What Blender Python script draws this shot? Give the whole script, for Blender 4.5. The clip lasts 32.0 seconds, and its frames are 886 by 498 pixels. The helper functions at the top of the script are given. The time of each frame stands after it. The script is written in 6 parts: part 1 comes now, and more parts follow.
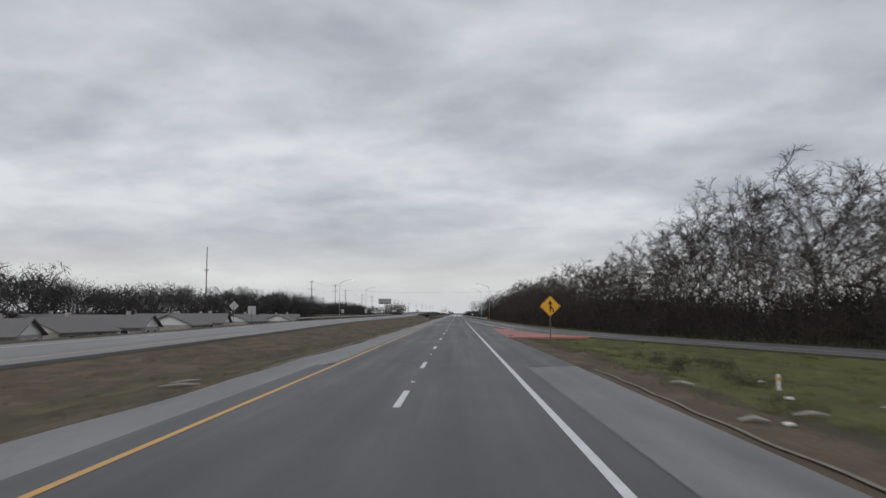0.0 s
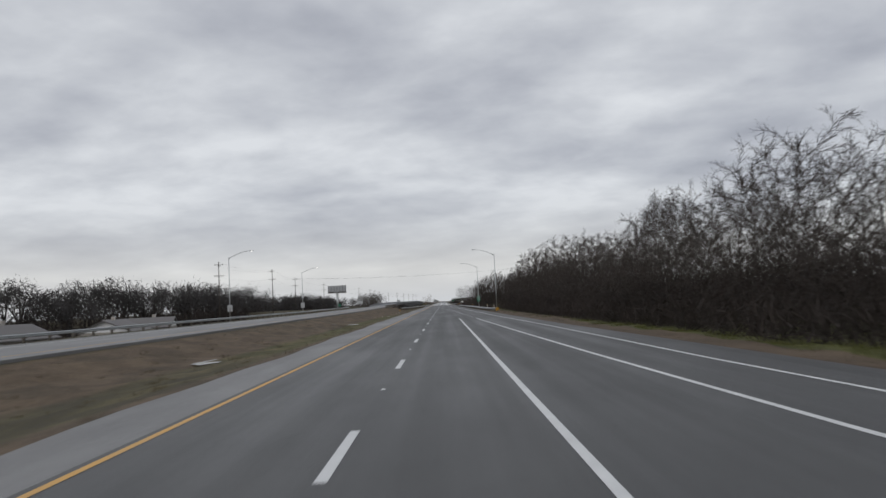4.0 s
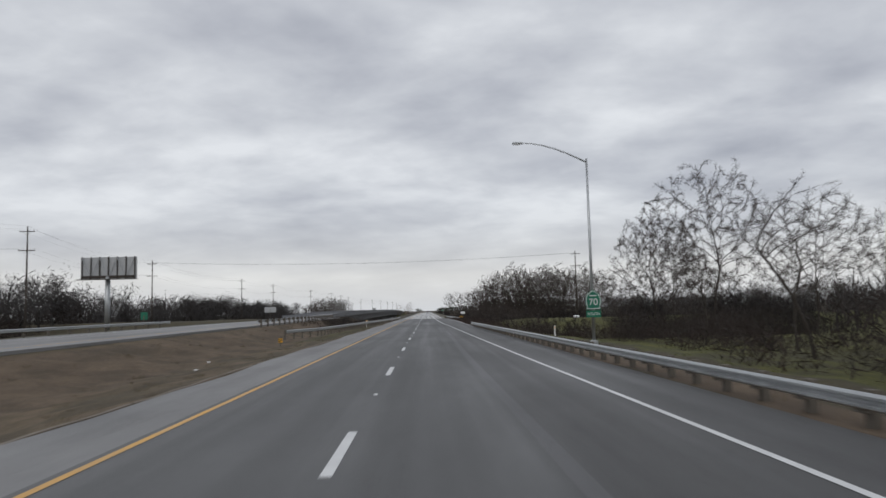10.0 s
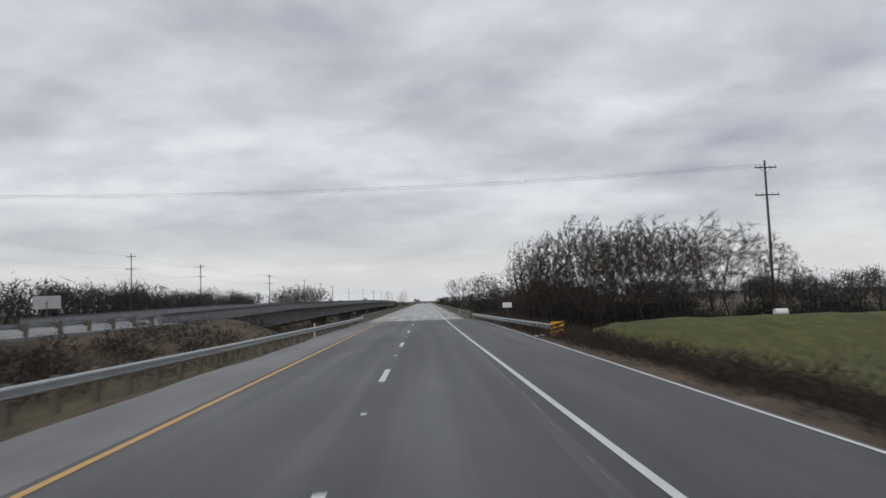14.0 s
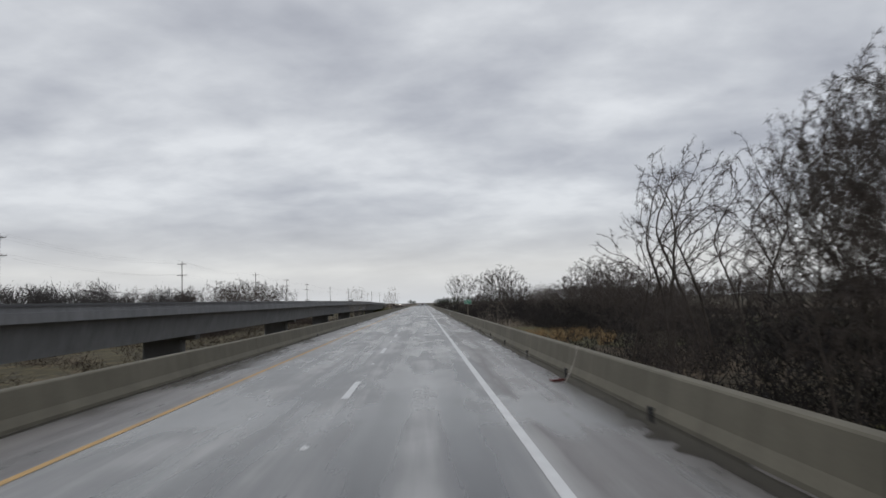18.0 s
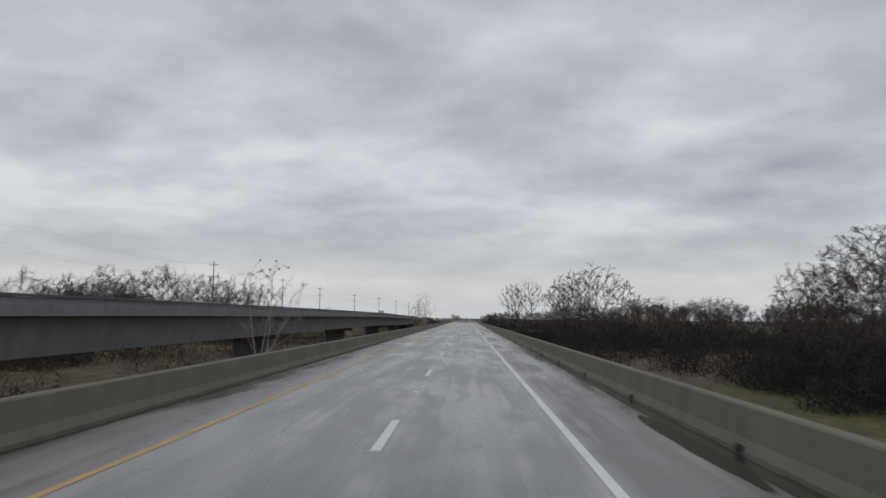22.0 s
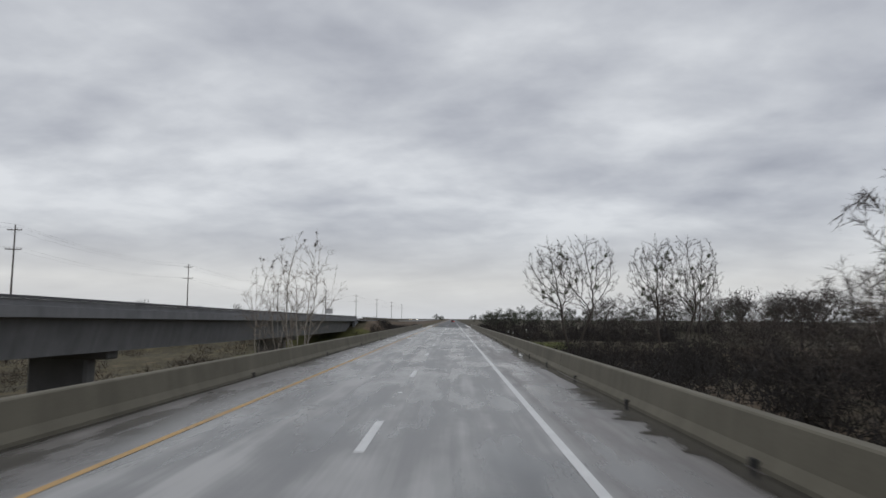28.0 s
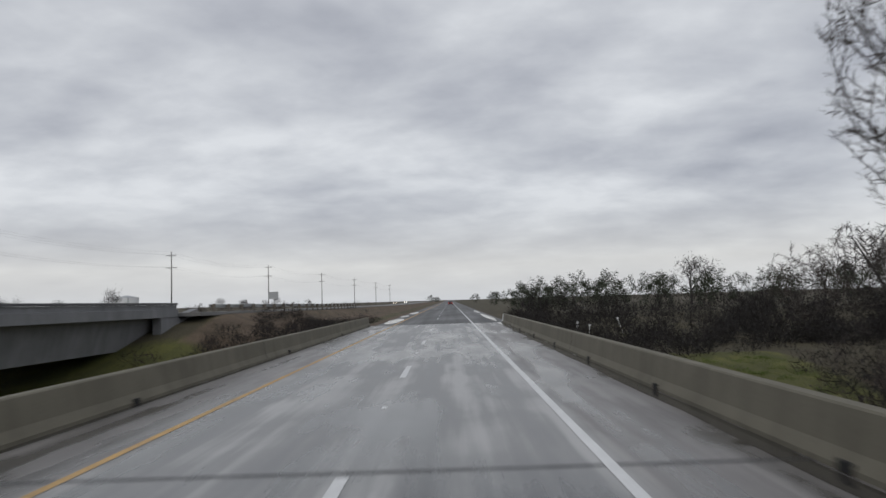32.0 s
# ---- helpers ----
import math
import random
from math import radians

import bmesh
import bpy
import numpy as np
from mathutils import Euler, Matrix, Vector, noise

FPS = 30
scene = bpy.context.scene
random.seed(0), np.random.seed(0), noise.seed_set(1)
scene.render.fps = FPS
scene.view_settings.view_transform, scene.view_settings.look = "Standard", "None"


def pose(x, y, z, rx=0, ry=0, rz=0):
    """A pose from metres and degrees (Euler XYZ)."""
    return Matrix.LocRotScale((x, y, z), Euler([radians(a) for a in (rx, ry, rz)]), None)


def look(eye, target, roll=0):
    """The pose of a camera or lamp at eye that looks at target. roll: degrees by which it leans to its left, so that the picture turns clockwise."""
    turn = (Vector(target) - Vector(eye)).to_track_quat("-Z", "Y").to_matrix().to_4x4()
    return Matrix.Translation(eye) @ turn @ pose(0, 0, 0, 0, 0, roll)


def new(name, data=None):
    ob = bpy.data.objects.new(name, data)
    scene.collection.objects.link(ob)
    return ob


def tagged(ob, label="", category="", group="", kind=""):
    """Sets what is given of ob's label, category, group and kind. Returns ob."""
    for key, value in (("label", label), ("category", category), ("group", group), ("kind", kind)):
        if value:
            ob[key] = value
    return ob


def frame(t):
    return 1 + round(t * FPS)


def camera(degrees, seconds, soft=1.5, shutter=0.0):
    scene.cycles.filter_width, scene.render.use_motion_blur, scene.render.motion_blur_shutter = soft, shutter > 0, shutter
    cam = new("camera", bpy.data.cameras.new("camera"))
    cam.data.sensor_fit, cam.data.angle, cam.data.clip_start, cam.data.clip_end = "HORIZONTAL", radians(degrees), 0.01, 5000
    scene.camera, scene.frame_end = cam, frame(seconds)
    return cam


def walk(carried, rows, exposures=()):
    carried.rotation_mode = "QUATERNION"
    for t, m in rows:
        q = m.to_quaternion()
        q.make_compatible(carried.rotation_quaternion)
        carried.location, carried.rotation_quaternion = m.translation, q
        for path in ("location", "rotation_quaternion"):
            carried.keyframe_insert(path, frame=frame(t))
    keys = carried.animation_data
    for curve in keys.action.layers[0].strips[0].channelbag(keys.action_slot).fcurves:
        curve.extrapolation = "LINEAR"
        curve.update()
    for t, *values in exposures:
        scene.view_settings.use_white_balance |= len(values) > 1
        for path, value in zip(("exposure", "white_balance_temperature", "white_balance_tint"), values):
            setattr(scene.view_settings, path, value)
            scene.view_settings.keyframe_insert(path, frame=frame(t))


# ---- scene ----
cam = camera(65.5, 32.0, shutter=0.3)
PATH = [  # seconds, x, y, z, yaw, pitch, roll
    (0.0, 1.43, 1.50, 2.20, 1.21, 5.30, -0.15),
    (0.5, 1.53, 15.06, 2.20, 1.46, 5.54, 0.67),
    (1.0, 1.64, 28.61, 2.20, 1.57, 5.75, 2.55),
    (1.5, 1.63, 42.19, 2.20, 1.86, 7.02, 2.55),
    (2.0, 1.63, 55.77, 2.20, 1.26, 8.21, 2.55),
    (2.5, 1.64, 68.88, 2.20, 0.43, 7.23, 2.59),
    (3.0, 1.65, 82.00, 2.20, 0.30, 6.25, 2.87),
    (3.5, 1.65, 95.11, 2.20, 0.29, 5.35, 3.02),
    (4.0, 1.65, 108.22, 2.20, 0.03, 4.31, 2.72),
    (4.5, 1.56, 121.53, 2.20, -0.43, 4.08, 2.35),
    (7.0, 1.24, 188.57, 2.20, -1.75, 4.02, 2.68),
    (7.5, 1.23, 201.80, 2.20, -1.46, 4.16, 2.42),
    (8.0, 1.24, 215.02, 2.20, -1.57, 4.60, 1.86),
    (8.5, 1.22, 228.59, 2.20, -1.55, 5.05, 1.09),
    (9.0, 1.23, 242.15, 2.20, -1.11, 5.04, 0.79),
    (9.5, 1.32, 255.30, 2.20, -1.08, 5.00, 0.86),
    (10.0, 1.42, 268.43, 2.20, -1.31, 5.07, 1.41),
    (10.5, 1.42, 281.78, 2.20, -1.82, 4.73, 2.41),
    (11.0, 1.42, 295.14, 2.20, -1.82, 3.87, 2.41),
    (11.5, 1.45, 308.56, 2.20, -1.79, 3.11, 1.26),
    (12.0, 1.46, 321.97, 2.20, -1.67, 4.11, 2.15),
    (12.5, 1.43, 335.25, 2.20, -1.69, 4.41, 2.14),
    (13.0, 1.40, 348.54, 2.20, -1.58, 4.17, 1.33),
    (13.5, 1.35, 362.08, 2.20, -1.40, 4.32, 1.69),
    (14.0, 1.30, 375.62, 2.20, -1.43, 4.25, 1.92),
    (14.5, 1.39, 389.02, 2.20, -1.79, 4.49, 2.25),
    (16.5, 1.62, 442.60, 2.20, -1.70, 4.32, 2.05),
    (17.0, 1.69, 455.99, 2.20, -1.32, 3.80, 2.53),
    (17.5, 1.79, 469.57, 2.20, -1.29, 3.13, 2.41),
    (18.0, 1.89, 483.13, 2.20, -1.69, 4.40, 1.66),
    (18.5, 1.90, 496.99, 2.20, -2.07, 4.80, 1.48),
    (19.0, 1.90, 510.83, 2.20, -1.93, 5.55, 0.79),
    (19.5, 1.85, 524.25, 2.20, -1.33, 5.49, 1.67),
    (20.0, 1.78, 537.65, 2.20, -0.12, 4.81, 1.86),
    (20.5, 1.70, 550.58, 2.20, 1.37, 4.98, 1.35),
    (21.0, 1.62, 563.49, 2.20, 2.43, 4.97, 0.36),
    (21.5, 1.56, 576.96, 2.20, 2.09, 4.85, -0.35),
    (22.0, 1.49, 590.43, 2.20, 1.96, 5.69, -0.67),
    (22.5, 1.46, 604.07, 2.20, 1.90, 6.19, -0.48),
    (23.0, 1.44, 617.71, 2.20, 1.72, 6.20, -0.38),
    (23.5, 1.40, 630.97, 2.20, 1.50, 6.08, -0.20),
    (24.0, 1.36, 644.22, 2.20, 1.25, 6.08, -0.53),
    (24.5, 1.40, 657.78, 2.20, 0.93, 6.11, 0.14),
    (25.0, 1.44, 671.33, 2.20, 0.91, 5.90, 1.06),
    (25.5, 1.45, 684.67, 2.20, 0.58, 5.30, 1.23),
    (27.5, 1.52, 738.01, 2.20, 0.81, 5.54, -0.58),
    (28.0, 1.53, 751.34, 2.20, 0.78, 5.76, -0.45),
    (28.5, 1.52, 764.94, 2.20, 0.69, 5.79, -0.00),
    (29.0, 1.50, 778.53, 2.20, 0.92, 5.56, 0.19),
    (29.5, 1.41, 791.95, 2.20, 0.49, 4.82, 2.11),
    (30.0, 1.33, 805.35, 2.20, 0.10, 3.86, 2.40),
    (30.5, 1.37, 819.02, 2.20, 0.03, 3.98, 2.28),
    (31.0, 1.41, 832.68, 2.20, 0.64, 5.00, 1.53),
    (31.5, 1.41, 846.34, 2.20, 0.71, 4.24, 2.46),
    (32.0, 1.42, 859.99, 2.20, 0.54, 4.21, 1.70),
]

walk(cam, [(t, pose(x, y, z, 90 + pitch, roll, yaw)) for t, x, y, z, yaw, pitch, roll in PATH], [(0.0, -0.06), (4.5, -0.04), (7.0, 0.04), (18.0, 0.0), (21.0, -0.10), (25.0, -0.16), (28.0, -0.06), (32.0, -0.04)])

# ---------------------------------------------------------------- sky and light
world = bpy.data.worlds.new("overcast_sky")
scene.world = world
world.use_nodes = True
wt = world.node_tree
wt.nodes.clear()


def wnode(kind, **kw):
    n = wt.nodes.new(kind)
    for k, v in kw.items():
        if k == "op":
            n.operation = v
        else:
            n.inputs[k].default_value = v
    return n


def wmath(op, a, b=None, clamp=False):
    n = wt.nodes.new("ShaderNodeMath")
    n.operation, n.use_clamp = op, clamp
    for i, s in enumerate((a, b)):
        if s is None:
            continue
        if isinstance(s, (int, float)):
            n.inputs[i].default_value = s
        else:
            wt.links.new(s, n.inputs[i])
    return n.outputs[0]


def wramp(fac, stops):
    n = wt.nodes.new("ShaderNodeValToRGB")
    el = n.color_ramp.elements
    while len(el) < len(stops):
        el.new(0.5)
    for e, (p, c) in zip(el, stops):
        e.position, e.color = p, (*c, 1)
    wt.links.new(fac, n.inputs[0])
    return n.outputs[0]


SUN_EL, SUN_ROT = radians(34), radians(200)
coord = wt.nodes.new("ShaderNodeTexCoord")
sep = wt.nodes.new("ShaderNodeSeparateXYZ")
wt.links.new(coord.outputs["Generated"], sep.inputs[0])
up = wmath("MAXIMUM", sep.outputs[2], 0.0)
den = wmath("ADD", up, 0.22)
flat = wt.nodes.new("ShaderNodeCombineXYZ")
wt.links.new(wmath("MULTIPLY", wmath("DIVIDE", sep.outputs[0], den), -1.0), flat.inputs[0])
wt.links.new(wmath("DIVIDE", sep.outputs[1], den), flat.inputs[1])


def cloud_noise(scale, detail, rough, dist, stretch, shift):
    m = wt.nodes.new("ShaderNodeMapping")
    m.inputs["Scale"].default_value = (stretch, 1, 1)
    m.inputs["Location"].default_value = shift
    m.inputs["Rotation"].default_value = (0, 0, radians(-14))
    wt.links.new(flat.outputs[0], m.inputs[0])
    n = wnode("ShaderNodeTexNoise", Scale=scale, Detail=detail, Roughness=rough, Distortion=dist)
    wt.links.new(m.outputs[0], n.inputs["Vector"])
    return n.outputs[0]


big = cloud_noise(0.52, 3, 0.5, 0.12, 0.6, (3.3, 0.9, 0))
mid = cloud_noise(1.6, 6, 0.5, 0.2, 0.8, (4.2, 1.3, 0))
fine = cloud_noise(4.6, 4, 0.52, 0.2, 0.9, (2.1, 7.3, 0))
mixed = wmath("ADD", wmath("ADD", wmath("MULTIPLY", big, 0.36), wmath("MULTIPLY", mid, 0.52)), wmath("MULTIPLY", fine, 0.18))
cloud = wramp(mixed, [(0.41, (0.368, 0.386, 0.440)), (0.495, (0.490, 0.510, 0.560)), (0.56, (0.600, 0.622, 0.664)), (0.64, (0.765, 0.788, 0.822))])
# thin bright band low over the horizon, brighter dome overhead
low = wramp(up, [(0.0, (0.66, 0.68, 0.71)), (0.05, (0.76, 0.75, 0.725)), (0.13, (0.60, 0.61, 0.63)), (1.0, (0.6, 0.6, 0.6))])
lowf = wramp(up, [(0.0, (0.85,) * 3), (0.06, (0.55,) * 3), (0.16, (0.0,) * 3), (1.0, (0.0,) * 3)])
mixl = wt.nodes.new("ShaderNodeMixRGB")
wt.links.new(lowf, mixl.inputs[0]), wt.links.new(cloud, mixl.inputs[1]), wt.links.new(low, mixl.inputs[2])
dome = wramp(up, [(0.0, (1.0,) * 3), (0.35, (1.0,) * 3), (0.7, (1.05,) * 3), (1.0, (1.15,) * 3)])
mul = wt.nodes.new("ShaderNodeMixRGB")
mul.blend_type, mul.inputs[0].default_value = "MULTIPLY", 1.0
wt.links.new(mixl.outputs[0], mul.inputs[1]), wt.links.new(dome, mul.inputs[2])
sky = wt.nodes.new("ShaderNodeTexSky")
sky.sky_type, sky.sun_disc, sky.sun_elevation, sky.sun_rotation = "NISHITA", False, SUN_EL, SUN_ROT
bg_c, bg_s = wnode("ShaderNodeBackground", Strength=1.0), wnode("ShaderNodeBackground", Strength=0.08)
wt.links.new(mul.outputs[0], bg_c.inputs[0]), wt.links.new(sky.outputs[0], bg_s.inputs[0])
veil = wnode("ShaderNodeMixShader", Fac=0.94)
wt.links.new(bg_s.outputs[0], veil.inputs[1]), wt.links.new(bg_c.outputs[0], veil.inputs[2])
wout = wt.nodes.new("ShaderNodeOutputWorld")
wt.links.new(veil.outputs[0], wout.inputs[0])

sun_data = bpy.data.lights.new("sun", "SUN")
sun_data.energy, sun_data.angle, sun_data.color = 0.5, radians(25), (1.0, 0.97, 0.93)
sun = new("sun", sun_data)
sun.matrix_world = look((0, 0, 60), (60 * math.cos(SUN_EL) * math.sin(SUN_ROT) * -1, 60 * math.cos(SUN_EL) * math.cos(SUN_ROT) * -1, 60 - 60 * math.sin(SUN_EL)))

# ---------------------------------------------------------------- materials


class Nodes:
    """A small builder for one node material."""

    def __init__(self, name):
        self.m = bpy.data.materials.new(name)
        self.m.use_nodes = True
        self.t = self.m.node_tree
        self.b = self.t.nodes["Principled BSDF"]
        self.geo = self.t.nodes.new("ShaderNodeNewGeometry")

    def n(self, kind):
        return self.t.nodes.new(kind)

    def link(self, a, b):
        self.t.links.new(a, b)

    def noise(self, scale, detail=4, rough=0.55, stretch=(1, 1, 1), dist=0.0):
        mp = self.n("ShaderNodeMapping")
        mp.inputs["Scale"].default_value = stretch
        self.link(self.geo.outputs["Position"], mp.inputs[0])
        nz = self.n("ShaderNodeTexNoise")
        for k, v in (("Scale", scale), ("Detail", detail), ("Roughness", rough), ("Distortion", dist)):
            nz.inputs[k].default_value = v
        self.link(mp.outputs[0], nz.inputs["Vector"])
        return nz.outputs[0]

    def ramp(self, fac, stops):
        r = self.n("ShaderNodeValToRGB")
        el = r.color_ramp.elements
        while len(el) < len(stops):
            el.new(0.5)
        for e, (p, c) in zip(el, stops):
            e.position, e.color = p, (*(c if isinstance(c, tuple) else (c, c, c)), 1)
        self.link(fac, r.inputs[0])
        return r.outputs[0]

    def mix(self, fac, a, b, mode="MIX"):
        x = self.n("ShaderNodeMixRGB")
        x.blend_type = mode
        for i, s in enumerate((fac, a, b)):
            if isinstance(s, (int, float)):
                x.inputs[i].default_value = s if i == 0 else (s, s, s, 1)
            elif isinstance(s, tuple):
                x.inputs[i].default_value = (*s, 1)
            else:
                self.link(s, x.inputs[i])
        return x.outputs[0]

    def out(self, color=None, rough=None, bump=None, strength=0.3, dist=0.02, metal=None, spec=None):
        b = self.b
        for sock, s in (("Base Color", color), ("Roughness", rough), ("Metallic", metal), ("Specular IOR Level", spec)):
            if s is None:
                continue
            if isinstance(s, tuple):
                b.inputs[sock].default_value = (*s, 1)
            elif isinstance(s, (int, float)):
                b.inputs[sock].default_value = s
            else:
                self.link(s, b.inputs[sock])
        if bump is not None:
            bp = self.n("ShaderNodeBump")
            bp.inputs["Strength"].default_value, bp.inputs["Distance"].default_value = strength, dist
            self.link(bump, bp.inputs["Height"])
            self.link(bp.outputs[0], b.inputs["Normal"])
        return self.m


def simple(name, color, rough=0.6, metal=0.0, vary=0.25, scale=3.0, bump=0.15):
    k = Nodes(name)
    a = k.noise(scale, 5)
    b = k.noise(scale * 9, 3)
    f = k.mix(0.35, a, b)
    dark = tuple(c * (1 - vary) for c in color)
    light = tuple(min(1, c * (1 + vary)) for c in color)
    return k.out(k.ramp(f, [(0.3, dark), (0.7, light)]), k.ramp(a, [(0.3, max(0.05, rough - 0.1)), (0.7, min(1, rough + 0.1))]), b, bump, 0.01, metal)


def asphalt(name, lo, hi, tint=(1, 1, 1.02)):
    k = Nodes(name)
    streak = k.noise(1.0, 4, 0.5, (1.1, 0.02, 1))
    patch = k.noise(0.12, 5, 0.6, (1, 0.35, 1), 0.4)
    grit = k.noise(26.0, 3, 0.7)
    lane = k.noise(1.0, 2, 0.4, (0.55, 0.0015, 1))
    blot = k.noise(0.45, 6, 0.62, (1, 0.3, 1))
    f = k.mix(0.30, k.mix(0.40, k.mix(0.45, k.mix(0.4, streak, patch), lane), blot), grit)
    col = k.ramp(f, [(0.40, tuple(lo * c for c in tint)), (0.60, tuple(hi * c for c in tint))])
    cr = k.n("ShaderNodeTexVoronoi")
    cr.feature = "DISTANCE_TO_EDGE"
    mp = k.n("ShaderNodeMapping")
    mp.inputs["Scale"].default_value = (0.22, 0.07, 1)
    k.link(k.geo.outputs["Position"], mp.inputs[0])
    wob = k.mix(0.12, mp.outputs[0], k.noise(0.9, 4))
    k.link(wob, cr.inputs["Vector"])
    crack = k.ramp(cr.outputs["Distance"], [(0.0, 0.55), (0.0035, 0.65), (0.006, 1.0)])
    col = k.mix(0.55, col, crack, "MULTIPLY")
    rough = k.ramp(k.mix(0.5, streak, patch), [(0.35, 0.42), (0.65, 0.68)])
    return k.out(col, rough, grit, 0.5, 0.012, spec=0.5)


ASPHALT = asphalt("asphalt", 0.040, 0.090, (1, 1.01, 1.0))
ASPHALT_NEW = asphalt("asphalt_merge_lane", 0.038, 0.080, (1, 0.995, 0.98))
ASPHALT_FAR = asphalt("asphalt_weathered", 0.13, 0.23, (1, 0.985, 0.97))
SEAM = asphalt("seam_overlay", 0.060, 0.112)
SHOULDER = asphalt("shoulder_pavement", 0.09, 0.25, (1, 0.985, 0.97))


def deck_material():
    k = Nodes("wet_bridge_concrete")
    fine_s = k.noise(1.0, 3, 0.5, (3.0, 0.10, 1), 0.1)
    streak = k.noise(1.0, 3, 0.5, (1.35, 0.03, 1), 0.1)
    patch = k.noise(0.60, 4, 0.5, (1, 0.45, 1), 0.3)
    slab = k.noise(0.16, 2, 0.5, (0.6, 1.0, 1))
    grit = k.noise(18.0, 4, 0.7)
    px = k.n("ShaderNodeSeparateXYZ")
    k.link(k.geo.outputs["Position"], px.inputs[0])

    def calc(op, a, b):
        m = k.n("ShaderNodeMath")
        m.operation = op
        k.link(a, m.inputs[0])
        m.inputs[1].default_value = b
        return m.outputs[0]
    def plus(a, b):
        m = k.n("ShaderNodeMath")
        m.operation = "ADD"
        k.link(a, m.inputs[0]), k.link(b, m.inputs[1])
        return m.outputs[0]
    # wheel tracks are darker than the strips between them
    track = calc("COSINE", calc("MULTIPLY", px.outputs[0], math.pi / 0.9), 0.0)
    wet = plus(plus(calc("MULTIPLY", streak, 0.95), calc("MULTIPLY", patch, 0.85)), plus(calc("MULTIPLY", fine_s, 0.55), calc("MULTIPLY", slab, 0.5)))
    wet = calc("SUBTRACT", plus(wet, calc("MULTIPLY", track, 0.10)), 0.925)
    film = k.ramp(k.mix(0.35, k.noise(0.36, 6, 0.62, (1, 0.32, 1)), streak), [(0.455, 1.0), (0.53, 0.0)])
    worn = k.mix(0.08, wet, grit)
    col = k.ramp(worn, [(0.24, (0.080, 0.081, 0.083)), (0.38, (0.142, 0.143, 0.144)), (0.50, (0.216, 0.216, 0.215)), (0.62, (0.290, 0.288, 0.284)), (0.76, (0.380, 0.376, 0.368))])
    # the shoulders outside the lanes are plainer and a little warmer
    side = k.ramp(calc("MULTIPLY", calc("ABSOLUTE", px.outputs[0], 0.0), 0.1), [(0.34, 0.0), (0.385, 0.85)])
    plain = k.ramp(k.mix(0.3, k.mix(0.5, patch, fine_s), grit), [(0.36, (0.095, 0.085, 0.080)), (0.50, (0.150, 0.137, 0.130)), (0.64, (0.235, 0.218, 0.207))])
    col = k.mix(side, col, plain)
    col = k.mix(film, col, k.mix(1.0, col, (0.54, 0.55, 0.54), "MULTIPLY"))
    rough = k.mix(film, k.ramp(wet, [(0.25, 0.26), (0.42, 0.36), (0.56, 0.46), (0.72, 0.40)]), k.ramp(patch, [(0.3, 0.16), (0.7, 0.26)]))
    return k.out(col, rough, grit, 0.07, 0.004, spec=0.5)


DECK = deck_material()


def barrier_material(name, lo, hi):
    k = Nodes(name)
    run = k.noise(1.0, 5, 0.6, (0.5, 1.3, 0.14))
    blot = k.noise(0.5, 5, 0.6)
    grit = k.noise(22.0, 3, 0.6)
    f = k.mix(0.25, k.mix(0.55, run, blot), grit)
    return k.out(k.ramp(f, [(0.32, lo), (0.68, hi)]), 0.85, grit, 0.3, 0.01)


BARRIER = barrier_material("barrier_concrete", (0.093, 0.085, 0.062), (0.198, 0.182, 0.138))
GIRDER = barrier_material("girder_concrete", (0.140, 0.142, 0.148), (0.255, 0.257, 0.264))
PIER = barrier_material("pier_concrete", (0.12, 0.12, 0.12), (0.22, 0.22, 0.22))
WHITE_PAINT = simple("white_road_paint", (0.66, 0.665, 0.66), 0.55, vary=0.16, scale=1.4)
YELLOW_PAINT = simple("yellow_road_paint", (0.62, 0.35, 0.09), 0.55, vary=0.18, scale=1.2)
PINK = simple("red_tinted_pavement", (0.40, 0.165, 0.145), 0.75, vary=0.28, scale=0.35)
WATER = simple("standing_water", (0.03, 0.028, 0.025), 0.06, vary=0.1, bump=0.0)
WET = simple("wet_stain", (0.040, 0.037, 0.034), 0.12, vary=0.3, scale=1.5, bump=0.02)
TAR = simple("tar_joint", (0.018, 0.018, 0.019), 0.4, vary=0.3)
GALV = simple("galvanised_steel", (0.44, 0.455, 0.46), 0.42, 0.75, vary=0.18, scale=2.0)
POSTWOOD = simple("guardrail_timber", (0.13, 0.115, 0.095), 0.85, vary=0.3, scale=4)
POLEWOOD = simple("creosoted_pole_wood", (0.055, 0.045, 0.038), 0.85, vary=0.3, scale=2)
SIGN_YELLOW = simple("sign_yellow", (0.80, 0.40, 0.02), 0.4, vary=0.05, scale=1)
SIGN_BLACK = simple("sign_black", (0.012, 0.012, 0.012), 0.5, vary=0.1)
SIGN_GREEN = simple("sign_green", (0.012, 0.16, 0.095), 0.4, vary=0.08)
SIGN_WHITE = simple("sign_white", (0.74, 0.75, 0.75), 0.45, vary=0.05)
SIGN_BACK = simple("sign_back_aluminium", (0.42, 0.43, 0.44), 0.5, 0.4, vary=0.1)
BARK = simple("bark", (0.045, 0.037, 0.031), 0.9, vary=0.4, scale=5, bump=0.5)
BARK_PALE = simple("pale_bark", (0.30, 0.27, 0.235), 0.85, vary=0.35, scale=3, bump=0.4)
TWIG = simple("twigs", (0.056, 0.045, 0.039), 0.9, vary=0.35, scale=1.3)
TWIG_FAR = simple("far_twigs", (0.046, 0.042, 0.041), 0.9, vary=0.3, scale=0.3)
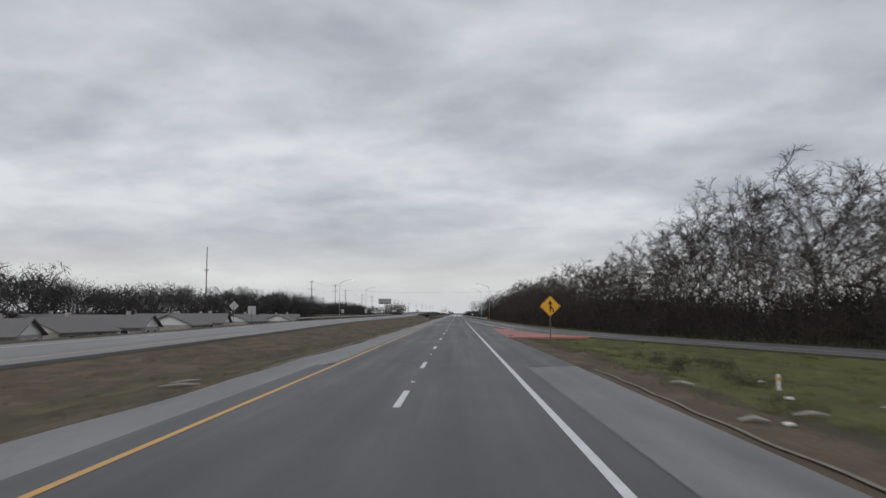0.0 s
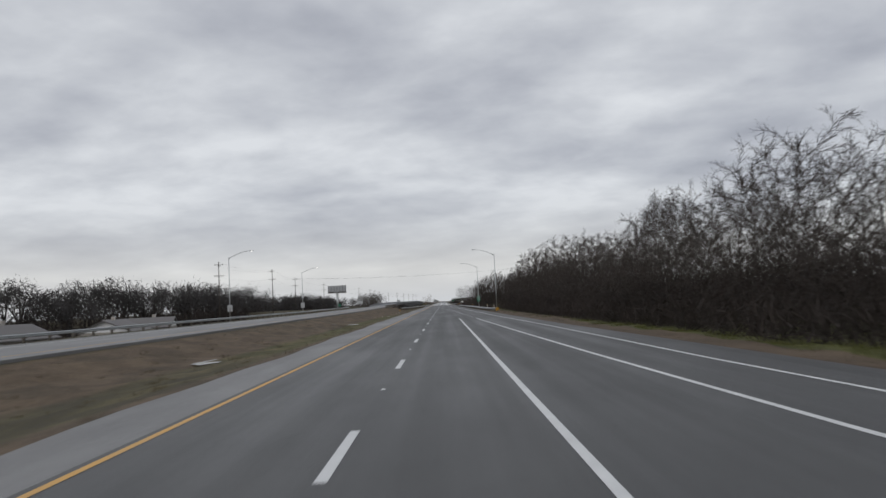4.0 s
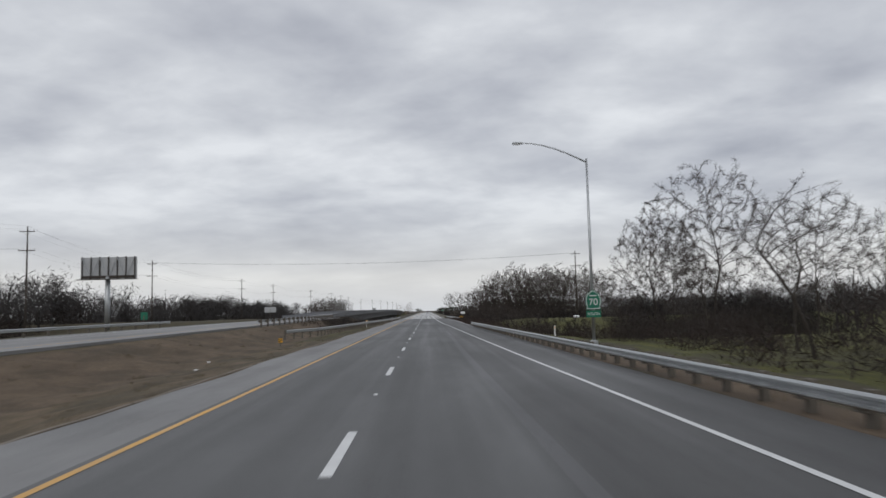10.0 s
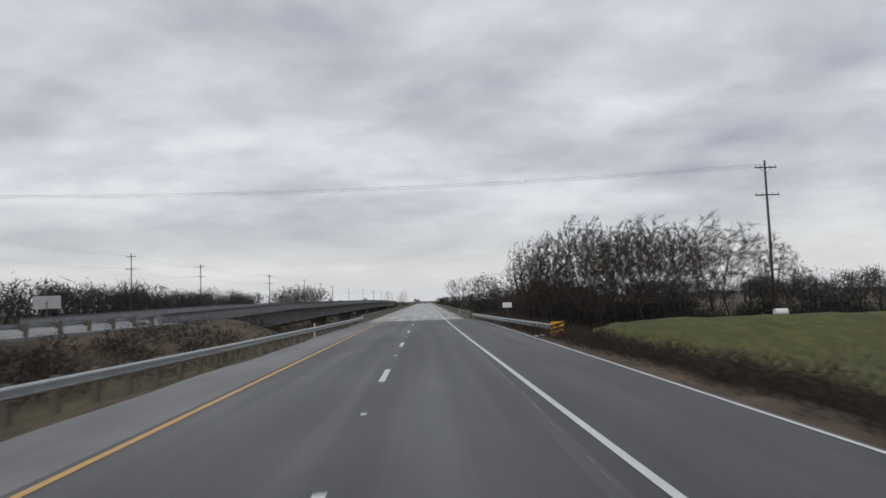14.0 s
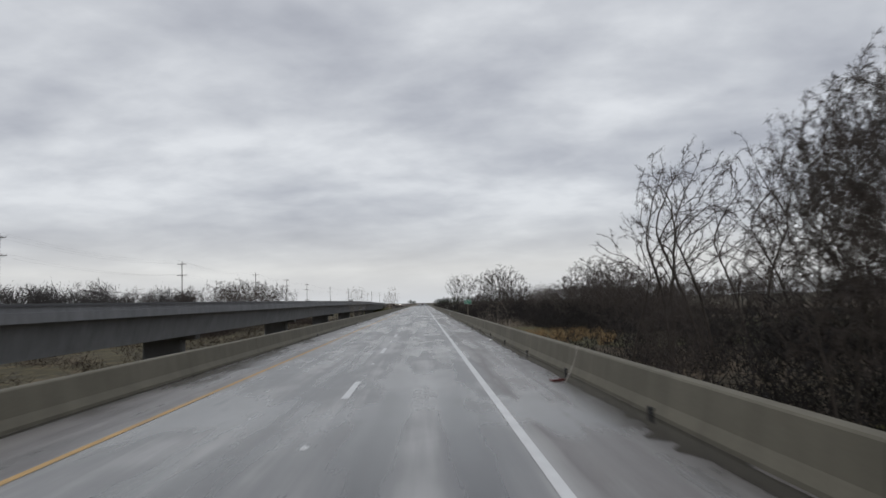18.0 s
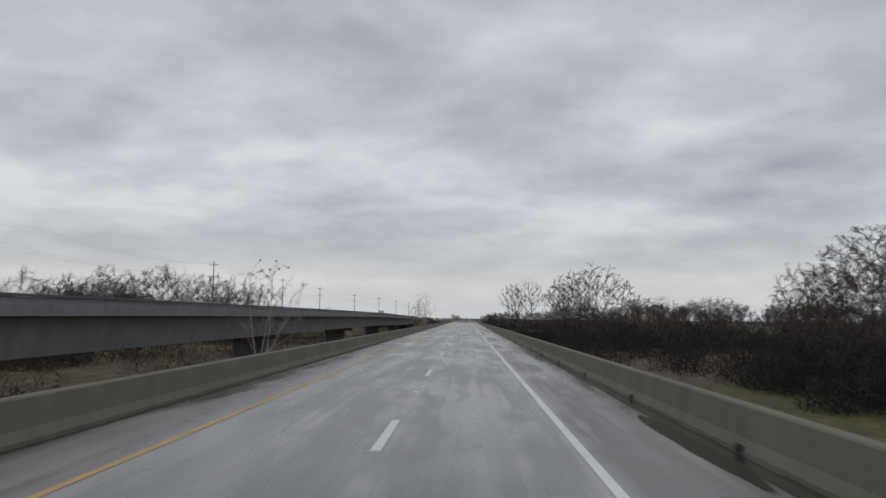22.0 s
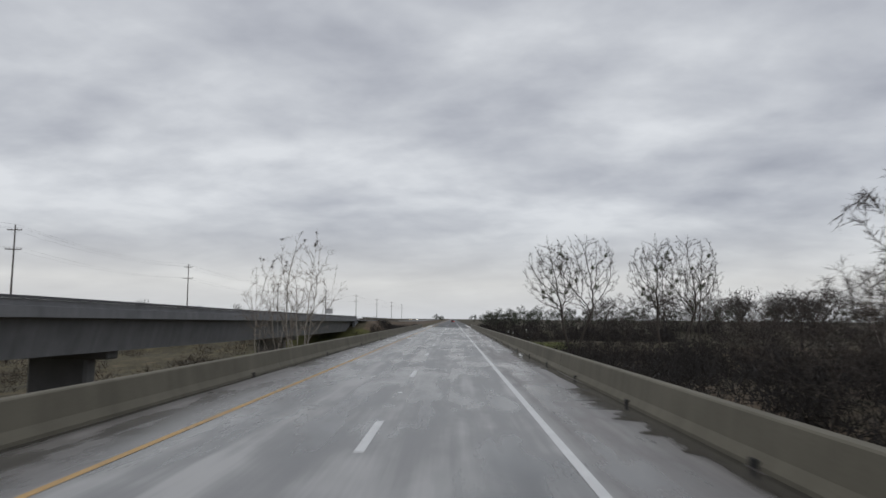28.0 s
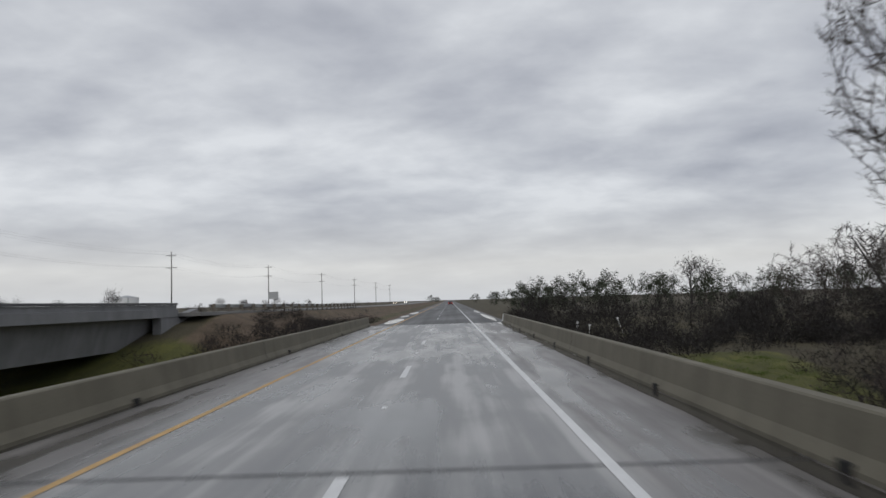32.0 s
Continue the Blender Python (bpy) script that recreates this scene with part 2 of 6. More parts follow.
TWIG_PALE = simple("pale_twigs", (0.20, 0.17, 0.14), 0.85, vary=0.3, scale=1.3)
BRUSH = simple("brush", (0.034, 0.026, 0.022), 0.92, vary=0.55, scale=0.22)
# brush colour lowered to stand in for the self-shade of a dense thicket
BRUSH_SHADED = simple("self_shaded_brush", (0.017, 0.0145, 0.013), 0.92, vary=0.6, scale=0.16)
GRASS_LUSH = simple("lush_grass_blades", (0.085, 0.125, 0.020), 0.8, vary=0.4, scale=0.5)
RAIL_DARK = simple("weathered_rail_steel", (0.10, 0.10, 0.105), 0.6, 0.2, vary=0.2)
YELLOW_WORN = simple("worn_yellow_paint", (0.46, 0.29, 0.11), 0.6, vary=0.3, scale=0.9)
BRUSH_RED = simple("reddish_brush", (0.038, 0.026, 0.021), 0.92, vary=0.45, scale=0.25)
EVERGREEN = simple("evergreen_leaves", (0.028, 0.036, 0.018), 0.8, vary=0.4, scale=0.6)
MISTLETOE = simple("mistletoe_leaves", (0.035, 0.045, 0.016), 0.8, vary=0.3, scale=1.2)
DEAD_LEAF = simple("withered_leaves", (0.045, 0.035, 0.028), 0.9, vary=0.3)
REED = simple("dry_reeds", (0.27, 0.18, 0.085), 0.9, vary=0.35, scale=0.8)
GRASS = simple("grass_blades", (0.085, 0.090, 0.018), 0.85, vary=0.5, scale=0.35)
GRASS_DRY = simple("dry_grass_blades", (0.10, 0.082, 0.046), 0.9, vary=0.45, scale=0.4)
ROOF = simple("grey_shingles", (0.155, 0.148, 0.145), 0.85, vary=0.15, scale=0.6)
STUCCO = simple("house_stucco", (0.36, 0.335, 0.30), 0.85, vary=0.12, scale=0.5)
GLASS_DARK = simple("dark_glass", (0.02, 0.024, 0.028), 0.1, vary=0.1)
RUBBER = simple("rubber", (0.02, 0.02, 0.02), 0.8, vary=0.2)
CAR_RED = simple("car_paint_red", (0.09, 0.02, 0.018), 0.25, vary=0.05)
CAR_WHITE = simple("car_paint_white", (0.6, 0.6, 0.6), 0.25, vary=0.05)
CAR_TAN = simple("car_paint_tan", (0.36, 0.30, 0.22), 0.25, 0.3, vary=0.05)
WIRE = simple("wire", (0.03, 0.03, 0.032), 0.6, vary=0.1)
CERAMIC = simple("insulator_ceramic", (0.10, 0.07, 0.055), 0.3, vary=0.1)
DRAIN = simple("drain_opening", (0.012, 0.012, 0.012), 0.9, vary=0.2)
LITTER = simple("white_litter", (0.7, 0.7, 0.69), 0.6, vary=0.1)
DRIFTWOOD = simple("weathered_driftwood", (0.30, 0.28, 0.25), 0.9, vary=0.3)


def glow(name, color, strength):
    k = Nodes(name)
    k.b.inputs["Emission Color"].default_value = (*color, 1)
    k.b.inputs["Emission Strength"].default_value = strength
    return k.out(color, 0.3)


LAMP_GLOW = glow("lamp_glow", (1.0, 0.98, 0.92), 3.0)
HEAD_GLOW = glow("headlight_glow", (1.0, 0.93, 0.78), 8.0)
TAIL_GLOW = glow("tail_light_glow", (1.0, 0.05, 0.03), 1.5)


def ground_material():
    k = Nodes("verge_soil_and_grass")
    at = k.n("ShaderNodeAttribute")
    at.attribute_name = "green"
    at2 = k.n("ShaderNodeAttribute")
    at2.attribute_name = "bare"
    big_n = k.noise(0.07, 5, 0.6, (1, 0.5, 1), 0.5)
    mid_n = k.noise(0.6, 5, 0.6, (1, 0.45, 1), 0.4)
    grit = k.noise(9.0, 4, 0.7)
    soil = k.ramp(k.mix(0.5, mid_n, grit), [(0.3, (0.038, 0.028, 0.018)), (0.48, (0.090, 0.062, 0.038)), (0.70, (0.178, 0.129, 0.082))])
    dry = k.ramp(k.mix(0.6, mid_n, grit), [(0.3, (0.029, 0.025, 0.012)), (0.7, (0.085, 0.069, 0.036))])
    grn = k.ramp(k.mix(0.5, mid_n, grit), [(0.28, (0.026, 0.028, 0.007)), (0.5, (0.072, 0.074, 0.014)), (0.74, (0.165, 0.155, 0.030))])
    def add(a, b):
        m = k.n("ShaderNodeMath")
        m.operation = "ADD"
        k.link(a, m.inputs[0]), k.link(b, m.inputs[1])
        h = k.n("ShaderNodeMath")
        h.operation = "MULTIPLY"
        h.inputs[1].default_value = 0.5
        k.link(m.outputs[0], h.inputs[0])
        return h.outputs[0]
    noisy = k.mix(0.5, big_n, mid_n)
    gsel = k.ramp(add(at.outputs["Fac"], noisy), [(0.44, 0.0), (0.56, 1.0)])
    bsel = k.ramp(add(at2.outputs["Fac"], noisy), [(0.44, 0.0), (0.56, 1.0)])
    col = k.mix(bsel, k.mix(gsel, dry, grn), soil)
    return k.out(col, 0.95, grit, 0.6, 0.05)


GROUND = ground_material()

# ---------------------------------------------------------------- mesh helpers


def mesh_of(name, verts, faces, material, smooth=False):
    me = bpy.data.meshes.new(name)
    me.from_pydata(verts, [], faces)
    me.materials.append(material)
    if smooth:
        me.polygons.foreach_set("use_smooth", [True] * len(me.polygons))
    me.update()
    return me


def part(name, bm, material, parent=None, label="", smooth=False):
    """Links a bmesh as one mesh object under a thing or a part."""
    me = bpy.data.meshes.new(name)
    bm.to_mesh(me)
    bm.free()
    me.materials.append(material)
    if smooth:
        me.polygons.foreach_set("use_smooth", [True] * len(me.polygons))
    ob = new(name, me)
    ob.parent = parent
    return tagged(ob, label)


def pm(name, me, parent=None, label="", at=None):
    """Links shared mesh data as one object under a thing."""
    ob = new(name, me)
    ob.parent = parent
    if at is not None:
        ob.matrix_local = at
    return tagged(ob, label)


def empty(name, x, y, z, label, category, group="", turn=0.0):
    ob = new(name)
    ob.empty_display_size = 0.2
    ob.matrix_world = pose(x, y, z, 0, 0, turn)
    return tagged(ob, label, category, group)


def add_box(bm, cx, cy, cz, sx, sy, sz, bevel=0.0, rot=None):
    r = bmesh.ops.create_cube(bm, size=1.0)
    m = Matrix.Translation((cx, cy, cz)) @ (rot or Matrix.Identity(4)) @ Matrix.Diagonal((sx, sy, sz, 1))
    bmesh.ops.transform(bm, matrix=m, verts=r["verts"])
    if bevel:
        ed = list({e for v in r["verts"] for e in v.link_edges})
        bmesh.ops.bevel(bm, geom=ed, offset=bevel, segments=1, affect="EDGES")
    return bm


def box_bm(*a, **k):
    return add_box(bmesh.new(), *a, **k)


def add_tube(bm, pts, radii, sides=8):
    """A round bar through points, open profile closed at both ends."""
    rings = []
    for i, p in enumerate(pts):
        p = Vector(p)
        d = (Vector(pts[min(i + 1, len(pts) - 1)]) - Vector(pts[max(i - 1, 0)])).normalized()
        a = d.cross(Vector((0, 0, 1)) if abs(d.z) < 0.9 else Vector((1, 0, 0))).normalized()
        b = d.cross(a)
        r = radii[i] if isinstance(radii, (list, tuple)) else radii
        rings.append([bm.verts.new(p + a * (r * math.cos(2 * math.pi * j / sides)) + b * (r * math.sin(2 * math.pi * j / sides))) for j in range(sides)])
    for r0, r1 in zip(rings, rings[1:]):
        for j in range(sides):
            bm.faces.new((r0[j], r0[(j + 1) % sides], r1[(j + 1) % sides], r1[j]))
    bm.faces.new(rings[0][::-1]), bm.faces.new(rings[-1])
    bmesh.ops.recalc_face_normals(bm, faces=bm.faces)
    return bm


def tube_bm(pts, radii, sides=8):
    return add_tube(bmesh.new(), pts, radii, sides)


def prism_bm(outline, y0, y1):
    """An outline in x, z pushed along y."""
    bm = bmesh.new()
    a = [bm.verts.new((x, y0, z)) for x, z in outline]
    b = [bm.verts.new((x, y1, z)) for x, z in outline]
    n = len(outline)
    for i in range(n):
        bm.faces.new((a[i], a[(i + 1) % n], b[(i + 1) % n], b[i]))
    bm.faces.new(a[::-1]), bm.faces.new(b)
    bmesh.ops.recalc_face_normals(bm, faces=bm.faces)
    return bm


def plate_bm(outline, depth, y=0.0):
    return prism_bm(outline, y, y + depth)


def interp(y, table):
    """Piecewise straight value from rows of (y, value)."""
    return float(np.interp(y, [r[0] for r in table], [r[1] for r in table]))


def smooth01(a, b, v):
    t = np.clip((v - a) / (b - a), 0, 1)
    return t * t * (3 - 2 * t)


def sweep(name, ys, section, material, parent=None, label=""):
    """A profile swept along the road. section(y) gives the same number of x, z points each time, as an open line."""
    verts, faces = [], []
    for y in ys:
        sec = section(y)
        verts += [(x, y, z) for x, z in sec]
    n = len(sec)
    for i in range(len(ys) - 1):
        for j in range(n - 1):
            a = i * n + j
            faces.append((a, a + 1, a + n + 1, a + n))
    faces.append(tuple(range(n)))
    faces.append(tuple(range((len(ys) - 1) * n, len(ys) * n))[::-1])
    bm = bmesh.new()
    bm.from_mesh(mesh_of(name + "_tmp", verts, faces, material))
    bmesh.ops.recalc_face_normals(bm, faces=bm.faces)
    return part(name, bm, material, parent, label)


def steps(a, b, d):
    n = max(1, int(math.ceil((b - a) / d)))
    return [a + (b - a) * i / n for i in range(n + 1)]


def line_on(name, pts, width, material, parent, z=0.006, label=""):
    """A painted stripe that follows points on the pavement."""
    bm = bmesh.new()
    rows = []
    for i, (x, y, *h) in enumerate(pts):
        zz = (h[0] if h else 0.0) + z
        x0, y0 = pts[max(i - 1, 0)][:2]
        x1, y1 = pts[min(i + 1, len(pts) - 1)][:2]
        d = Vector((x1 - x0, y1 - y0)).normalized()
        nx, ny = d.y * width / 2, -d.x * width / 2
        rows.append((bm.verts.new((x - nx, y - ny, zz)), bm.verts.new((x + nx, y + ny, zz))))
    for (a, b), (c, d) in zip(rows, rows[1:]):
        bm.faces.new((a, b, d, c))
    bmesh.ops.recalc_face_normals(bm, faces=bm.faces)
    return part(name, bm, material, parent, label)


# ---------------------------------------------------------------- plan of the place
BRIDGE_A, BRIDGE_B = 454.0, 923.0          # our bridge
LBR_A, LBR_B = 436.0, 918.0                # the other bridge
EDGE = [(-60, 6.6), (31, 6.4), (66, 6.0), (68, 6.05), (98.5, 6.2), (101, 13.6), (126, 12.4), (160, 11.0), (200, 10.0), (240, 9.2), (300, 8.3), (340, 7.8), (365, 7.5), (400, 7.4), (440, 7.2), (454, 6.7), (470, 6.7)]
EDGE_LINE = [(199, 8.15), (212, 7.95), (225, 7.66), (251, 6.88), (276, 6.40), (302, 5.72), (329, 5.14), (356, 4.60), (383, 3.95), (400, 3.80), (420, 3.6), (454, 3.45)]
RAMP_L = [(-60, 52.0), (-40, 46.0), (-10, 37.0), (22, 27.0), (45, 20.0), (60, 15.5), (66.5, 13.9), (73, 11.95), (78, 10.3), (84, 9.3), (90, 8.8), (98.5, 8.4), (101, 6.9)]
RAMP_R = [(-60, 62.0), (-40, 55.0), (-10, 45.5), (22, 35.0), (45, 27.5), (60, 22.8), (72, 19.5), (88, 16.5), (101, 14.2)]
LEFT_Z = [(-80, -0.4), (36, -0.25), (87, 0.0), (110, 0.2), (141, 0.38), (200, 0.48), (276, 0.58), (330, 0.8), (384, 0.98), (436, 1.0), (495, 1.85), (560, 2.12), (640, 2.42), (720, 2.52), (787, 2.45), (825, 2.18), (860, 1.98), (918, 1.75), (1000, 1.2), (1200, 0.5), (3400, 0.4)]
LEFT_XR, LEFT_XL = -19.5, -31.5


def ground_z(x, y):
    """Height of the land; x and y are arrays."""
    river = smooth01(448, 480, y) * (1 - smooth01(892, 925, y))
    lz = np.interp(y, [r[0] for r in LEFT_Z], [r[1] for r in LEFT_Z])
    edge = np.interp(y, [r[0] for r in EDGE], [r[1] for r in EDGE])
    # right side: verge, then a shallow fall, deeper in front of the levee
    d = np.maximum(x - edge, 0)
    fall = 0.25 + 0.6 * smooth01(90, 200, y) + 2.4 * smooth01(330, 380, y) * (1 - smooth01(925, 990, y))
    right = -0.07 - fall * smooth01(0.5, 12, d) - 0.015 * np.minimum(d, 6)
    levee = smooth01(425, 452, y) * (1 - smooth01(456, 470, y)) * smooth01(10, 26, x)
    right = right * (1 - levee) - 0.45 * levee
    # left: median swale between the carriageways, then a fall to the houses
    m = np.clip((-6.2 - x) / 13.2, 0, 1)
    med = -0.07 - 0.75 * np.sin(np.pi * m) ** 1.0 + (lz - 0.12) * smooth01(0.55, 1.0, m)
    far = np.maximum(LEFT_XL - 2 - x, 0)
    lev_l = smooth01(432, 450, y) * (1 - smooth01(452, 468, y))
    out = lz - 0.12 - (3.2 - 2.4 * smooth01(930, 1000, y)) * smooth01(1, 16, far) * (1 - lev_l)
    left = np.where(x > LEFT_XR - 0.3, med, np.where(x > LEFT_XL - 2, lz - 0.12, out))
    z = np.where(x > 0, np.where(x > edge - 0.6, right, -0.25), np.where(x > -5.7, -0.25, left))
    bumps = 0.10 * np.sin(x * 0.9 + 1.3 * np.sin(y * 0.31)) * np.sin(y * 0.47 + x * 0.13) + 0.07 * np.sin(x * 2.3 + y * 1.1)
    off = np.minimum(np.where(x > 0, x - edge, -6.2 - x), np.where(x < -10, np.minimum(np.abs(x - LEFT_XR), np.abs(x - LEFT_XL)), 99))
    off = np.where((x < LEFT_XR + 0.3) & (x > LEFT_XL - 2), 0, off)
    ramp_l = np.interp(y, [r[0] for r in RAMP_L], [r[1] for r in RAMP_L])
    ramp_r = np.interp(y, [r[0] for r in RAMP_R], [r[1] for r in RAMP_R])
    on_ramp = (y < 104) & (x > ramp_l - 1.0) & (x < ramp_r + 1.0)
    z = z + bumps * smooth01(0.3, 3, off) * np.where(on_ramp, 0, 1)
    z = np.where(on_ramp, -0.12, z)
    # the river bottom under both bridges
    bed = -5.6 + 0.5 * np.sin(x * 0.05 + y * 0.031) + 0.35 * np.sin(y * 0.09 - x * 0.07) + bumps
    return z * (1 - river) + bed * river


def gz(x, y):
    return float(ground_z(np.array([float(x)]), np.array([float(y)]))[0])


def build_ground():
    xs = np.array(sorted(set([-4000, -2500, -1500, -1000, -700, -500, -400] + list(np.arange(-320, -60, 12.0)) + list(np.arange(-60, -36, 2.5)) + list(np.arange(-36, -5.6, 1.0)) + [-5.4, -5.2, -4.8, 0.0, 3.0, 5.0] + list(np.arange(6.0, 24, 0.6)) + list(np.arange(24, 70, 2.5)) + list(np.arange(70, 330, 12.0)) + [400, 500, 700, 1000, 1500, 2500, 4000])))
    ys = np.array(sorted(set([-1500, -600, -300, -150] + list(np.arange(-100, 110, 1.5)) + list(np.arange(110, 1010, 3.0)) + list(np.arange(1010, 1300, 12)) + [1350, 1420, 1520, 1650, 1850, 2100, 2500, 3000, 3600, 4500])))
    X, Y = np.meshgrid(xs, ys)
    Z = ground_z(X.ravel(), Y.ravel())
    nx, ny = len(xs), len(ys)
    idx = np.arange(nx * ny).reshape(ny, nx)
    faces = np.stack([idx[:-1, :-1], idx[:-1, 1:], idx[1:, 1:], idx[1:, :-1]], -1).reshape(-1, 4)
    me = mesh_of("ground", np.stack([X.ravel(), Y.ravel(), Z], -1).tolist(), faces.tolist(), GROUND, True)
    x, y = X.ravel(), Y.ravel()
    edge = np.interp(y, [r[0] for r in EDGE], [r[1] for r in EDGE])
    river = smooth01(448, 480, y) * (1 - smooth01(892, 925, y))
    green = np.full(x.shape, 0.30)
    green = np.where((x > edge + 3) & (y < 90), 0.75, green)
    green = np.where((x > 16) & (y > 90) & (y < 330), 0.55, green)
    green = np.where((x > edge + 2) & (y >= 330) & (y < 470), 0.72, green)
    green = np.where((x < -5) & (x > -20), 0.46, green)
    green = np.where((x < -6.5) & (x > -13) & (y > 150) & (y < 268), 0.58, green)
    green = np.where(river > 0.3, np.where(x > 6, np.where((y > 585) & (y < 738), 0.46, 0.34), 0.46), green)
    green = np.where((x > 22) & (x < 46) & (y > 484) & (y < 522), 1.0, green)
    green = np.where((x > 18) & (x < 31) & (y > 895) & (y < 925), 0.9, green)
    front = np.interp(y, [10, 60, 90, 132, 170, 335], [46, 28, 21, 17.2, 16.8, 22])
    green = np.where((x > front - 2.6) & (x < front + 2) & (y > 60) & (y < 180), 1.0, green)
    bare = np.full(x.shape, 0.15)
    bare = np.where((x > edge) & (x < edge + 2.2) & (y < 335), 0.72, bare)
    bare = np.where((x > edge) & (x < edge + 7) & (y > 95) & (y < 240), 0.75, bare)
    bare = np.where((x < -5) & (x > -7.6), 0.62, bare)
    bare = np.where((x <= -7.6) & (x > -20), 0.44 - 0.04 * smooth01(140, 260, y), bare)
    bare = np.where((x <= -7.6) & (x > -20) & (y > 268) & (y < 340), 0.56, bare)
    bare = np.where((x < -12) & (x > -20), 0.62, bare)
    bare = np.where((river > 0.3) & (x < 0), 0.45, bare)
    bare = np.where((river > 0.3) & (x > 6) & ((y < 585) | (y > 738)), 0.5, bare)
    bare = np.where((river > 0.3) & (x > 6) & (y > 690) & (y < 738), 0.55, bare)
    bare = np.where((x > 22) & (x < 46) & (y > 484) & (y < 522), 0.0, bare)
    bare = np.where((x > 18) & (x < 31) & (y > 895) & (y < 925), 0.0, bare)
    bare = np.where((x > 8) & (x <= 18) & (y > 888) & (y < 960), 0.6, bare)
    bare = np.where((x > front - 2.6) & (x < front + 2) & (y > 60) & (y < 180), 0.0, bare)
    green = np.where((x > -38) & (x < -7) & (y > 850) & (y < 912), 0.72, green)
    bare = np.where((x > -38) & (x < -7) & (y > 850) & (y < 912), 0.15, bare)
    bare = np.where((x > edge) & (x < edge + 7) & (y > 370) & (y < 446), 0.8, bare)
    for nm, v in (("green", green), ("bare", bare)):
        a = me.attributes.new(nm, "FLOAT", "POINT")
        a.data.foreach_set("value", v)
    ob = new("ground", me)
    return tagged(ob, "brown soil and patchy green winter grass beside the highway", "ground", kind="structure")


ground = build_ground()
RIDGE = simple("pale_gravel", (0.20, 0.175, 0.14), 0.95, vary=0.35, scale=4, bump=0.4)

# ---------------------------------------------------------------- carriageways


def strip(name, ys, left, right, zf, material, label, drop=0.3):
    def sec(y):
        a, b, z = left(y), right(y), zf(y)
        return [(a, z - drop), (a, z), (b, z), (b, z - drop)]
    ob = sweep(name, ys, sec, material)
    return tagged(ob, label, "road", kind="structure")


flat_z = lambda y: 0.0
left_z = lambda y: interp(y, LEFT_Z)
road_ys = sorted(set(steps(-60, 66, 9) + [31.0, 31.02, 68.0, 98.5, 101.0, 195.99, 196.0] + steps(101, BRIDGE_A, 5)))
main_edge = lambda y: min(interp(y, EDGE) - (2.1 if y < 31 else 0.0), 3.47 if y >= 196 else 99)
road = strip("road", road_ys, lambda y: -4.56 if y <= 31 else -3.95, main_edge, flat_z, ASPHALT, "dark grey asphalt highway carriageway with worn wheel tracks")
shoulder_left = strip("shoulder_left", steps(-60, BRIDGE_A, 2.5), lambda y: -interp(y, [(31, 6.1), (40, 5.8), (125, 5.85), (200, 6.2), (454, 6.1)]) - 0.12 * math.sin(y * 0.21) - 0.08 * math.sin(y * 0.57), lambda y: -4.565 if y <= 31 else -3.955, lambda y: -0.004, SHOULDER, "pale grey paved inside shoulder beside the yellow line")
merge_lane = strip("road_merge_lane", steps(196, BRIDGE_A, 5), lambda y: 3.475, lambda y: interp(y, EDGE), lambda y: -0.003, ASPHALT_NEW, "darker asphalt merge lane and outer shoulder")
shoulder_right = strip("shoulder_right", steps(-60, 31, 6), lambda y: interp(y, EDGE) - 2.095, lambda y: interp(y, EDGE), lambda y: -0.004, SHOULDER, "pale grey paved outer shoulder that ends at a joint")
ramp = strip("road_ramp", steps(-60, 101, 6), lambda y: interp(y, RAMP_L), lambda y: interp(y, RAMP_R), lambda y: -0.006, ASPHALT_NEW, "grey asphalt entrance ramp that joins the highway")
road_after = strip("road_beyond_bridge", steps(BRIDGE_B, 3400, 60), lambda y: -5.4, lambda y: 6.7, flat_z, ASPHALT, "dark grey asphalt carriageway beyond the bridge")
road_left = strip("road_opposite", steps(-80, LBR_A, 10), lambda y: LEFT_XL, lambda y: LEFT_XR, left_z, ASPHALT_FAR, "weathered grey carriageway for the opposite traffic")
road_left_b = strip("road_opposite_beyond_bridge", steps(LBR_B, 3400, 60), lambda y: LEFT_XL, lambda y: LEFT_XR, left_z, ASPHALT_FAR, "weathered grey carriageway beyond the other bridge")


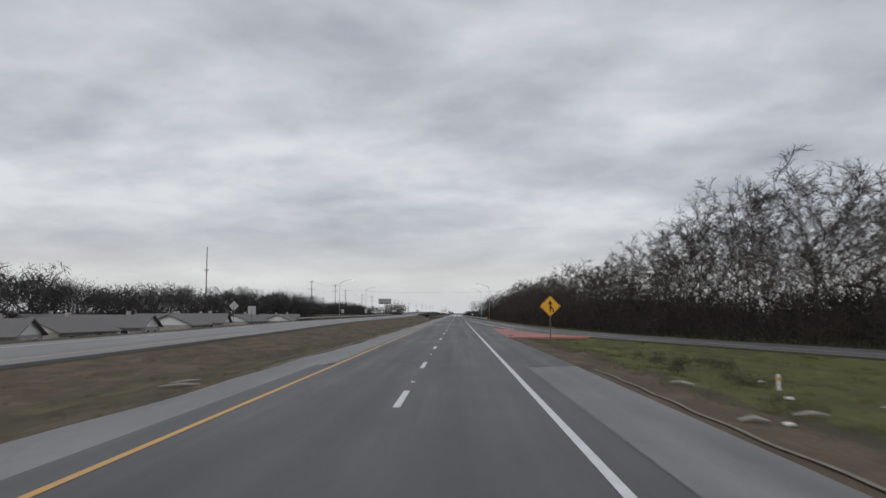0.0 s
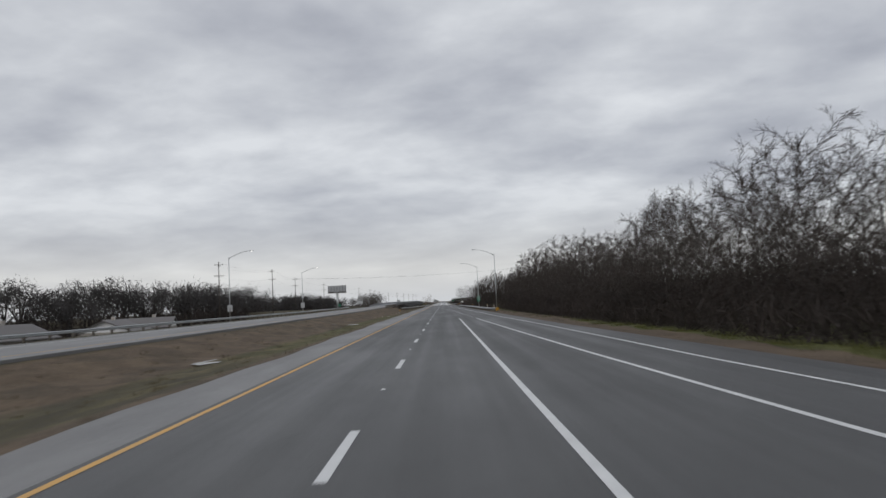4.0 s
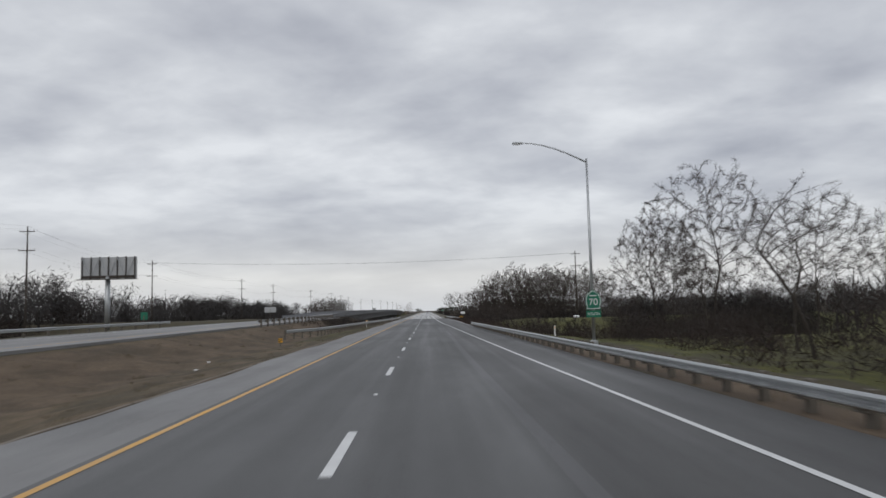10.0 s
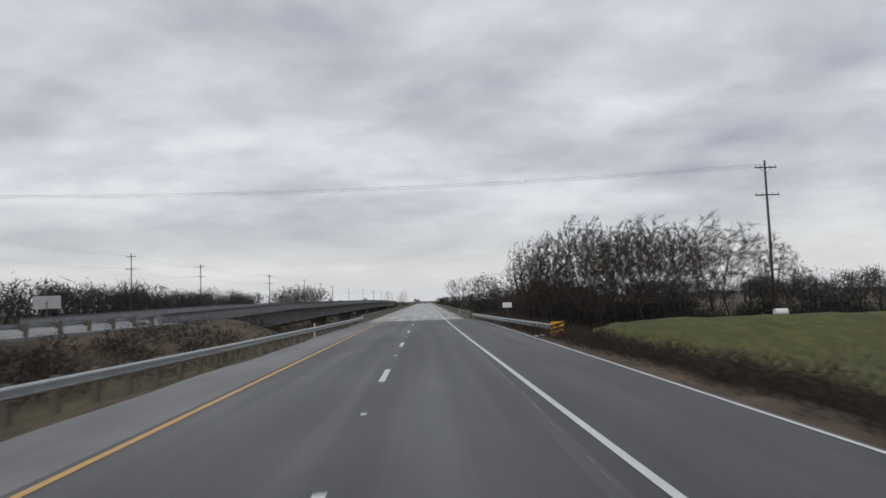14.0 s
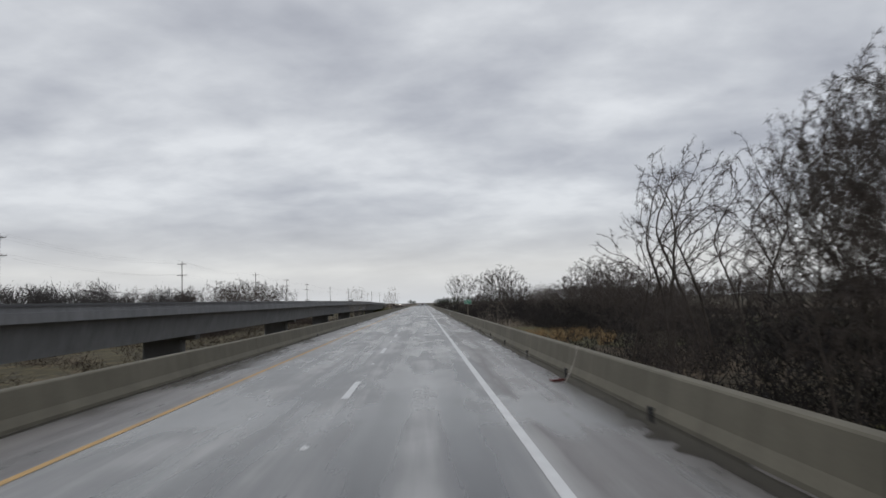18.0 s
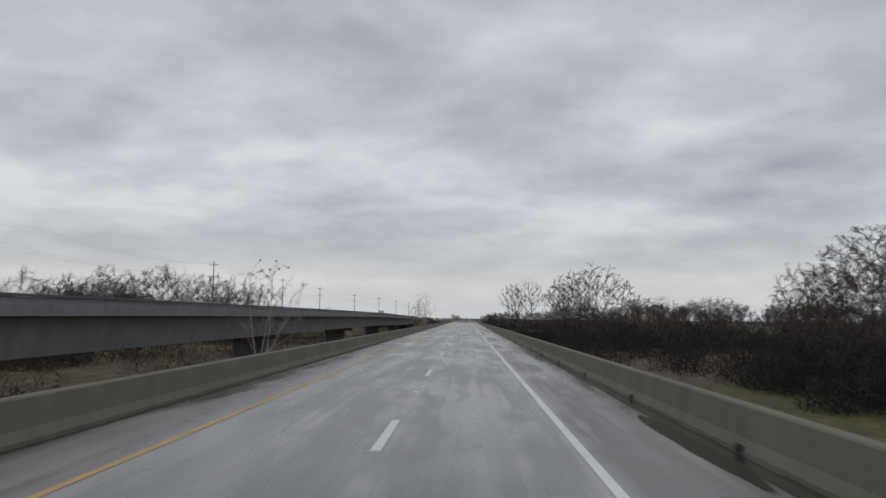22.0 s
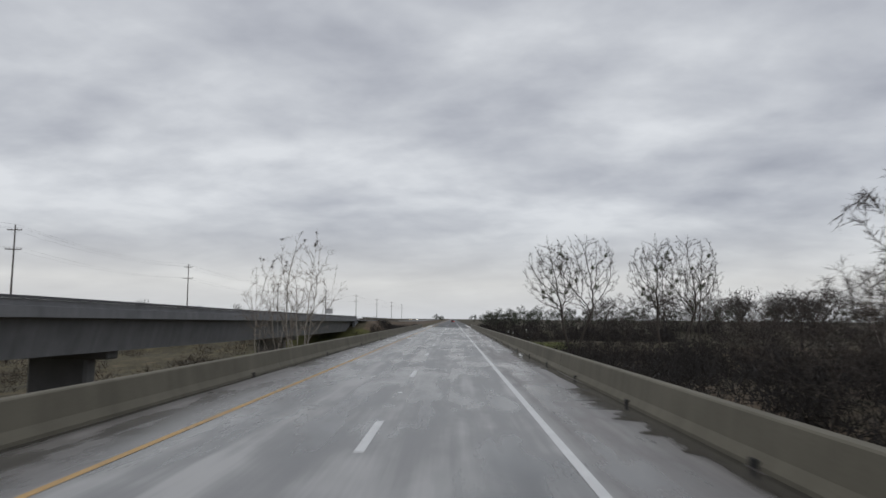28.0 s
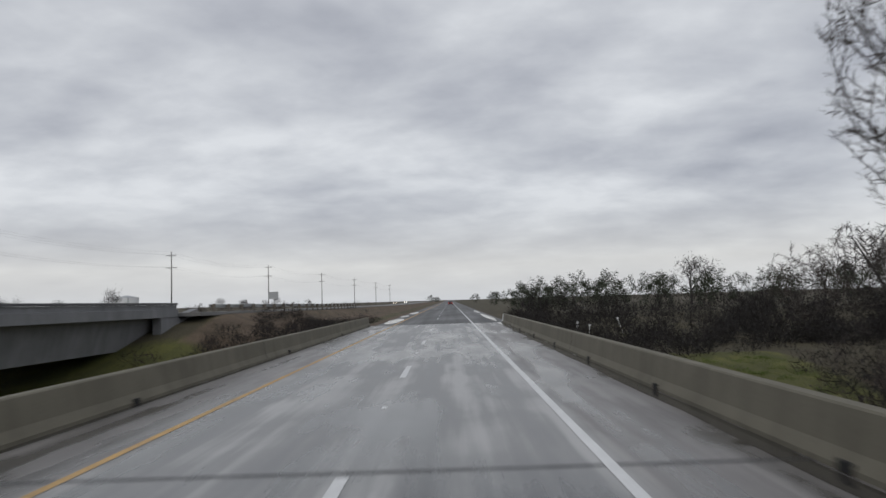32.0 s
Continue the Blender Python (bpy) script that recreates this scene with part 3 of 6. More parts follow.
def gore():
    bm = bmesh.new()
    pts = [(6.02, 65.5), (9.5, 66.2), (13.8, 66.6), (11.94, 73.0), (10.29, 78.0), (9.29, 84.0), (8.79, 90.0), (8.39, 98.5), (6.25, 98.8)]
    lo = [bm.verts.new((x, y, -0.2)) for x, y in pts]
    hi = [bm.verts.new((x, y, 0.004)) for x, y in pts]
    bm.faces.new(hi)
    for i in range(len(pts)):
        j = (i + 1) % len(pts)
        bm.faces.new((lo[i], lo[j], hi[j], hi[i]))
    bmesh.ops.recalc_face_normals(bm, faces=bm.faces)
    ob = part("gore_area", bm, PINK)
    rng = random.Random(5)
    for i in range(7):
        cx, cy = rng.uniform(7.0, 8.4), rng.uniform(69, 90)
        b = bmesh.new()
        ring = []
        for j in range(14):
            a = 2 * math.pi * j / 14
            r = rng.uniform(0.6, 1.0)
            ring.append(b.verts.new((cx + math.cos(a) * 0.22 * r, cy + math.sin(a) * rng.uniform(0.8, 1.8) * r, 0.009)))
        b.faces.new(ring)
        part("tar_patch", b, TAR, ob)
    for pts2, w in (([(6.6, 81.2), (6.35, 77.5), (6.25, 74.4), (6.45, 72.2), (6.9, 71.6), (6.75, 69.5)], 0.16), ([(7.4, 79.0), (6.8, 75.1), (7.0, 71.5), (7.1, 69.6)], 0.07), ([(6.2, 69.6), (6.5, 68.7), (6.75, 68.1)], 0.5)):
        line_on("stain", pts2, w, WET, ob, 0.011)
    return tagged(ob, "red tinted paved gore between ramp and highway with dark stains", "gore", kind="structure")


gore()

# painted lines
line_on("yellow_line", [(-3.72, y) for y in steps(-60, BRIDGE_A, 20)], 0.15, YELLOW_PAINT, road)
line_on("edge_line", [(3.5, y) for y in steps(-60, 192, 20)], 0.17, WHITE_PAINT, road)
line_on("edge_line", [(interp(y, EDGE_LINE), y) for y in steps(199, BRIDGE_A, 8)], 0.15, WHITE_PAINT, road)
line_on("edge_line", [(9.0, 97), (8.45, 107), (7.75, 119), (7.1, 134), (6.55, 150), (5.95, 170), (5.4, 189)], 0.17, WHITE_PAINT, road)
line_on("edge_line", [(14.3, 76), (12.4, 82.5), (11.75, 92), (11.15, 110), (10.5, 118), (10.0, 130), (9.85, 140), (9.5, 158), (8.8, 182), (8.2, 199)], 0.15, WHITE_PAINT, road)
line_on("ramp_line", [(x + 0.5, y) for y, x in RAMP_L[:-3]] + [(9.25, 91), (8.98, 95)], 0.14, YELLOW_PAINT, ramp)
line_on("ramp_line", [(8.97, 95.1), (8.85, 97)], 0.17, WHITE_PAINT, ramp)
line_on("ramp_line", [(x - 4.6, y) for y, x in RAMP_R[:-3]] + [(15.6, 72), (14.3, 76)], 0.15, WHITE_PAINT, ramp)
line_on("seam_line", [(interp(y, EDGE) - 0.16, y) for y in steps(366, 446, 8)], 0.10, WHITE_PAINT, road)
line_on("yellow_line", [(-3.68, y) for y in steps(BRIDGE_B, 2600, 60)], 0.15, YELLOW_PAINT, road_after)
line_on("edge_line", [(3.45, y) for y in steps(BRIDGE_B, 2600, 60)], 0.16, WHITE_PAINT, road_after)
for i, (x, y0, y1) in enumerate([(LEFT_XR - 1.9, -80, LBR_A), (LEFT_XL + 2.6, -80, LBR_A)]):
    line_on("edge_line", [(x, y, left_z(y)) for y in steps(y0, y1, 20)], 0.15, YELLOW_PAINT if i == 0 else WHITE_PAINT, road_left)
for x, m in ((LEFT_XR - 1.9, YELLOW_PAINT), (LEFT_XL + 2.6, WHITE_PAINT)):
    line_on("edge_line", [(x, y, left_z(y)) for y in steps(LBR_B, 2400, 60)], 0.15, m, road_left_b)
DASH_ME = mesh_of("lane_dash", [(-0.09, 0, 0), (0.09, 0, 0), (0.085, 3.5, 0), (-0.085, 3.47, 0), (0.04, 1.4, 0)], [(0, 1, 2, 3)], WHITE_PAINT)
MARK_ME = mesh_of("lane_marker", [(-0.06, -0.06, 0), (0.06, -0.06, 0), (0.06, 0.06, 0), (-0.06, 0.06, 0), (-0.04, -0.03, 0.02), (0.04, -0.03, 0.02), (0.04, 0.03, 0.02), (-0.04, 0.03, 0.02)], [(0, 1, 5, 4), (1, 2, 6, 5), (2, 3, 7, 6), (3, 0, 4, 7), (4, 5, 6, 7)], SIGN_WHITE)
y = 14.6 - 14.63 * 4
while y < BRIDGE_A - 3:
    pm("lane_dash", DASH_ME, road, at=pose(0, y + (3.2 if y < 20 else 0), 0.006))
    if y < 452:
        pm("lane_marker", MARK_ME, road, at=pose(0, y - 5.5, 0.003))
    y += 14.63
SHORT_ME = mesh_of("merge_dash", [(-0.08, 0, 0), (0.08, 0, 0), (0.08, 1.95, 0), (-0.08, 1.95, 0)], [(0, 1, 2, 3)], WHITE_PAINT)
for k in range(10):
    yy = 195.5 + 7.26 * k
    xx = float(np.interp(yy, [189, 202, 228, 254, 290], [5.4, 4.95, 4.3, 3.57, 3.5]))
    pm("merge_dash", SHORT_ME, road, at=pose(xx, yy, 0.006, 0, 0, 1.4))
    if k % 2:
        pm("lane_marker", MARK_ME, road, at=pose(xx + 0.25, yy - 2.2, 0.003))
y = 2.15 + 14.63 * 64
while y < 2000:
    pm("lane_dash", DASH_ME, road_after, at=pose(0, y, 0.006))
    y += 14.63 * (1 if y < 1200 else 2)

# low ridges of gravel beside the pavement
for x0, ya, yb in ((6.95, 4, 30), (-6.55, 30, 120), (-6.75, 190, 330)):
    line_on("gravel_ridge", [(x0 + 0.06 * math.sin(y * 0.31) + 0.04 * math.sin(y * 1.7), y, gz(x0, y)) for y in steps(ya, yb, 0.7)], 0.11, RIDGE, ground, 0.035)
# lengthwise and crosswise joints
line_on("joint", [(interp(y, EDGE) - 2.1, y) for y in steps(-60, 31, 10)], 0.05, TAR, road, 0.004)
line_on("joint", [(-3.7, 31.0), (6.3, 31.3)], 0.12, TAR, road, 0.004)
line_on("seam_strip", [(3.32 - 0.05 * math.sin(y * 0.11), y) for y in steps(205, 452, 6)], 0.30, SEAM, road, 0.003)
line_on("joint", [(3.46 + 0.02 * math.sin(y * 0.6) + 0.012 * math.sin(y * 2.1), y) for y in steps(250, 275, 1.2)], 0.05, TAR, road, 0.005)
line_on("joint", [(3.45 + 0.02 * math.sin(y * 0.5) + 0.012 * math.sin(y * 1.7), y) for y in steps(330, 420, 1.2)], 0.055, TAR, road, 0.005)

# ---------------------------------------------------------------- bridges


def our_bridge():
    deck = strip("bridge_deck", steps(BRIDGE_A, BRIDGE_B, 12), lambda y: -6.3, lambda y: 6.55, flat_z, DECK, "wet mottled grey concrete bridge deck", 0.45)
    for nm, pts, w, m in (("yellow_line", [(-3.68, y) for y in steps(BRIDGE_A, BRIDGE_B, 20)], 0.15, YELLOW_WORN), ("edge_line", [(3.45, y) for y in steps(BRIDGE_A, BRIDGE_B, 20)], 0.17, WHITE_PAINT)):
        line_on(nm, pts, w, m, deck)
    y = 2.15 + 14.63 * 31
    while y < BRIDGE_B - 3:
        if y > BRIDGE_A:
            pm("lane_dash", DASH_ME, deck, at=pose(0, y, 0.006))
            pm("lane_marker", MARK_ME, deck, at=pose(0, y - 5.5, 0.003))
        y += 14.63
    for y in (BRIDGE_A + 0.06, 642.0, 803.0, 869.0, BRIDGE_B - 0.06):
        line_on("expansion_joint", [(-5.6, y), (6.2, y + 0.15)], 0.13, TAR, deck, 0.004)
    rs = random.Random(17)
    y = BRIDGE_A + 6
    while y < BRIDGE_B - 12:
        ln, wd = rs.uniform(1.5, 9), rs.uniform(0.15, 0.85)
        if 622 < y < 634 or 758 < y < 790:      # the longest, widest puddles
            ln, wd = 13.0, 1.35
        n = int(ln * 5) + 4
        bm = bmesh.new()
        rows = []
        ph = rs.uniform(0, 6)
        for i in range(n + 1):
            t = i / n
            w = wd * math.sin(math.pi * t) ** 0.6 * (0.62 + 0.24 * math.sin(ph + t * 7) + 0.20 * math.sin(ph * 2 + t * ln * 3.1) + 0.14 * math.sin(ph * 3 + t * ln * 6.7)) + 0.10
            rows.append((bm.verts.new((6.06, y + ln * t, 0.004)), bm.verts.new((6.06 - w, y + ln * t, 0.004))))
        for (a, b), (c, d) in zip(rows, rows[1:]):
            bm.faces.new((a, b, d, c))
        bmesh.ops.recalc_face_normals(bm, faces=bm.faces)
        part("puddle", bm, WET, deck, "dark wet puddle along the gutter")
        y += ln + rs.uniform(0.5, 7)
    line_on("gutter_grime", [(5.85 + 0.04 * math.sin(y * 0.7), y) for y in steps(BRIDGE_A, BRIDGE_B, 2.5)], 0.36, WET, deck, 0.003)
    line_on("gutter_grime", [(-5.76 + 0.02 * math.sin(y * 0.7), y) for y in steps(BRIDGE_A, BRIDGE_B, 2.5)], 0.16, WET, deck, 0.003)
    for side, x0, label in ((1, 6.07, "right"), (-1, -5.85, "left")):
        prof = [(0.0, -0.2), (0.0, 0.075), (0.10, 0.25), (0.16, 0.75), (0.19, 0.78), (0.40, 0.78), (0.43, 0.75), (0.47, -0.2)]
        ob = sweep("bridge_barrier", [BRIDGE_A + (0 if side > 0 else 0.0), BRIDGE_B], lambda y: [(x0 + side * x, z) for x, z in prof], BARRIER)
        tagged(ob, "tan weathered concrete bridge barrier with drain slots", "barrier", "bridge barriers")
        slot = bmesh.new()
        add_box(slot, x0 + side * 0.03, 0, 0.075, 0.10, 0.30, 0.13)
        me = bpy.data.meshes.new("drain_slot")
        slot.to_mesh(me), slot.free()
        me.materials.append(DRAIN)
        y = BRIDGE_A + 4.0
        while y < BRIDGE_B:
            if side > 0 or int(y) % 3 == 0:
                pm("drain_slot", me, ob, at=pose(0, y, 0))
            y += 7.6
        jm = bmesh.new()
        jo = [(x0 + side * (x - 0.004), z) for x, z in prof[1:7]]
        vs0 = [jm.verts.new((x, -0.02, z + 0.003)) for x, z in jo]
        vs1 = [jm.verts.new((x, 0.02, z + 0.003)) for x, z in jo]
        for i in range(len(jo) - 1):
            jm.faces.new((vs0[i], vs0[i + 1], vs1[i + 1], vs1[i]))
        jme = bpy.data.meshes.new("barrier_joint")
        jm.to_mesh(jme), jm.free()
        jme.materials.append(DRAIN)
        for y in steps(BRIDGE_A + 9, BRIDGE_B - 9, 28.0):
            pm("barrier_joint", jme, ob, at=pose(0, y, 0))
        if side > 0:
            for yy, ww in ((477.0, 0.8), (593.0, 0.5), (BRIDGE_B - 0.5, 0.9)):
                wm = bmesh.new()
                q = [(x0 + side * (x - 0.006), z + (0.006 if z > 0.8 else 0)) for x, z in prof[1:6]]
                a = [wm.verts.new((x, yy - ww / 2, z)) for x, z in q]
                b = [wm.verts.new((x, yy + ww / 2 + 0.1 * math.sin(i * 3), z)) for i, (x, z) in enumerate(q)]
                for i in range(len(q) - 1):
                    wm.faces.new((a[i], a[i + 1], b[i + 1], b[i]))
                part("white_patch", wm, WHITE_PAINT, ob, "whitewashed patch")
    return deck


our_deck = our_bridge()


def other_bridge():
    root = empty("highway_bridge", -26.5, LBR_A, 0, "long grey concrete girder bridge for the opposite carriageway", "bridge")
    xr, xl = -21.6, -33.6
    zz = lambda y: interp(y, [(r[0], r[1]) for r in LEFT_Z])
    ys = steps(LBR_A, LBR_B, 12)

    def put(ob):
        ob.parent = root
        ob.matrix_parent_inverse = root.matrix_world.inverted()
        return ob
    put(sweep("deck_slab", ys, lambda y: [(xl, zz(y) - 0.28), (xl, zz(y)), (xr, zz(y)), (xr, zz(y) - 0.28), (xr - 1.0, zz(y) - 0.42), (xl + 1.0, zz(y) - 0.42)], GIRDER))
    for s, x0 in ((1, xr), (-1, xl)):
        put(sweep("parapet", ys, lambda y: [(x0 + s * 0.16, zz(y) - 0.34), (x0 + s * 0.16, zz(y) + 0.28), (x0 + s * 0.02, zz(y) + 0.31), (x0 + s * 0.02, zz(y) + 0.66), (x0 - s * 0.2, zz(y) + 0.66), (x0 - s * 0.34, zz(y) + 0.01)], GIRDER))
        put(sweep("hand_rail", ys, lambda y: [(x0 + s * 0.12, zz(y) + 0.67), (x0 + s * 0.12, zz(y) + 0.84), (x0 - s * 0.06, zz(y) + 0.84), (x0 - s * 0.06, zz(y) + 0.67), (x0 + s * 0.11, zz(y) + 0.665)], RAIL_DARK))
    put(sweep("box_girder", ys, lambda y: [(xr - 0.9, zz(y) - 0.40), (xr - 1.5, zz(y) - 2.7), (xl + 1.5, zz(y) - 2.7), (xl + 0.9, zz(y) - 0.40)], GIRDER))
    for yp in (503.0, 563.0, 623.0, 683.0, 743.0, 803.0, 863.0):
        top = zz(yp) - 2.65
        bm = bmesh.new()
        add_box(bm, (xr + xl) / 2, yp, (top - 7.2) / 2, 4.4, 1.5, top + 7.2, 0.2)
        add_box(bm, (xr + xl) / 2, yp, top - 0.35, 7.6, 1.7, 0.7, 0.12)
        put(part("pier", bm, PIER))
    for s, ya in ((-1, LBR_A), (1, LBR_B)):
        z = zz(ya)
        bm = bmesh.new()
        add_box(bm, (xr + xl) / 2, ya + s * 0.9, z - 3.6, xr - xl + 0.4, 1.8, 6.4, 0.06)
        put(part("abutment", bm, GIRDER))
        # wing wall, slanting down away from the span
        bm = bmesh.new()
        out = [(ya - s * 3.4, z - 4.2), (ya - s * 3.4, z - 0.37), (ya - s * 0.2, z - 0.36), (ya + s * 4.6, z + 0.3), (ya + s * 4.6, z - 0.9), (ya - s * 2.6, z - 4.4)]
        a = [bm.verts.new((xr - 0.55, p, q)) for p, q in out]
        b = [bm.verts.new((xr + 0.14, p, q)) for p, q in out]
        for i in range(6):
            bm.faces.new((a[i], a[(i + 1) % 6], b[(i + 1) % 6], b[i]))
        bm.faces.new(a), bm.faces.new(b)
        bmesh.ops.recalc_face_normals(bm, faces=bm.faces)
        put(part("wing_wall", bm, GIRDER))
    return root


def box_data(cx, cy, cz, sx, sy, sz):
    v = [(cx + sx * a / 2, cy + sy * b / 2, cz + sz * c / 2) for a in (-1, 1) for b in (-1, 1) for c in (-1, 1)]
    return v, [(0, 1, 3, 2), (4, 6, 7, 5), (0, 4, 5, 1), (2, 3, 7, 6), (0, 2, 6, 4), (1, 5, 7, 3)]


other_bridge()

# ---------------------------------------------------------------- guardrails
W_PROFILE = [(0.0, 0.155), (0.035, 0.14), (0.085, 0.105), (0.085, 0.06), (0.02, 0.02), (0.02, -0.02), (0.085, -0.06), (0.085, -0.105), (0.035, -0.14), (0.0, -0.155)]
RAIL_POST = mesh_of("post", *box_data(0, 0, 0.30, 0.18, 0.20, 0.95), POSTWOOD)
RAIL_BLOCK = mesh_of("block", *box_data(0, 0, 0.55, 0.18, 0.20, 0.34), POSTWOOD)


def guardrail(pts, side, label, pitch=1.9, base=None, rise=0.56):
    """A W-beam rail through x, y points; side is the way from the posts to the traffic."""
    base = base or (lambda y: -0.08)
    x0, y0 = pts[0]
    root = empty("guardrail", x0, y0, base(y0), label, "guardrail", "highway guardrails")
    tab = [(y, x) for x, y in pts]
    ya, yb = pts[0][1], pts[-1][1]

    def put(ob):
        ob.parent = root
        ob.matrix_parent_inverse = root.matrix_world.inverted()
        return ob
    y = ya
    while y < yb - 0.5:
        y2 = min(y + 7.62, yb)
        ob = sweep("beam", [y, y2 + 0.02], lambda q: [(interp(q, tab) + side * (p + 0.30), base(q) + rise + z) for p, z in W_PROFILE] + [(interp(q, tab) + side * (p + 0.294), base(q) + rise + z) for p, z in W_PROFILE[::-1]], GALV)
        put(ob)
        y = y2
    y = ya + 0.4
    while y < yb:
        x = interp(y, tab)
        for nm, me, dx in (("post", RAIL_POST, 0.0), ("block", RAIL_BLOCK, side * 0.195)):
            p = pm(nm, me)
            p.matrix_world = pose(x + dx, y, base(y) - 0.61 + rise)
            put(p)
        y += pitch
    return root


guardrail([(11.1, 229), (10.2, 237), (9.75, 260), (9.2, 285), (8.5, 312), (7.85, 338), (7.45, 359)], -1, "galvanised steel guardrail on timber posts along the outer shoulder", 1.9, lambda y: -0.06, 0.50)
guardrail([(8.7, 415), (7.5, 436), (6.85, 453.9)], -1, "galvanised steel guardrail that joins the bridge barrier", 1.3)
guardrail([(-12.6, 336), (-10.5, 344), (-9.5, 362), (-8.7, 382), (-7.6, 402), (-6.5, 432), (-6.15, 453.9)], 1, "galvanised steel guardrail on timber posts along the median")
guardrail([(-33.2, 150), (-33.2, 260), (-33.4, 362)], 1, "galvanised steel guardrail beside the opposite carriageway", 3.8, left_z)
guardrail([(-18.6, 352), (-19.4, 395), (-21.0, 435.8)], -1, "galvanised steel guardrail that leads to the other bridge", 3.8, left_z)
guardrail([(-20.6, 924), (-18.9, 960), (-18.7, 1010)], -1, "galvanised steel guardrail behind the other bridge", 3.8, left_z)

# ---------------------------------------------------------------- standing water in the median
rw = random.Random(9)
for cx, cy, ax, ay in ((-12.8, 215.5, 1.7, 1.6), (-15.5, 212.0, 1.0, 0.8), (-13.1, 262.0, 1.5, 1.5), (-12.6, 150.0, 0.8, 2.2)):
    bm = bmesh.new()
    ring = []
    for j in range(22):
        a = 2 * math.pi * j / 22
        k = rw.uniform(0.75, 1.1)
        ring.append(bm.verts.new((cx + ax * k * math.cos(a), cy + ay * k * math.sin(a), 0)))
    bm.faces.new(ring)
    lvl = float(np.mean([gz(v.co.x, v.co.y) for v in bm.verts])) + 0.02
    for v in bm.verts:
        v.co.z = lvl
    tagged(part("water", bm, WATER), "shallow rain puddle in the median swale", "puddle", kind="structure")

# ---------------------------------------------------------------- signs


def text_mesh(body, size, material, name="lettering"):
    cu = bpy.data.curves.new(name, "FONT")
    cu.body, cu.size, cu.align_x, cu.align_y, cu.extrude = body, size, "CENTER", "CENTER", 0.002
    ob = bpy.data.objects.new(name, cu)
    scene.collection.objects.link(ob)
    bpy.context.view_layer.update()
    me = bpy.data.meshes.new_from_object(ob.evaluated_get(bpy.context.evaluated_depsgraph_get()))
    bpy.data.objects.remove(ob)
    me.materials.clear()
    me.materials.append(material)
    return me


def lettering(body, size, material, parent, x, z, y=-0.012):
    ob = new("lettering", text_mesh(body, size, material))
    ob.parent = parent
    ob.matrix_local = pose(x, y, z, 90)
    return ob


def sign_thing(name, x, y, zb, label, turn=0.0, category="sign"):
    return empty(name, x, y, zb, label, category, turn=turn)


def rounded(w, h, r=0.06, n=4):
    pts = []
    for cx, cz, a0 in ((w / 2 - r, h / 2 - r, 0), (-w / 2 + r, h / 2 - r, 90), (-w / 2 + r, -h / 2 + r, 180), (w / 2 - r, -h / 2 + r, 270)):
        for i in range(n + 1):
            a = radians(a0 + 90 * i / n)
            pts.append((cx + r * math.cos(a), cz + r * math.sin(a)))
    return pts


def shift(pts, x, z, turn=0.0):
    c, s = math.cos(radians(turn)), math.sin(radians(turn))
    return [(x + p * c - q * s, z + p * s + q * c) for p, q in pts]


def merge_sign():
    s = sign_thing("merge_warning_sign", 9.0, 58.2, gz(9.0, 58.2) - 0.1, "yellow diamond merge warning sign on a timber post")
    zc = 2.78 - s.matrix_world.translation.z
    part("post", box_bm(0, 0.06, (zc + 0.6) / 2, 0.09, 0.09, zc + 0.6, 0.008), POSTWOOD, s)
    part("panel", plate_bm(shift(rounded(1.22, 1.22, 0.09), 0, zc, 45), 0.006), SIGN_YELLOW, s)
    bm = plate_bm(shift(rounded(1.15, 1.15, 0.08), 0, zc, 45), 0.003, -0.0032)
    part("border", bm, SIGN_BLACK, s)
    part("face", plate_bm(shift(rounded(1.10, 1.10, 0.07), 0, zc, 45), 0.003, -0.0064), SIGN_YELLOW, s)
    arrow = [(-0.055, -0.50), (0.055, -0.50), (0.055, 0.14), (0.19, 0.14), (0.0, 0.50), (-0.19, 0.14), (-0.055, 0.14)]
    part("arrow", plate_bm(shift(arrow, 0, zc), 0.003, -0.0096), SIGN_BLACK, s, "black upright arrow")
    arm = [(0.05, 0.02), (0.05, -0.16), (0.20, -0.30), (0.20, -0.50), (0.31, -0.50), (0.31, -0.25), (0.12, -0.06)]
    part("side_lane", plate_bm(shift(arm, 0, zc), 0.003, -0.0096), SIGN_BLACK, s, "black joining lane stroke")


merge_sign()


def lamp_post(x, y, side, label, lit, extra=None):
    """A galvanised highway lamp with a curved arm that reaches to side."""
    zb = gz(x, y) - 0.1
    root = empty("street_lamp", x, y, zb, label, "street lamp", "highway lamps")
    h = (11.9 if side < 0 else 12.7) - zb
    part("base", box_bm(0, 0, 0.15, 0.42, 0.42, 0.30, 0.03), GALV, root)
    part("pole", tube_bm([(0, 0, 0), (0, 0, h * 0.5), (0, 0, h)], [0.115, 0.09, 0.065], 10), GALV, root, smooth=True)
    pts = [(0, 0, h - 0.25)] + [(side * 4.2 * t, 0, h - 0.25 + 1.35 * math.sin(t * math.pi / 2)) for t in (0.12, 0.3, 0.5, 0.7, 0.88, 1.0)]
    part("arm", tube_bm(pts, [0.06, 0.055, 0.05, 0.045, 0.04, 0.035, 0.03], 8), GALV, root, smooth=True)
    hd = bmesh.new()
    add_box(hd, side * 4.5, 0, h + 1.10, 0.72, 0.28, 0.13, 0.04)
    head = part("lamp_head", hd, GALV, root)
    part("lens", box_bm(side * 4.55, 0, h + 1.03, 0.42, 0.22, 0.05, 0.015), LAMP_GLOW if lit else SIGN_WHITE, head, "lit white lens" if lit else "unlit lens")
    return root


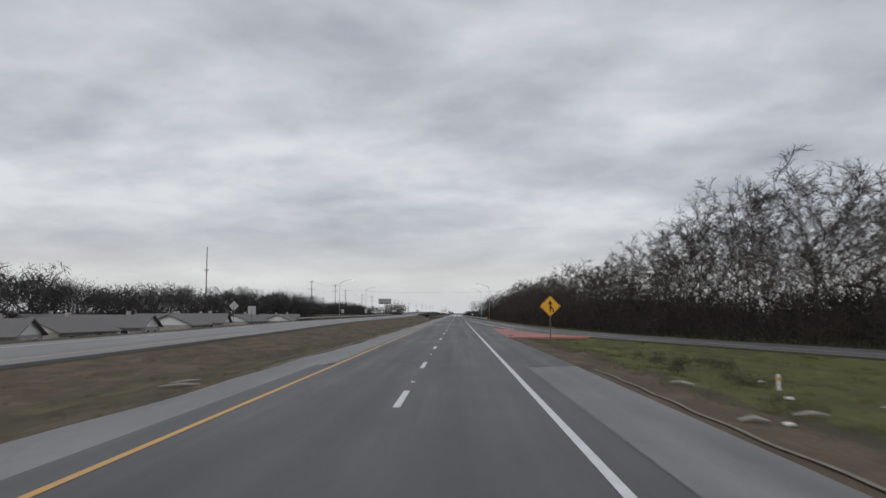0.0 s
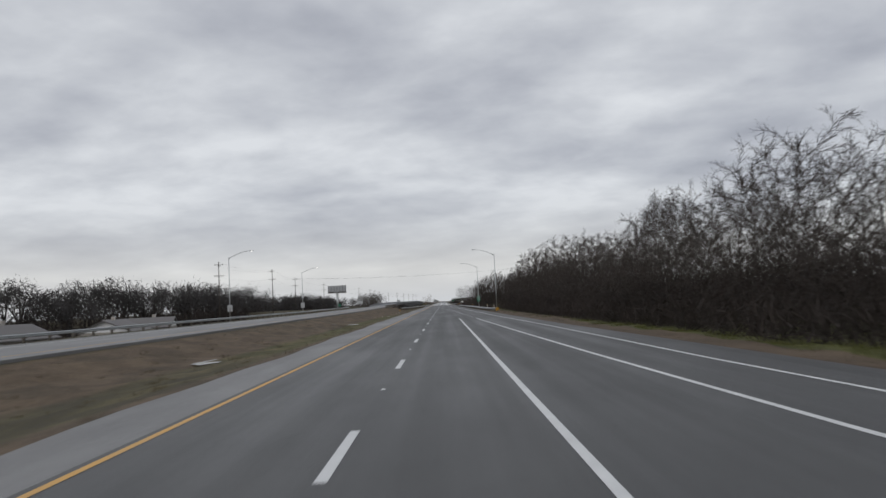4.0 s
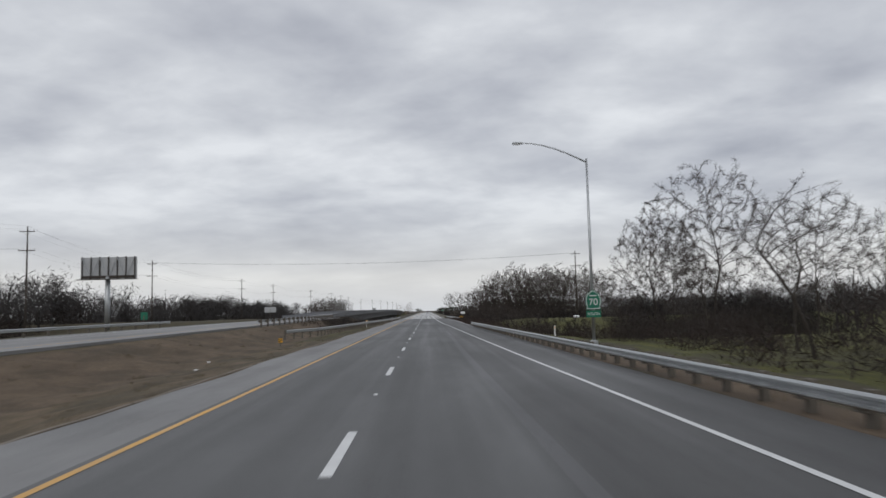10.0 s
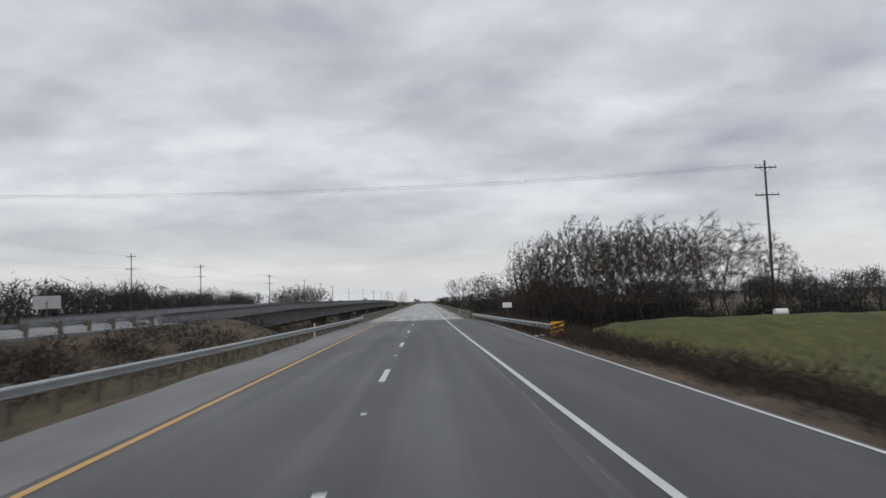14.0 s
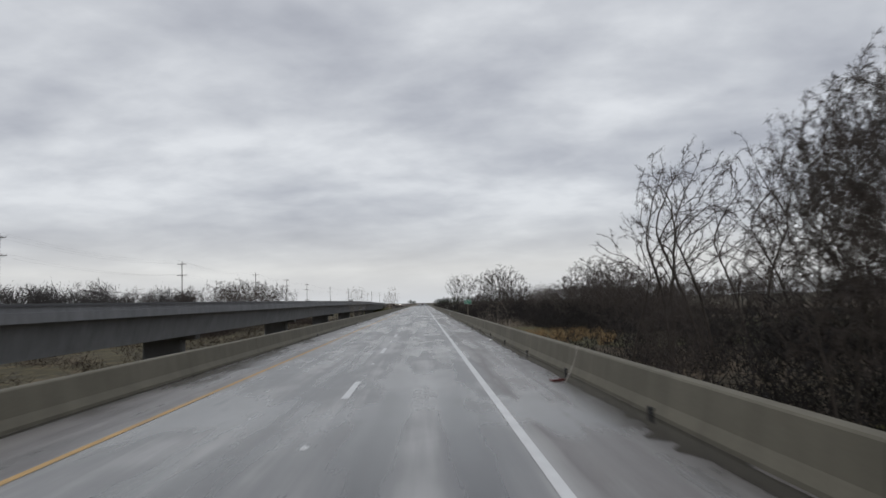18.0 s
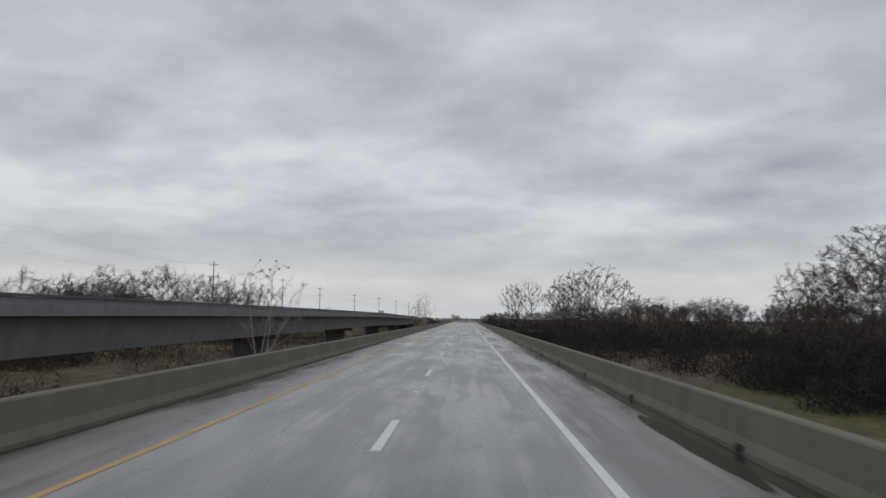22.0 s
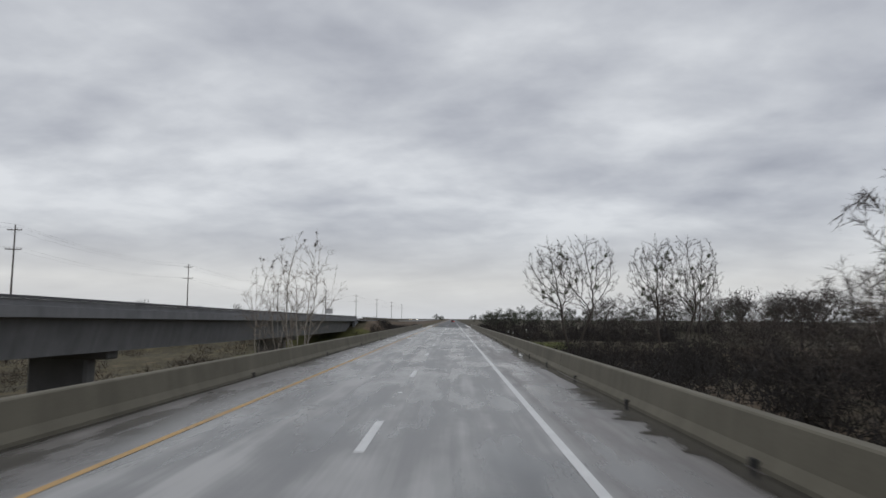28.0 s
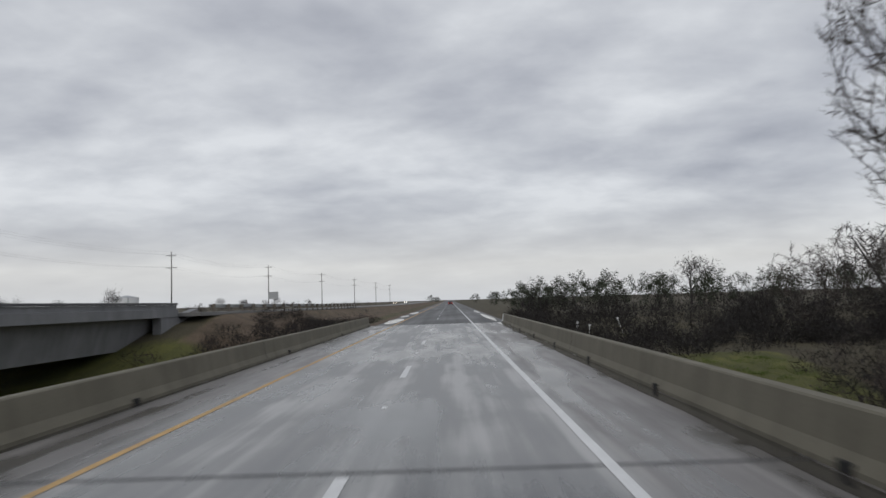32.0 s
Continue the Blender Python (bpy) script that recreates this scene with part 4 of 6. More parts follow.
lamp_post(13.15, 258, -1, "galvanised highway lamp with a curved arm behind the guardrail", False)
lampb = lamp_post(12.1, 312.8, -1, "galvanised highway lamp that carries a green route shield", False)
lamp_post(-40.0, 243, 1, "galvanised highway lamp, lit, beyond the opposite carriageway", True)
lampd = lamp_post(-40.0, 313, 1, "galvanised highway lamp, lit, with a plain plate on its pole", True)


def shield_sign():
    s = sign_thing("route_shield", 12.1, 312.6, 0, "green and white state route shield with 70 on a lamp pole")
    zc = 2.62
    out = [(x * 1.28, z * 1.28) for x, z in [(0.0, 0.52), (0.16, 0.42), (0.30, 0.30), (0.38, 0.10), (0.40, -0.12), (0.34, -0.36), (0.38, -0.48), (-0.38, -0.48), (-0.34, -0.36), (-0.40, -0.12), (-0.38, 0.10), (-0.30, 0.30), (-0.16, 0.42)]]
    part("panel", plate_bm(shift(out, 0, zc), 0.008), SIGN_GREEN, s)
    part("border", plate_bm(shift([(x * 0.93, z * 0.93) for x, z in out], 0, zc), 0.003, -0.0035), SIGN_WHITE, s)
    part("face", plate_bm(shift([(x * 0.86, z * 0.86) for x, z in out], 0, zc), 0.003, -0.007), SIGN_GREEN, s)
    part("word_bar", plate_bm(shift(rounded(0.46, 0.058, 0.01, 1), 0, zc + 0.27), 0.002, -0.0095), SIGN_WHITE, s)
    lettering("70", 0.60, SIGN_WHITE, s, 0, zc - 0.15)
    part("lower_plate", plate_bm(shift(rounded(0.94, 0.44, 0.05), 0, zc - 0.90), 0.006), SIGN_GREEN, s)
    lettering("SOUTH", 0.24, SIGN_WHITE, s, 0, zc - 0.90)


shield_sign()


def county_sign():
    x, y = 8.4, 582.8
    s = sign_thing("county_line_sign", x, y, gz(x, y) - 0.2, "green county line sign with white words on a tall post")
    zc = 2.12 - s.matrix_world.translation.z
    part("post", box_bm(0, 0.08, (zc + 0.2) / 2, 0.14, 0.11, zc + 0.2, 0.008), POSTWOOD, s)
    part("panel", plate_bm(shift(rounded(1.04, 0.64, 0.05), 0, zc), 0.01), SIGN_WHITE, s)
    part("face", plate_bm(shift(rounded(0.99, 0.59, 0.045), 0, zc), 0.004, -0.005), SIGN_GREEN, s)
    lettering("Sutter", 0.29, SIGN_WHITE, s, 0, zc + 0.10)
    lettering("COUNTY LINE", 0.13, SIGN_WHITE, s, 0, zc - 0.17)


county_sign()


def object_marker(x, y, z, label, w=0.55, h=0.55):
    s = sign_thing("object_marker", x, y, z, label, category="marker board")
    zc = 0.55
    part("post", box_bm(0, 0.05, 0.30, 0.08, 0.06, 0.9, 0.005), POSTWOOD, s)
    part("board", plate_bm(rounded(w, h, 0.03, 2) and shift(rounded(w, h, 0.03, 2), 0, zc), 0.01), SIGN_YELLOW, s)
    for k in (-1, 0, 1):
        c = k * 0.24
        q = [(-w / 2 + 0.02, c - 0.08), (-w / 2 + 0.02, c - 0.20), (w / 2 - 0.02, c + 0.0), (w / 2 - 0.02, c + 0.12)]
        q = [(px, max(-h / 2 + 0.02, min(h / 2 - 0.02, pz))) for px, pz in q]
        if max(p[1] for p in q) - min(p[1] for p in q) > 0.02:
            part("stripe", plate_bm(shift(q, 0, zc), 0.003, -0.004), SIGN_BLACK, s)


object_marker(10.9, 227.6, gz(10.9, 227.6), "yellow and black striped marker on the guardrail end")
object_marker(-12.7, 335.2, gz(-12.7, 335.2), "small yellow and black marker on the median guardrail end", 0.4, 0.4)
object_marker(8.6, 414.2, gz(8.6, 414.2), "yellow and black striped marker on the guardrail end", 0.75, 0.75)


def plain_sign(name, x, y, zc, outline, material, label, facing=1, post=POSTWOOD):
    zb = gz(x, y) - 0.1
    s = sign_thing(name, x, y, zb, label)
    part("post", box_bm(0, 0.05 * facing, (zc - zb) / 2, 0.09, 0.07, zc - zb + 0.2, 0.006), post, s)
    part("panel", plate_bm(shift(outline, 0, zc - zb), 0.012, -0.02 * facing), material, s)
    return s


plain_sign("sign_board", 11.3, 460.5, 1.35, rounded(1.15, 0.62, 0.04), SIGN_WHITE, "small white rectangular sign on a post by the bridge")
plain_sign("road_sign", -36.6, 128.5, 2.6, rounded(1.5, 1.5, 0.08), SIGN_BACK, "grey back of a square sign beside the opposite carriageway", -1)
plain_sign("road_sign", -40.5, 130.2, 3.4, shift(rounded(1.3, 1.3, 0.08), 0, 0, 45), SIGN_BACK, "grey back of a diamond sign beside the opposite carriageway", -1)
plain_sign("road_sign", -37.5, 235.0, 2.7, rounded(0.9, 1.2, 0.08), SIGN_BACK, "grey back of a small sign beside the opposite carriageway", -1)
plain_sign("road_sign", -36.5, 362.0, 2.4, rounded(0.9, 1.0, 0.06), SIGN_GREEN, "small green marker sign beside the opposite carriageway", -1)
plain_sign("road_sign", -40.0, 452.0, 3.4, rounded(3.0, 1.4, 0.08), SIGN_BACK, "grey back of a wide sign beyond the opposite carriageway", -1)
s = sign_thing("sign_plate", -40.0, 312.8, 2.9, "plain grey plate fixed to a lamp pole")
part("panel", plate_bm(rounded(1.1, 1.5, 0.06), 0.012), SIGN_BACK, s)


def delineator(x, y, z, label):
    s = sign_thing("delineator", x, y, z, label, category="delineator")
    part("stake", box_bm(0, 0, 0.55, 0.10, 0.03, 1.1, 0.006), SIGN_WHITE, s)
    part("reflector", box_bm(0, -0.02, 0.95, 0.08, 0.012, 0.10), SIGN_YELLOW, s)


for x, y in ((11.9, 252.0), (10.3, 318.0), (12.6, 285.0), (-6.9, 425.0)):
    delineator(x + 0.25, y, gz(x, y) - 0.05, "white flexible delineator stake beside the guardrail")
s = sign_thing("end_box", -8.9, 386.5, gz(-8.9, 386.5) - 0.05, "cream marker post with yellow top by the median guardrail", category="marker post")
part("stake", box_bm(0, 0, 0.62, 0.32, 0.10, 1.25, 0.02), SIGN_WHITE, s)
part("cap", box_bm(0, -0.06, 1.12, 0.26, 0.02, 0.22, 0.008), SIGN_YELLOW, s)
delineator(11.4, 23.4, gz(11.4, 23.4) - 0.62, "short white roadside stake in the grass")


def billboard():
    x, y = -35.2, 348.5
    zb = gz(x, y) - 0.2
    s = empty("billboard", x, y, zb, "billboard seen from behind with a steel frame on one column", "billboard")
    zc = 8.0 - zb
    part("column", tube_bm([(0, 0, 0), (0, 0, zc - 1.0)], [0.30, 0.28], 14), GALV, s, smooth=True)
    part("panel", box_bm(0, 0.22, zc, 6.4, 0.10, 2.5, 0.01), SIGN_BACK, s, "bluish grey panel back")
    for k in range(7):
        xx = -3.0 + k
        part("upright", box_bm(xx, 0.06, zc, 0.09, 0.12, 2.6), POLEWOOD, s)
    for k in range(6):
        xx = -2.5 + k
        sgn = 1 if k % 2 else -1
        part("brace", tube_bm([(xx - 0.5, -0.02, zc - 1.15 * sgn), (xx + 0.5, -0.02, zc + 1.15 * sgn)], 0.045, 6), GALV, s)
    part("catwalk", box_bm(0, -0.35, zc - 1.35, 6.8, 0.7, 0.07, 0.01), POLEWOOD, s)
    part("torsion_beam", box_bm(0, -0.05, zc - 1.05, 6.0, 0.3, 0.3, 0.02), POLEWOOD, s)


billboard()

# ---------------------------------------------------------------- utility poles and wires


def utility_pole(x, y, top, label, arms=True):
    zb = gz(x, y) - 0.3
    root = empty("utility_pole", x, y, zb, label, "utility pole", "utility poles")
    h = top - zb
    part("pole", tube_bm([(0, 0, 0), (0.03, 0, h * 0.5), (0, 0, h)], [0.20, 0.16, 0.11], 8), POLEWOOD, root, smooth=True)
    for k, (dz, w) in enumerate(((0.9, 2.6), (4.2, 2.9)) if arms else ((6.5, 1.4),)):
        part("crossarm", box_bm(0, -0.14, h - dz, w, 0.10, 0.13, 0.01), POLEWOOD, root)
        for q in (-0.46, -0.2, 0.2, 0.46):
            part("insulator", tube_bm([(q * w, -0.14, h - dz + 0.06), (q * w, -0.14, h - dz + 0.30)], [0.05, 0.03], 6), CERAMIC, root)
        for q in (-1, 1):
            part("brace", tube_bm([(q * w * 0.3, -0.12, h - dz - 0.04), (0, -0.12, h - dz - 0.75)], 0.025, 5), GALV, root)
    return root


POLES = [(-65, 314, 17.0), (-67.5, 388.7, 18.4), (-72.8, 456.6, 17.5), (-76, 559, 17.3), (-74, 609, 17.0), (-69, 689, 16.5), (-69.2, 780, 17.0), (-72.9, 866.5, 17.5), (-76, 952, 17.5), (-72.5, 1043, 17.0), (-65.5, 1115, 17.0), (-60.5, 1195, 17.0), (-57, 1285, 17.0), (-54, 1380, 17.0), (-52, 1480, 17.0)]
utility_pole(-69, 193, 20.5, "tall dark wooden pole with one short crossarm", False)
for x, y, t in POLES:
    utility_pole(x, y, t, "dark wooden utility pole with two crossarms and wires")
utility_pole(42.3, 456, 17.6, "dark wooden utility pole on the grassy levee")


s = sign_thing("pipe_box", 41.2, 452.5, gz(41.2, 452.5) - 0.05, "cream painted pipe housing on the levee beside a pole", category="pipe housing")
bm = tube_bm([(-0.7, 0, 0.35), (0.7, 0, 0.35)], 0.42, 12)
part("drum", bm, SIGN_WHITE, s, smooth=False)
part("plinth", box_bm(0, 0, 0.08, 1.5, 0.8, 0.2, 0.02), PIER, s)


def wires(a, b, offs, name, label):
    """Sagging wires from pole to pole, each one a thing."""
    for off, dz in offs:
        for (x0, y0, z0), (x1, y1, z1) in zip(a, b):
            bm = bmesh.new()
            d = Vector((x1 - x0, y1 - y0)).normalized()
            ox, oy = d.y * off, -d.x * off
            pts = []
            for i in range(9):
                t = i / 8
                pts.append((x0 + (x1 - x0) * t + ox, y0 + (y1 - y0) * t + oy, z0 + (z1 - z0) * t - dz - 4 * 1.5 * t * (1 - t)))
            add_tube(bm, pts, 0.010, 3)
            tagged(part(name, bm, WIRE), label, "wire", "power lines")


wires(POLES[:-1], POLES[1:], ((-1.2, 0.6), (0.0, -0.1), (1.2, 0.6), (-1.3, 3.9), (1.3, 3.9)), "power_line", "thin dark power line between utility poles")
wires([(-72.8, 456.6, 17.5)], [(42.3, 456, 17.6)], ((-1.0, 0.6), (0.2, 0.6), (1.1, 0.6)), "power_line", "thin power line that crosses over the highway")

# ---------------------------------------------------------------- trees


class Grower:
    """Collects tapered limbs and flat twigs of one tree."""

    def __init__(self, seed):
        self.r = random.Random(seed)
        self.v, self.f = [], []
        self.tv, self.tf = [], []
        self.tips = []

    def tube(self, thick, p, q, r0, r1, sides):
        vs, fs = (self.v, self.f) if thick else (self.tv, self.tf)
        d = (q - p).normalized()
        a = d.cross(Vector((0.3, 0.2, 1)) if abs(d.z) < 0.9 else Vector((1, 0, 0.2))).normalized()
        b = d.cross(a)
        k = len(vs)
        for c, w in ((p, r0), (q, r1)):
            for j in range(sides):
                an = 2 * math.pi * j / sides
                vs.append(tuple(c + a * (w * math.cos(an)) + b * (w * math.sin(an))))
        for j in range(sides):
            fs.append((k + j, k + (j + 1) % sides, k + sides + (j + 1) % sides, k + sides + j))

    def twig(self, p, d, length, w, sag):
        """A thin kinked twig, two flat spans."""
        r = self.r
        s = d.cross(Vector((r.gauss(0, 1), r.gauss(0, 1), r.gauss(0, 1)))).normalized() * (w / 2)
        q = p + d * (length * 0.5)
        e = q + (d + Vector((r.gauss(0, 0.28), r.gauss(0, 0.28), r.gauss(0, 0.25) - sag))).normalized() * (length * 0.5)
        k = len(self.tv)
        self.tv += [tuple(p - s), tuple(p + s), tuple(q + s * 0.8), tuple(q - s * 0.8), tuple(e)]
        self.tf += [(k, k + 1, k + 2, k + 3), (k + 3, k + 2, k + 4)]

    def spur(self, p, d, length, w):
        """A thin side twig, one sliver."""
        r = self.r
        s = d.cross(Vector((r.gauss(0, 1), r.gauss(0, 1), r.gauss(0, 1)))).normalized() * (w / 2)
        k = len(self.tv)
        self.tv += [tuple(p - s), tuple(p + s), tuple(p + d * length)]
        self.tf.append((k, k + 1, k + 2))

    def spray(self, d, spread):
        r = self.r
        return (d + Vector((r.gauss(0, spread), r.gauss(0, spread), r.gauss(0, spread * 0.8)))).normalized()


def grow(seed, height, base, radius, n_buds, n_twigs, n_spurs, tw, width, stems=1, sag=0.0, lift=0.06, waist=0.5, lean=0.05, gnarl=0.28, twig_r=0.00055, forks=0.0, fine=0.03):
    """A tree whose limbs grow towards buds spread through an uneven crown; base is the crown's foot as a share of the height."""
    g = Grower(seed)
    r = g.r
    rs = np.random.RandomState(seed)
    zb = base * height
    ph = [r.uniform(0, 6.3) for _ in range(4)]
    buds = []
    while len(buds) < n_buds:
        u = rs.normal(size=3)
        u = u / np.linalg.norm(u) * rs.rand() ** 0.27
        az = math.atan2(u[1], u[0])
        t = (u[2] + 1) / 2
        k = (waist + (1 - waist) * min(1, t / 0.45)) * (1 + 0.20 * math.sin(2 * az + ph[0]) + 0.16 * math.sin(3 * az + ph[1] + 3 * t) + 0.12 * math.sin(5 * az + 7 * t + ph[2]))
        top = 1 - 0.13 * (0.5 + 0.5 * math.sin(2 * az + ph[3])) - 0.06 * rs.rand()
        buds.append((u[0] * radius * k, u[1] * radius * k, zb + (height - zb) * t * top))
    buds = np.array(buds)
    step = height * fine
    nodes, parent = [], []
    for st in range(stems):
        p = np.array([r.uniform(-0.25, 0.25) * (stems > 1), r.uniform(-0.25, 0.25) * (stems > 1), -0.3])
        sl = lean + 0.20 * (stems > 1)
        d = np.array([r.gauss(0, sl), r.gauss(0, sl), 1.0])
        last = -1
        while p[2] < zb + (height - zb) * forks:
            nodes.append(p.copy())
            parent.append(last)
            last = len(nodes) - 1
            d = d + np.array([r.gauss(0, 0.07), r.gauss(0, 0.07), 0.02])
            p = p + d / np.linalg.norm(d) * step
    kill = step * 1.3
    many = [0] * len(nodes)
    for q in parent:
        if q >= 0:
            many[q] += 1
    near_i = np.zeros(len(buds), int)
    near_d = np.full(len(buds), 1e9)
    fresh = 0
    for it in range(90):
        N = np.array(nodes[fresh:])
        if not len(N) or not len(buds):
            break
        dist = np.sqrt(((buds[:, None, :] - N[None, :, :]) ** 2).sum(-1))
        k = dist.argmin(1)
        dk = dist[np.arange(len(buds)), k]
        better = dk < near_d
        near_i[better], near_d[better] = k[better] + fresh, dk[better]
        fresh = len(nodes)
        keep = near_d > kill
        buds, near_i, near_d = buds[keep], near_i[keep], near_d[keep]
        for i in np.unique(near_i):
            if many[i] > 3:
                continue
            w = buds[near_i == i] - nodes[i]
            d = (w / np.linalg.norm(w, axis=1)[:, None]).mean(0)
            q = parent[i]
            if q >= 0:
                back = nodes[i] - nodes[q]
                d = d + 0.85 * back / np.linalg.norm(back)
            d = d + rs.normal(0, gnarl, 3) + np.array([0, 0, lift])
            nd = np.linalg.norm(d)
            if nd < 1e-6:
                continue
            nodes.append(nodes[i] + d / nd * step * rs.uniform(0.8, 1.15))
            parent.append(int(i))
            many[i] += 1
            many.append(0)
        if len(nodes) > n_buds * 6:
            break
    n = len(nodes)
    # even out the kinks between one step and the next
    pts = np.array(nodes)
    par = np.array(parent)
    for _ in range(3):
        tot, cnt = np.zeros_like(pts), np.zeros(n)
        has = par >= 0
        np.add.at(tot, par[has], pts[has])
        np.add.at(cnt, par[has], 1)
        inner = has & (cnt > 0)
        mean = tot[inner] / cnt[inner][:, None]
        nxt = pts.copy()
        nxt[inner] = 0.44 * pts[inner] + 0.28 * pts[par[inner]] + 0.28 * mean
        pts = nxt
    nodes = [p for p in pts]
    kids = [0] * n
    acc = [0.0] * n
    rad = [0.0] * n
    r0 = height * twig_r
    for i in range(n - 1, -1, -1):
        rad[i] = r0 if kids[i] == 0 else acc[i] ** 0.5
        q = parent[i]
        if q >= 0:
            kids[q] += 1
            acc[q] += rad[i] ** 2
    for i in range(n):
        q = parent[i]
        if q < 0:
            continue
        P, Q = Vector(nodes[q]), Vector(nodes[i])
        ra, rb = min(rad[q], rad[i] * 1.5), rad[i]
        if q == 0 or parent[q] < 0:
            ra = rad[i] * 1.25
        d0 = (Q - P).normalized()
        if rb > r0 * 2.6 or i < 4:
            g.tube(True, P, Q + (Q - P) * 0.06, ra, rb, 7 if rb > r0 * 7 else 4)
        else:
            s = d0.cross(Vector((r.gauss(0, 1), r.gauss(0, 1), r.gauss(0, 1)))).normalized()
            k = len(g.tv)
            g.tv += [tuple(P - s * ra), tuple(P + s * ra), tuple(Q + s * rb), tuple(Q - s * rb)]
            g.tf.append((k, k + 1, k + 2, k + 3))
        if rb < r0 * 2.3 and Q.z > zb * 0.6:
            if kids[i] == 0:
                g.tips.append(Q)
            for _ in range(n_twigs + (2 if kids[i] == 0 else 0)):
                o = P.lerp(Q, r.random())
                d = g.spray(d0 * 1.1 + Vector((0, 0, 0.08 - sag)), 0.65)
                l = tw * r.uniform(0.3, 1.3)
                g.twig(o, d, l, 0.024 * width, sag)
                for _ in range(n_spurs):
                    g.spur(o + d * (l * r.uniform(0.2, 0.7)), g.spray(d, 0.6), l * r.uniform(0.3, 0.6), 0.020 * width)
    return g


def leaf_cloud(rng, centre, radius, count, size, squash=1.0):
    """Small flat leaves scattered through an uneven clump."""
    vs, fs = [], []
    for _ in range(count):
        d = Vector((rng.gauss(0, 1), rng.gauss(0, 1), rng.gauss(0, 1))).normalized() * (radius * rng.random() ** 0.45)
        d.z *= squash
        p = Vector(centre) + d
        a = Vector((rng.gauss(0, 1), rng.gauss(0, 1), rng.gauss(0, 1))).normalized() * size * rng.uniform(0.6, 1.3)
        b = a.cross(Vector((rng.gauss(0, 1), rng.gauss(0, 1), rng.gauss(0, 1)))).normalized() * size * 0.45
        k = len(vs)
        vs += [tuple(p - a), tuple(p + b), tuple(p + a), tuple(p - b)]
        fs.append((k, k + 1, k + 2, k + 3))
    return vs, fs


def tree_model(g, name, bark, twigs, clumps=0, leaves=None, tufts=0):
    data = {"h": max(max(v[2] for v in g.v), max(v[2] for v in g.tv)), "trunk": mesh_of("trunk", g.v, g.f, bark, True), "crown": mesh_of("crown", g.tv, g.tf, twigs)}
    if clumps:
        ms = []
        hi = max(q.z for q in g.tips)
        tips = [p for p in g.tips if 0.45 * hi < p.z < 0.9 * hi and math.hypot(p.x, p.y) < 3.6]
        for i in range(clumps):
            c = g.r.choice(tips)
            vs, fs = leaf_cloud(g.r, c - Vector((0, 0, 0.3)), g.r.uniform(0.3, 0.65), 260, 0.085, g.r.uniform(0.9, 1.3))
            ms.append(mesh_of("mistletoe", vs, fs, MISTLETOE))
        data["mistletoe"] = ms
    if tufts:
        vs, fs = [], []
        for p in sorted(g.tips, key=lambda p: -p.z)[:tufts]:
            v, f = leaf_cloud(g.r, p, 0.10, 12, 0.07)
            k = len(vs)
            vs += v
            fs += [tuple(i + k for i in q) for q in f]
        data["last_leaves"] = mesh_of("last_leaves", vs, fs, DEAD_LEAF)
    if leaves:
        vs, fs = [], []
        for p in g.tips:
            v, f = leaf_cloud(g.r, p, leaves[0], leaves[1], leaves[2])
            k = len(vs)
            vs += v
            fs += [tuple(i + k for i in q) for q in f]
        data["leaves"] = mesh_of("leaves", vs, fs, EVERGREEN)
    return data


def plant(model, x, y, height, heading, label, group, sx=1.0):
    """Sets a tree of that height on the ground; sx widens its crown."""
    z = gz(x, y) - 0.15
    root = empty("tree", x, y, z, label, "tree", group, heading)
    k = height / model["h"]
    root.scale = (k * sx, k * sx, k)
    pm("trunk", model["trunk"], root)
    pm("crown", model["crown"], root)
    for me in model.get("mistletoe", []):
        pm("mistletoe", me, root, "round green mistletoe clump")
    if "leaves" in model:
        pm("leaves", model["leaves"], root)
    if "last_leaves" in model:
        pm("last_leaves", model["last_leaves"], root, "last withered brown leaves")
    return root


NEAR = [tree_model(grow(10 + i, 14.5, b, rad, 620, 5, 3, 0.85, 0.8, waist=0.5, forks=0.12, gnarl=0.10, sag=0.06, twig_r=0.00042), "oak", BARK, TWIG) for i, (b, rad) in enumerate(((0.26, 4.8), (0.30, 5.4), (0.22, 4.4), (0.32, 5.0)))]
MID = [tree_model(grow(30 + i, 14.5, b, rad, 280, 5, 2, 0.95, 1.2, waist=0.6, forks=0.12, gnarl=0.10, fine=0.036, sag=0.06, twig_r=0.0005), "wood_tree", BARK, TWIG) for i, (b, rad) in enumerate(((0.16, 4.8), (0.22, 5.4), (0.14, 4.4)))]
OAK = tree_model(grow(61, 20.0, 0.14, 10.4, 1500, 7, 3, 0.75, 1.5, waist=0.8, gnarl=0.16, forks=0.03, fine=0.034, sag=0.12), "big_oak", BARK, TWIG)
DROOP = [tree_model(grow(65 + i, 19.0, 0.20, 6.0, 900, 9, 3, 0.65, 1.05, waist=0.8, sag=0.4, forks=0.25, gnarl=0.12, twig_r=0.00045), "drooping_tree", BARK, TWIG) for i in range(2)]
SNAG = [tree_model(grow(75 + i, 20.0, 0.30, 3.2, 200, 6, 3, 0.45, 0.8, waist=0.7, gnarl=0.24, lift=0.22, forks=0.4, twig_r=0.0008), "slim_tree", BARK, TWIG) for i in range(3)]
MIST = [tree_model(grow(70 + i, 23.0, 0.36, 5.4, 900, 7, 3, 0.55, 0.85, waist=0.7, gnarl=0.12, sag=0.08, forks=0.05, fine=0.027, twig_r=0.0007), "mistletoe_tree", BARK, TWIG, clumps=8) for i in range(2)]
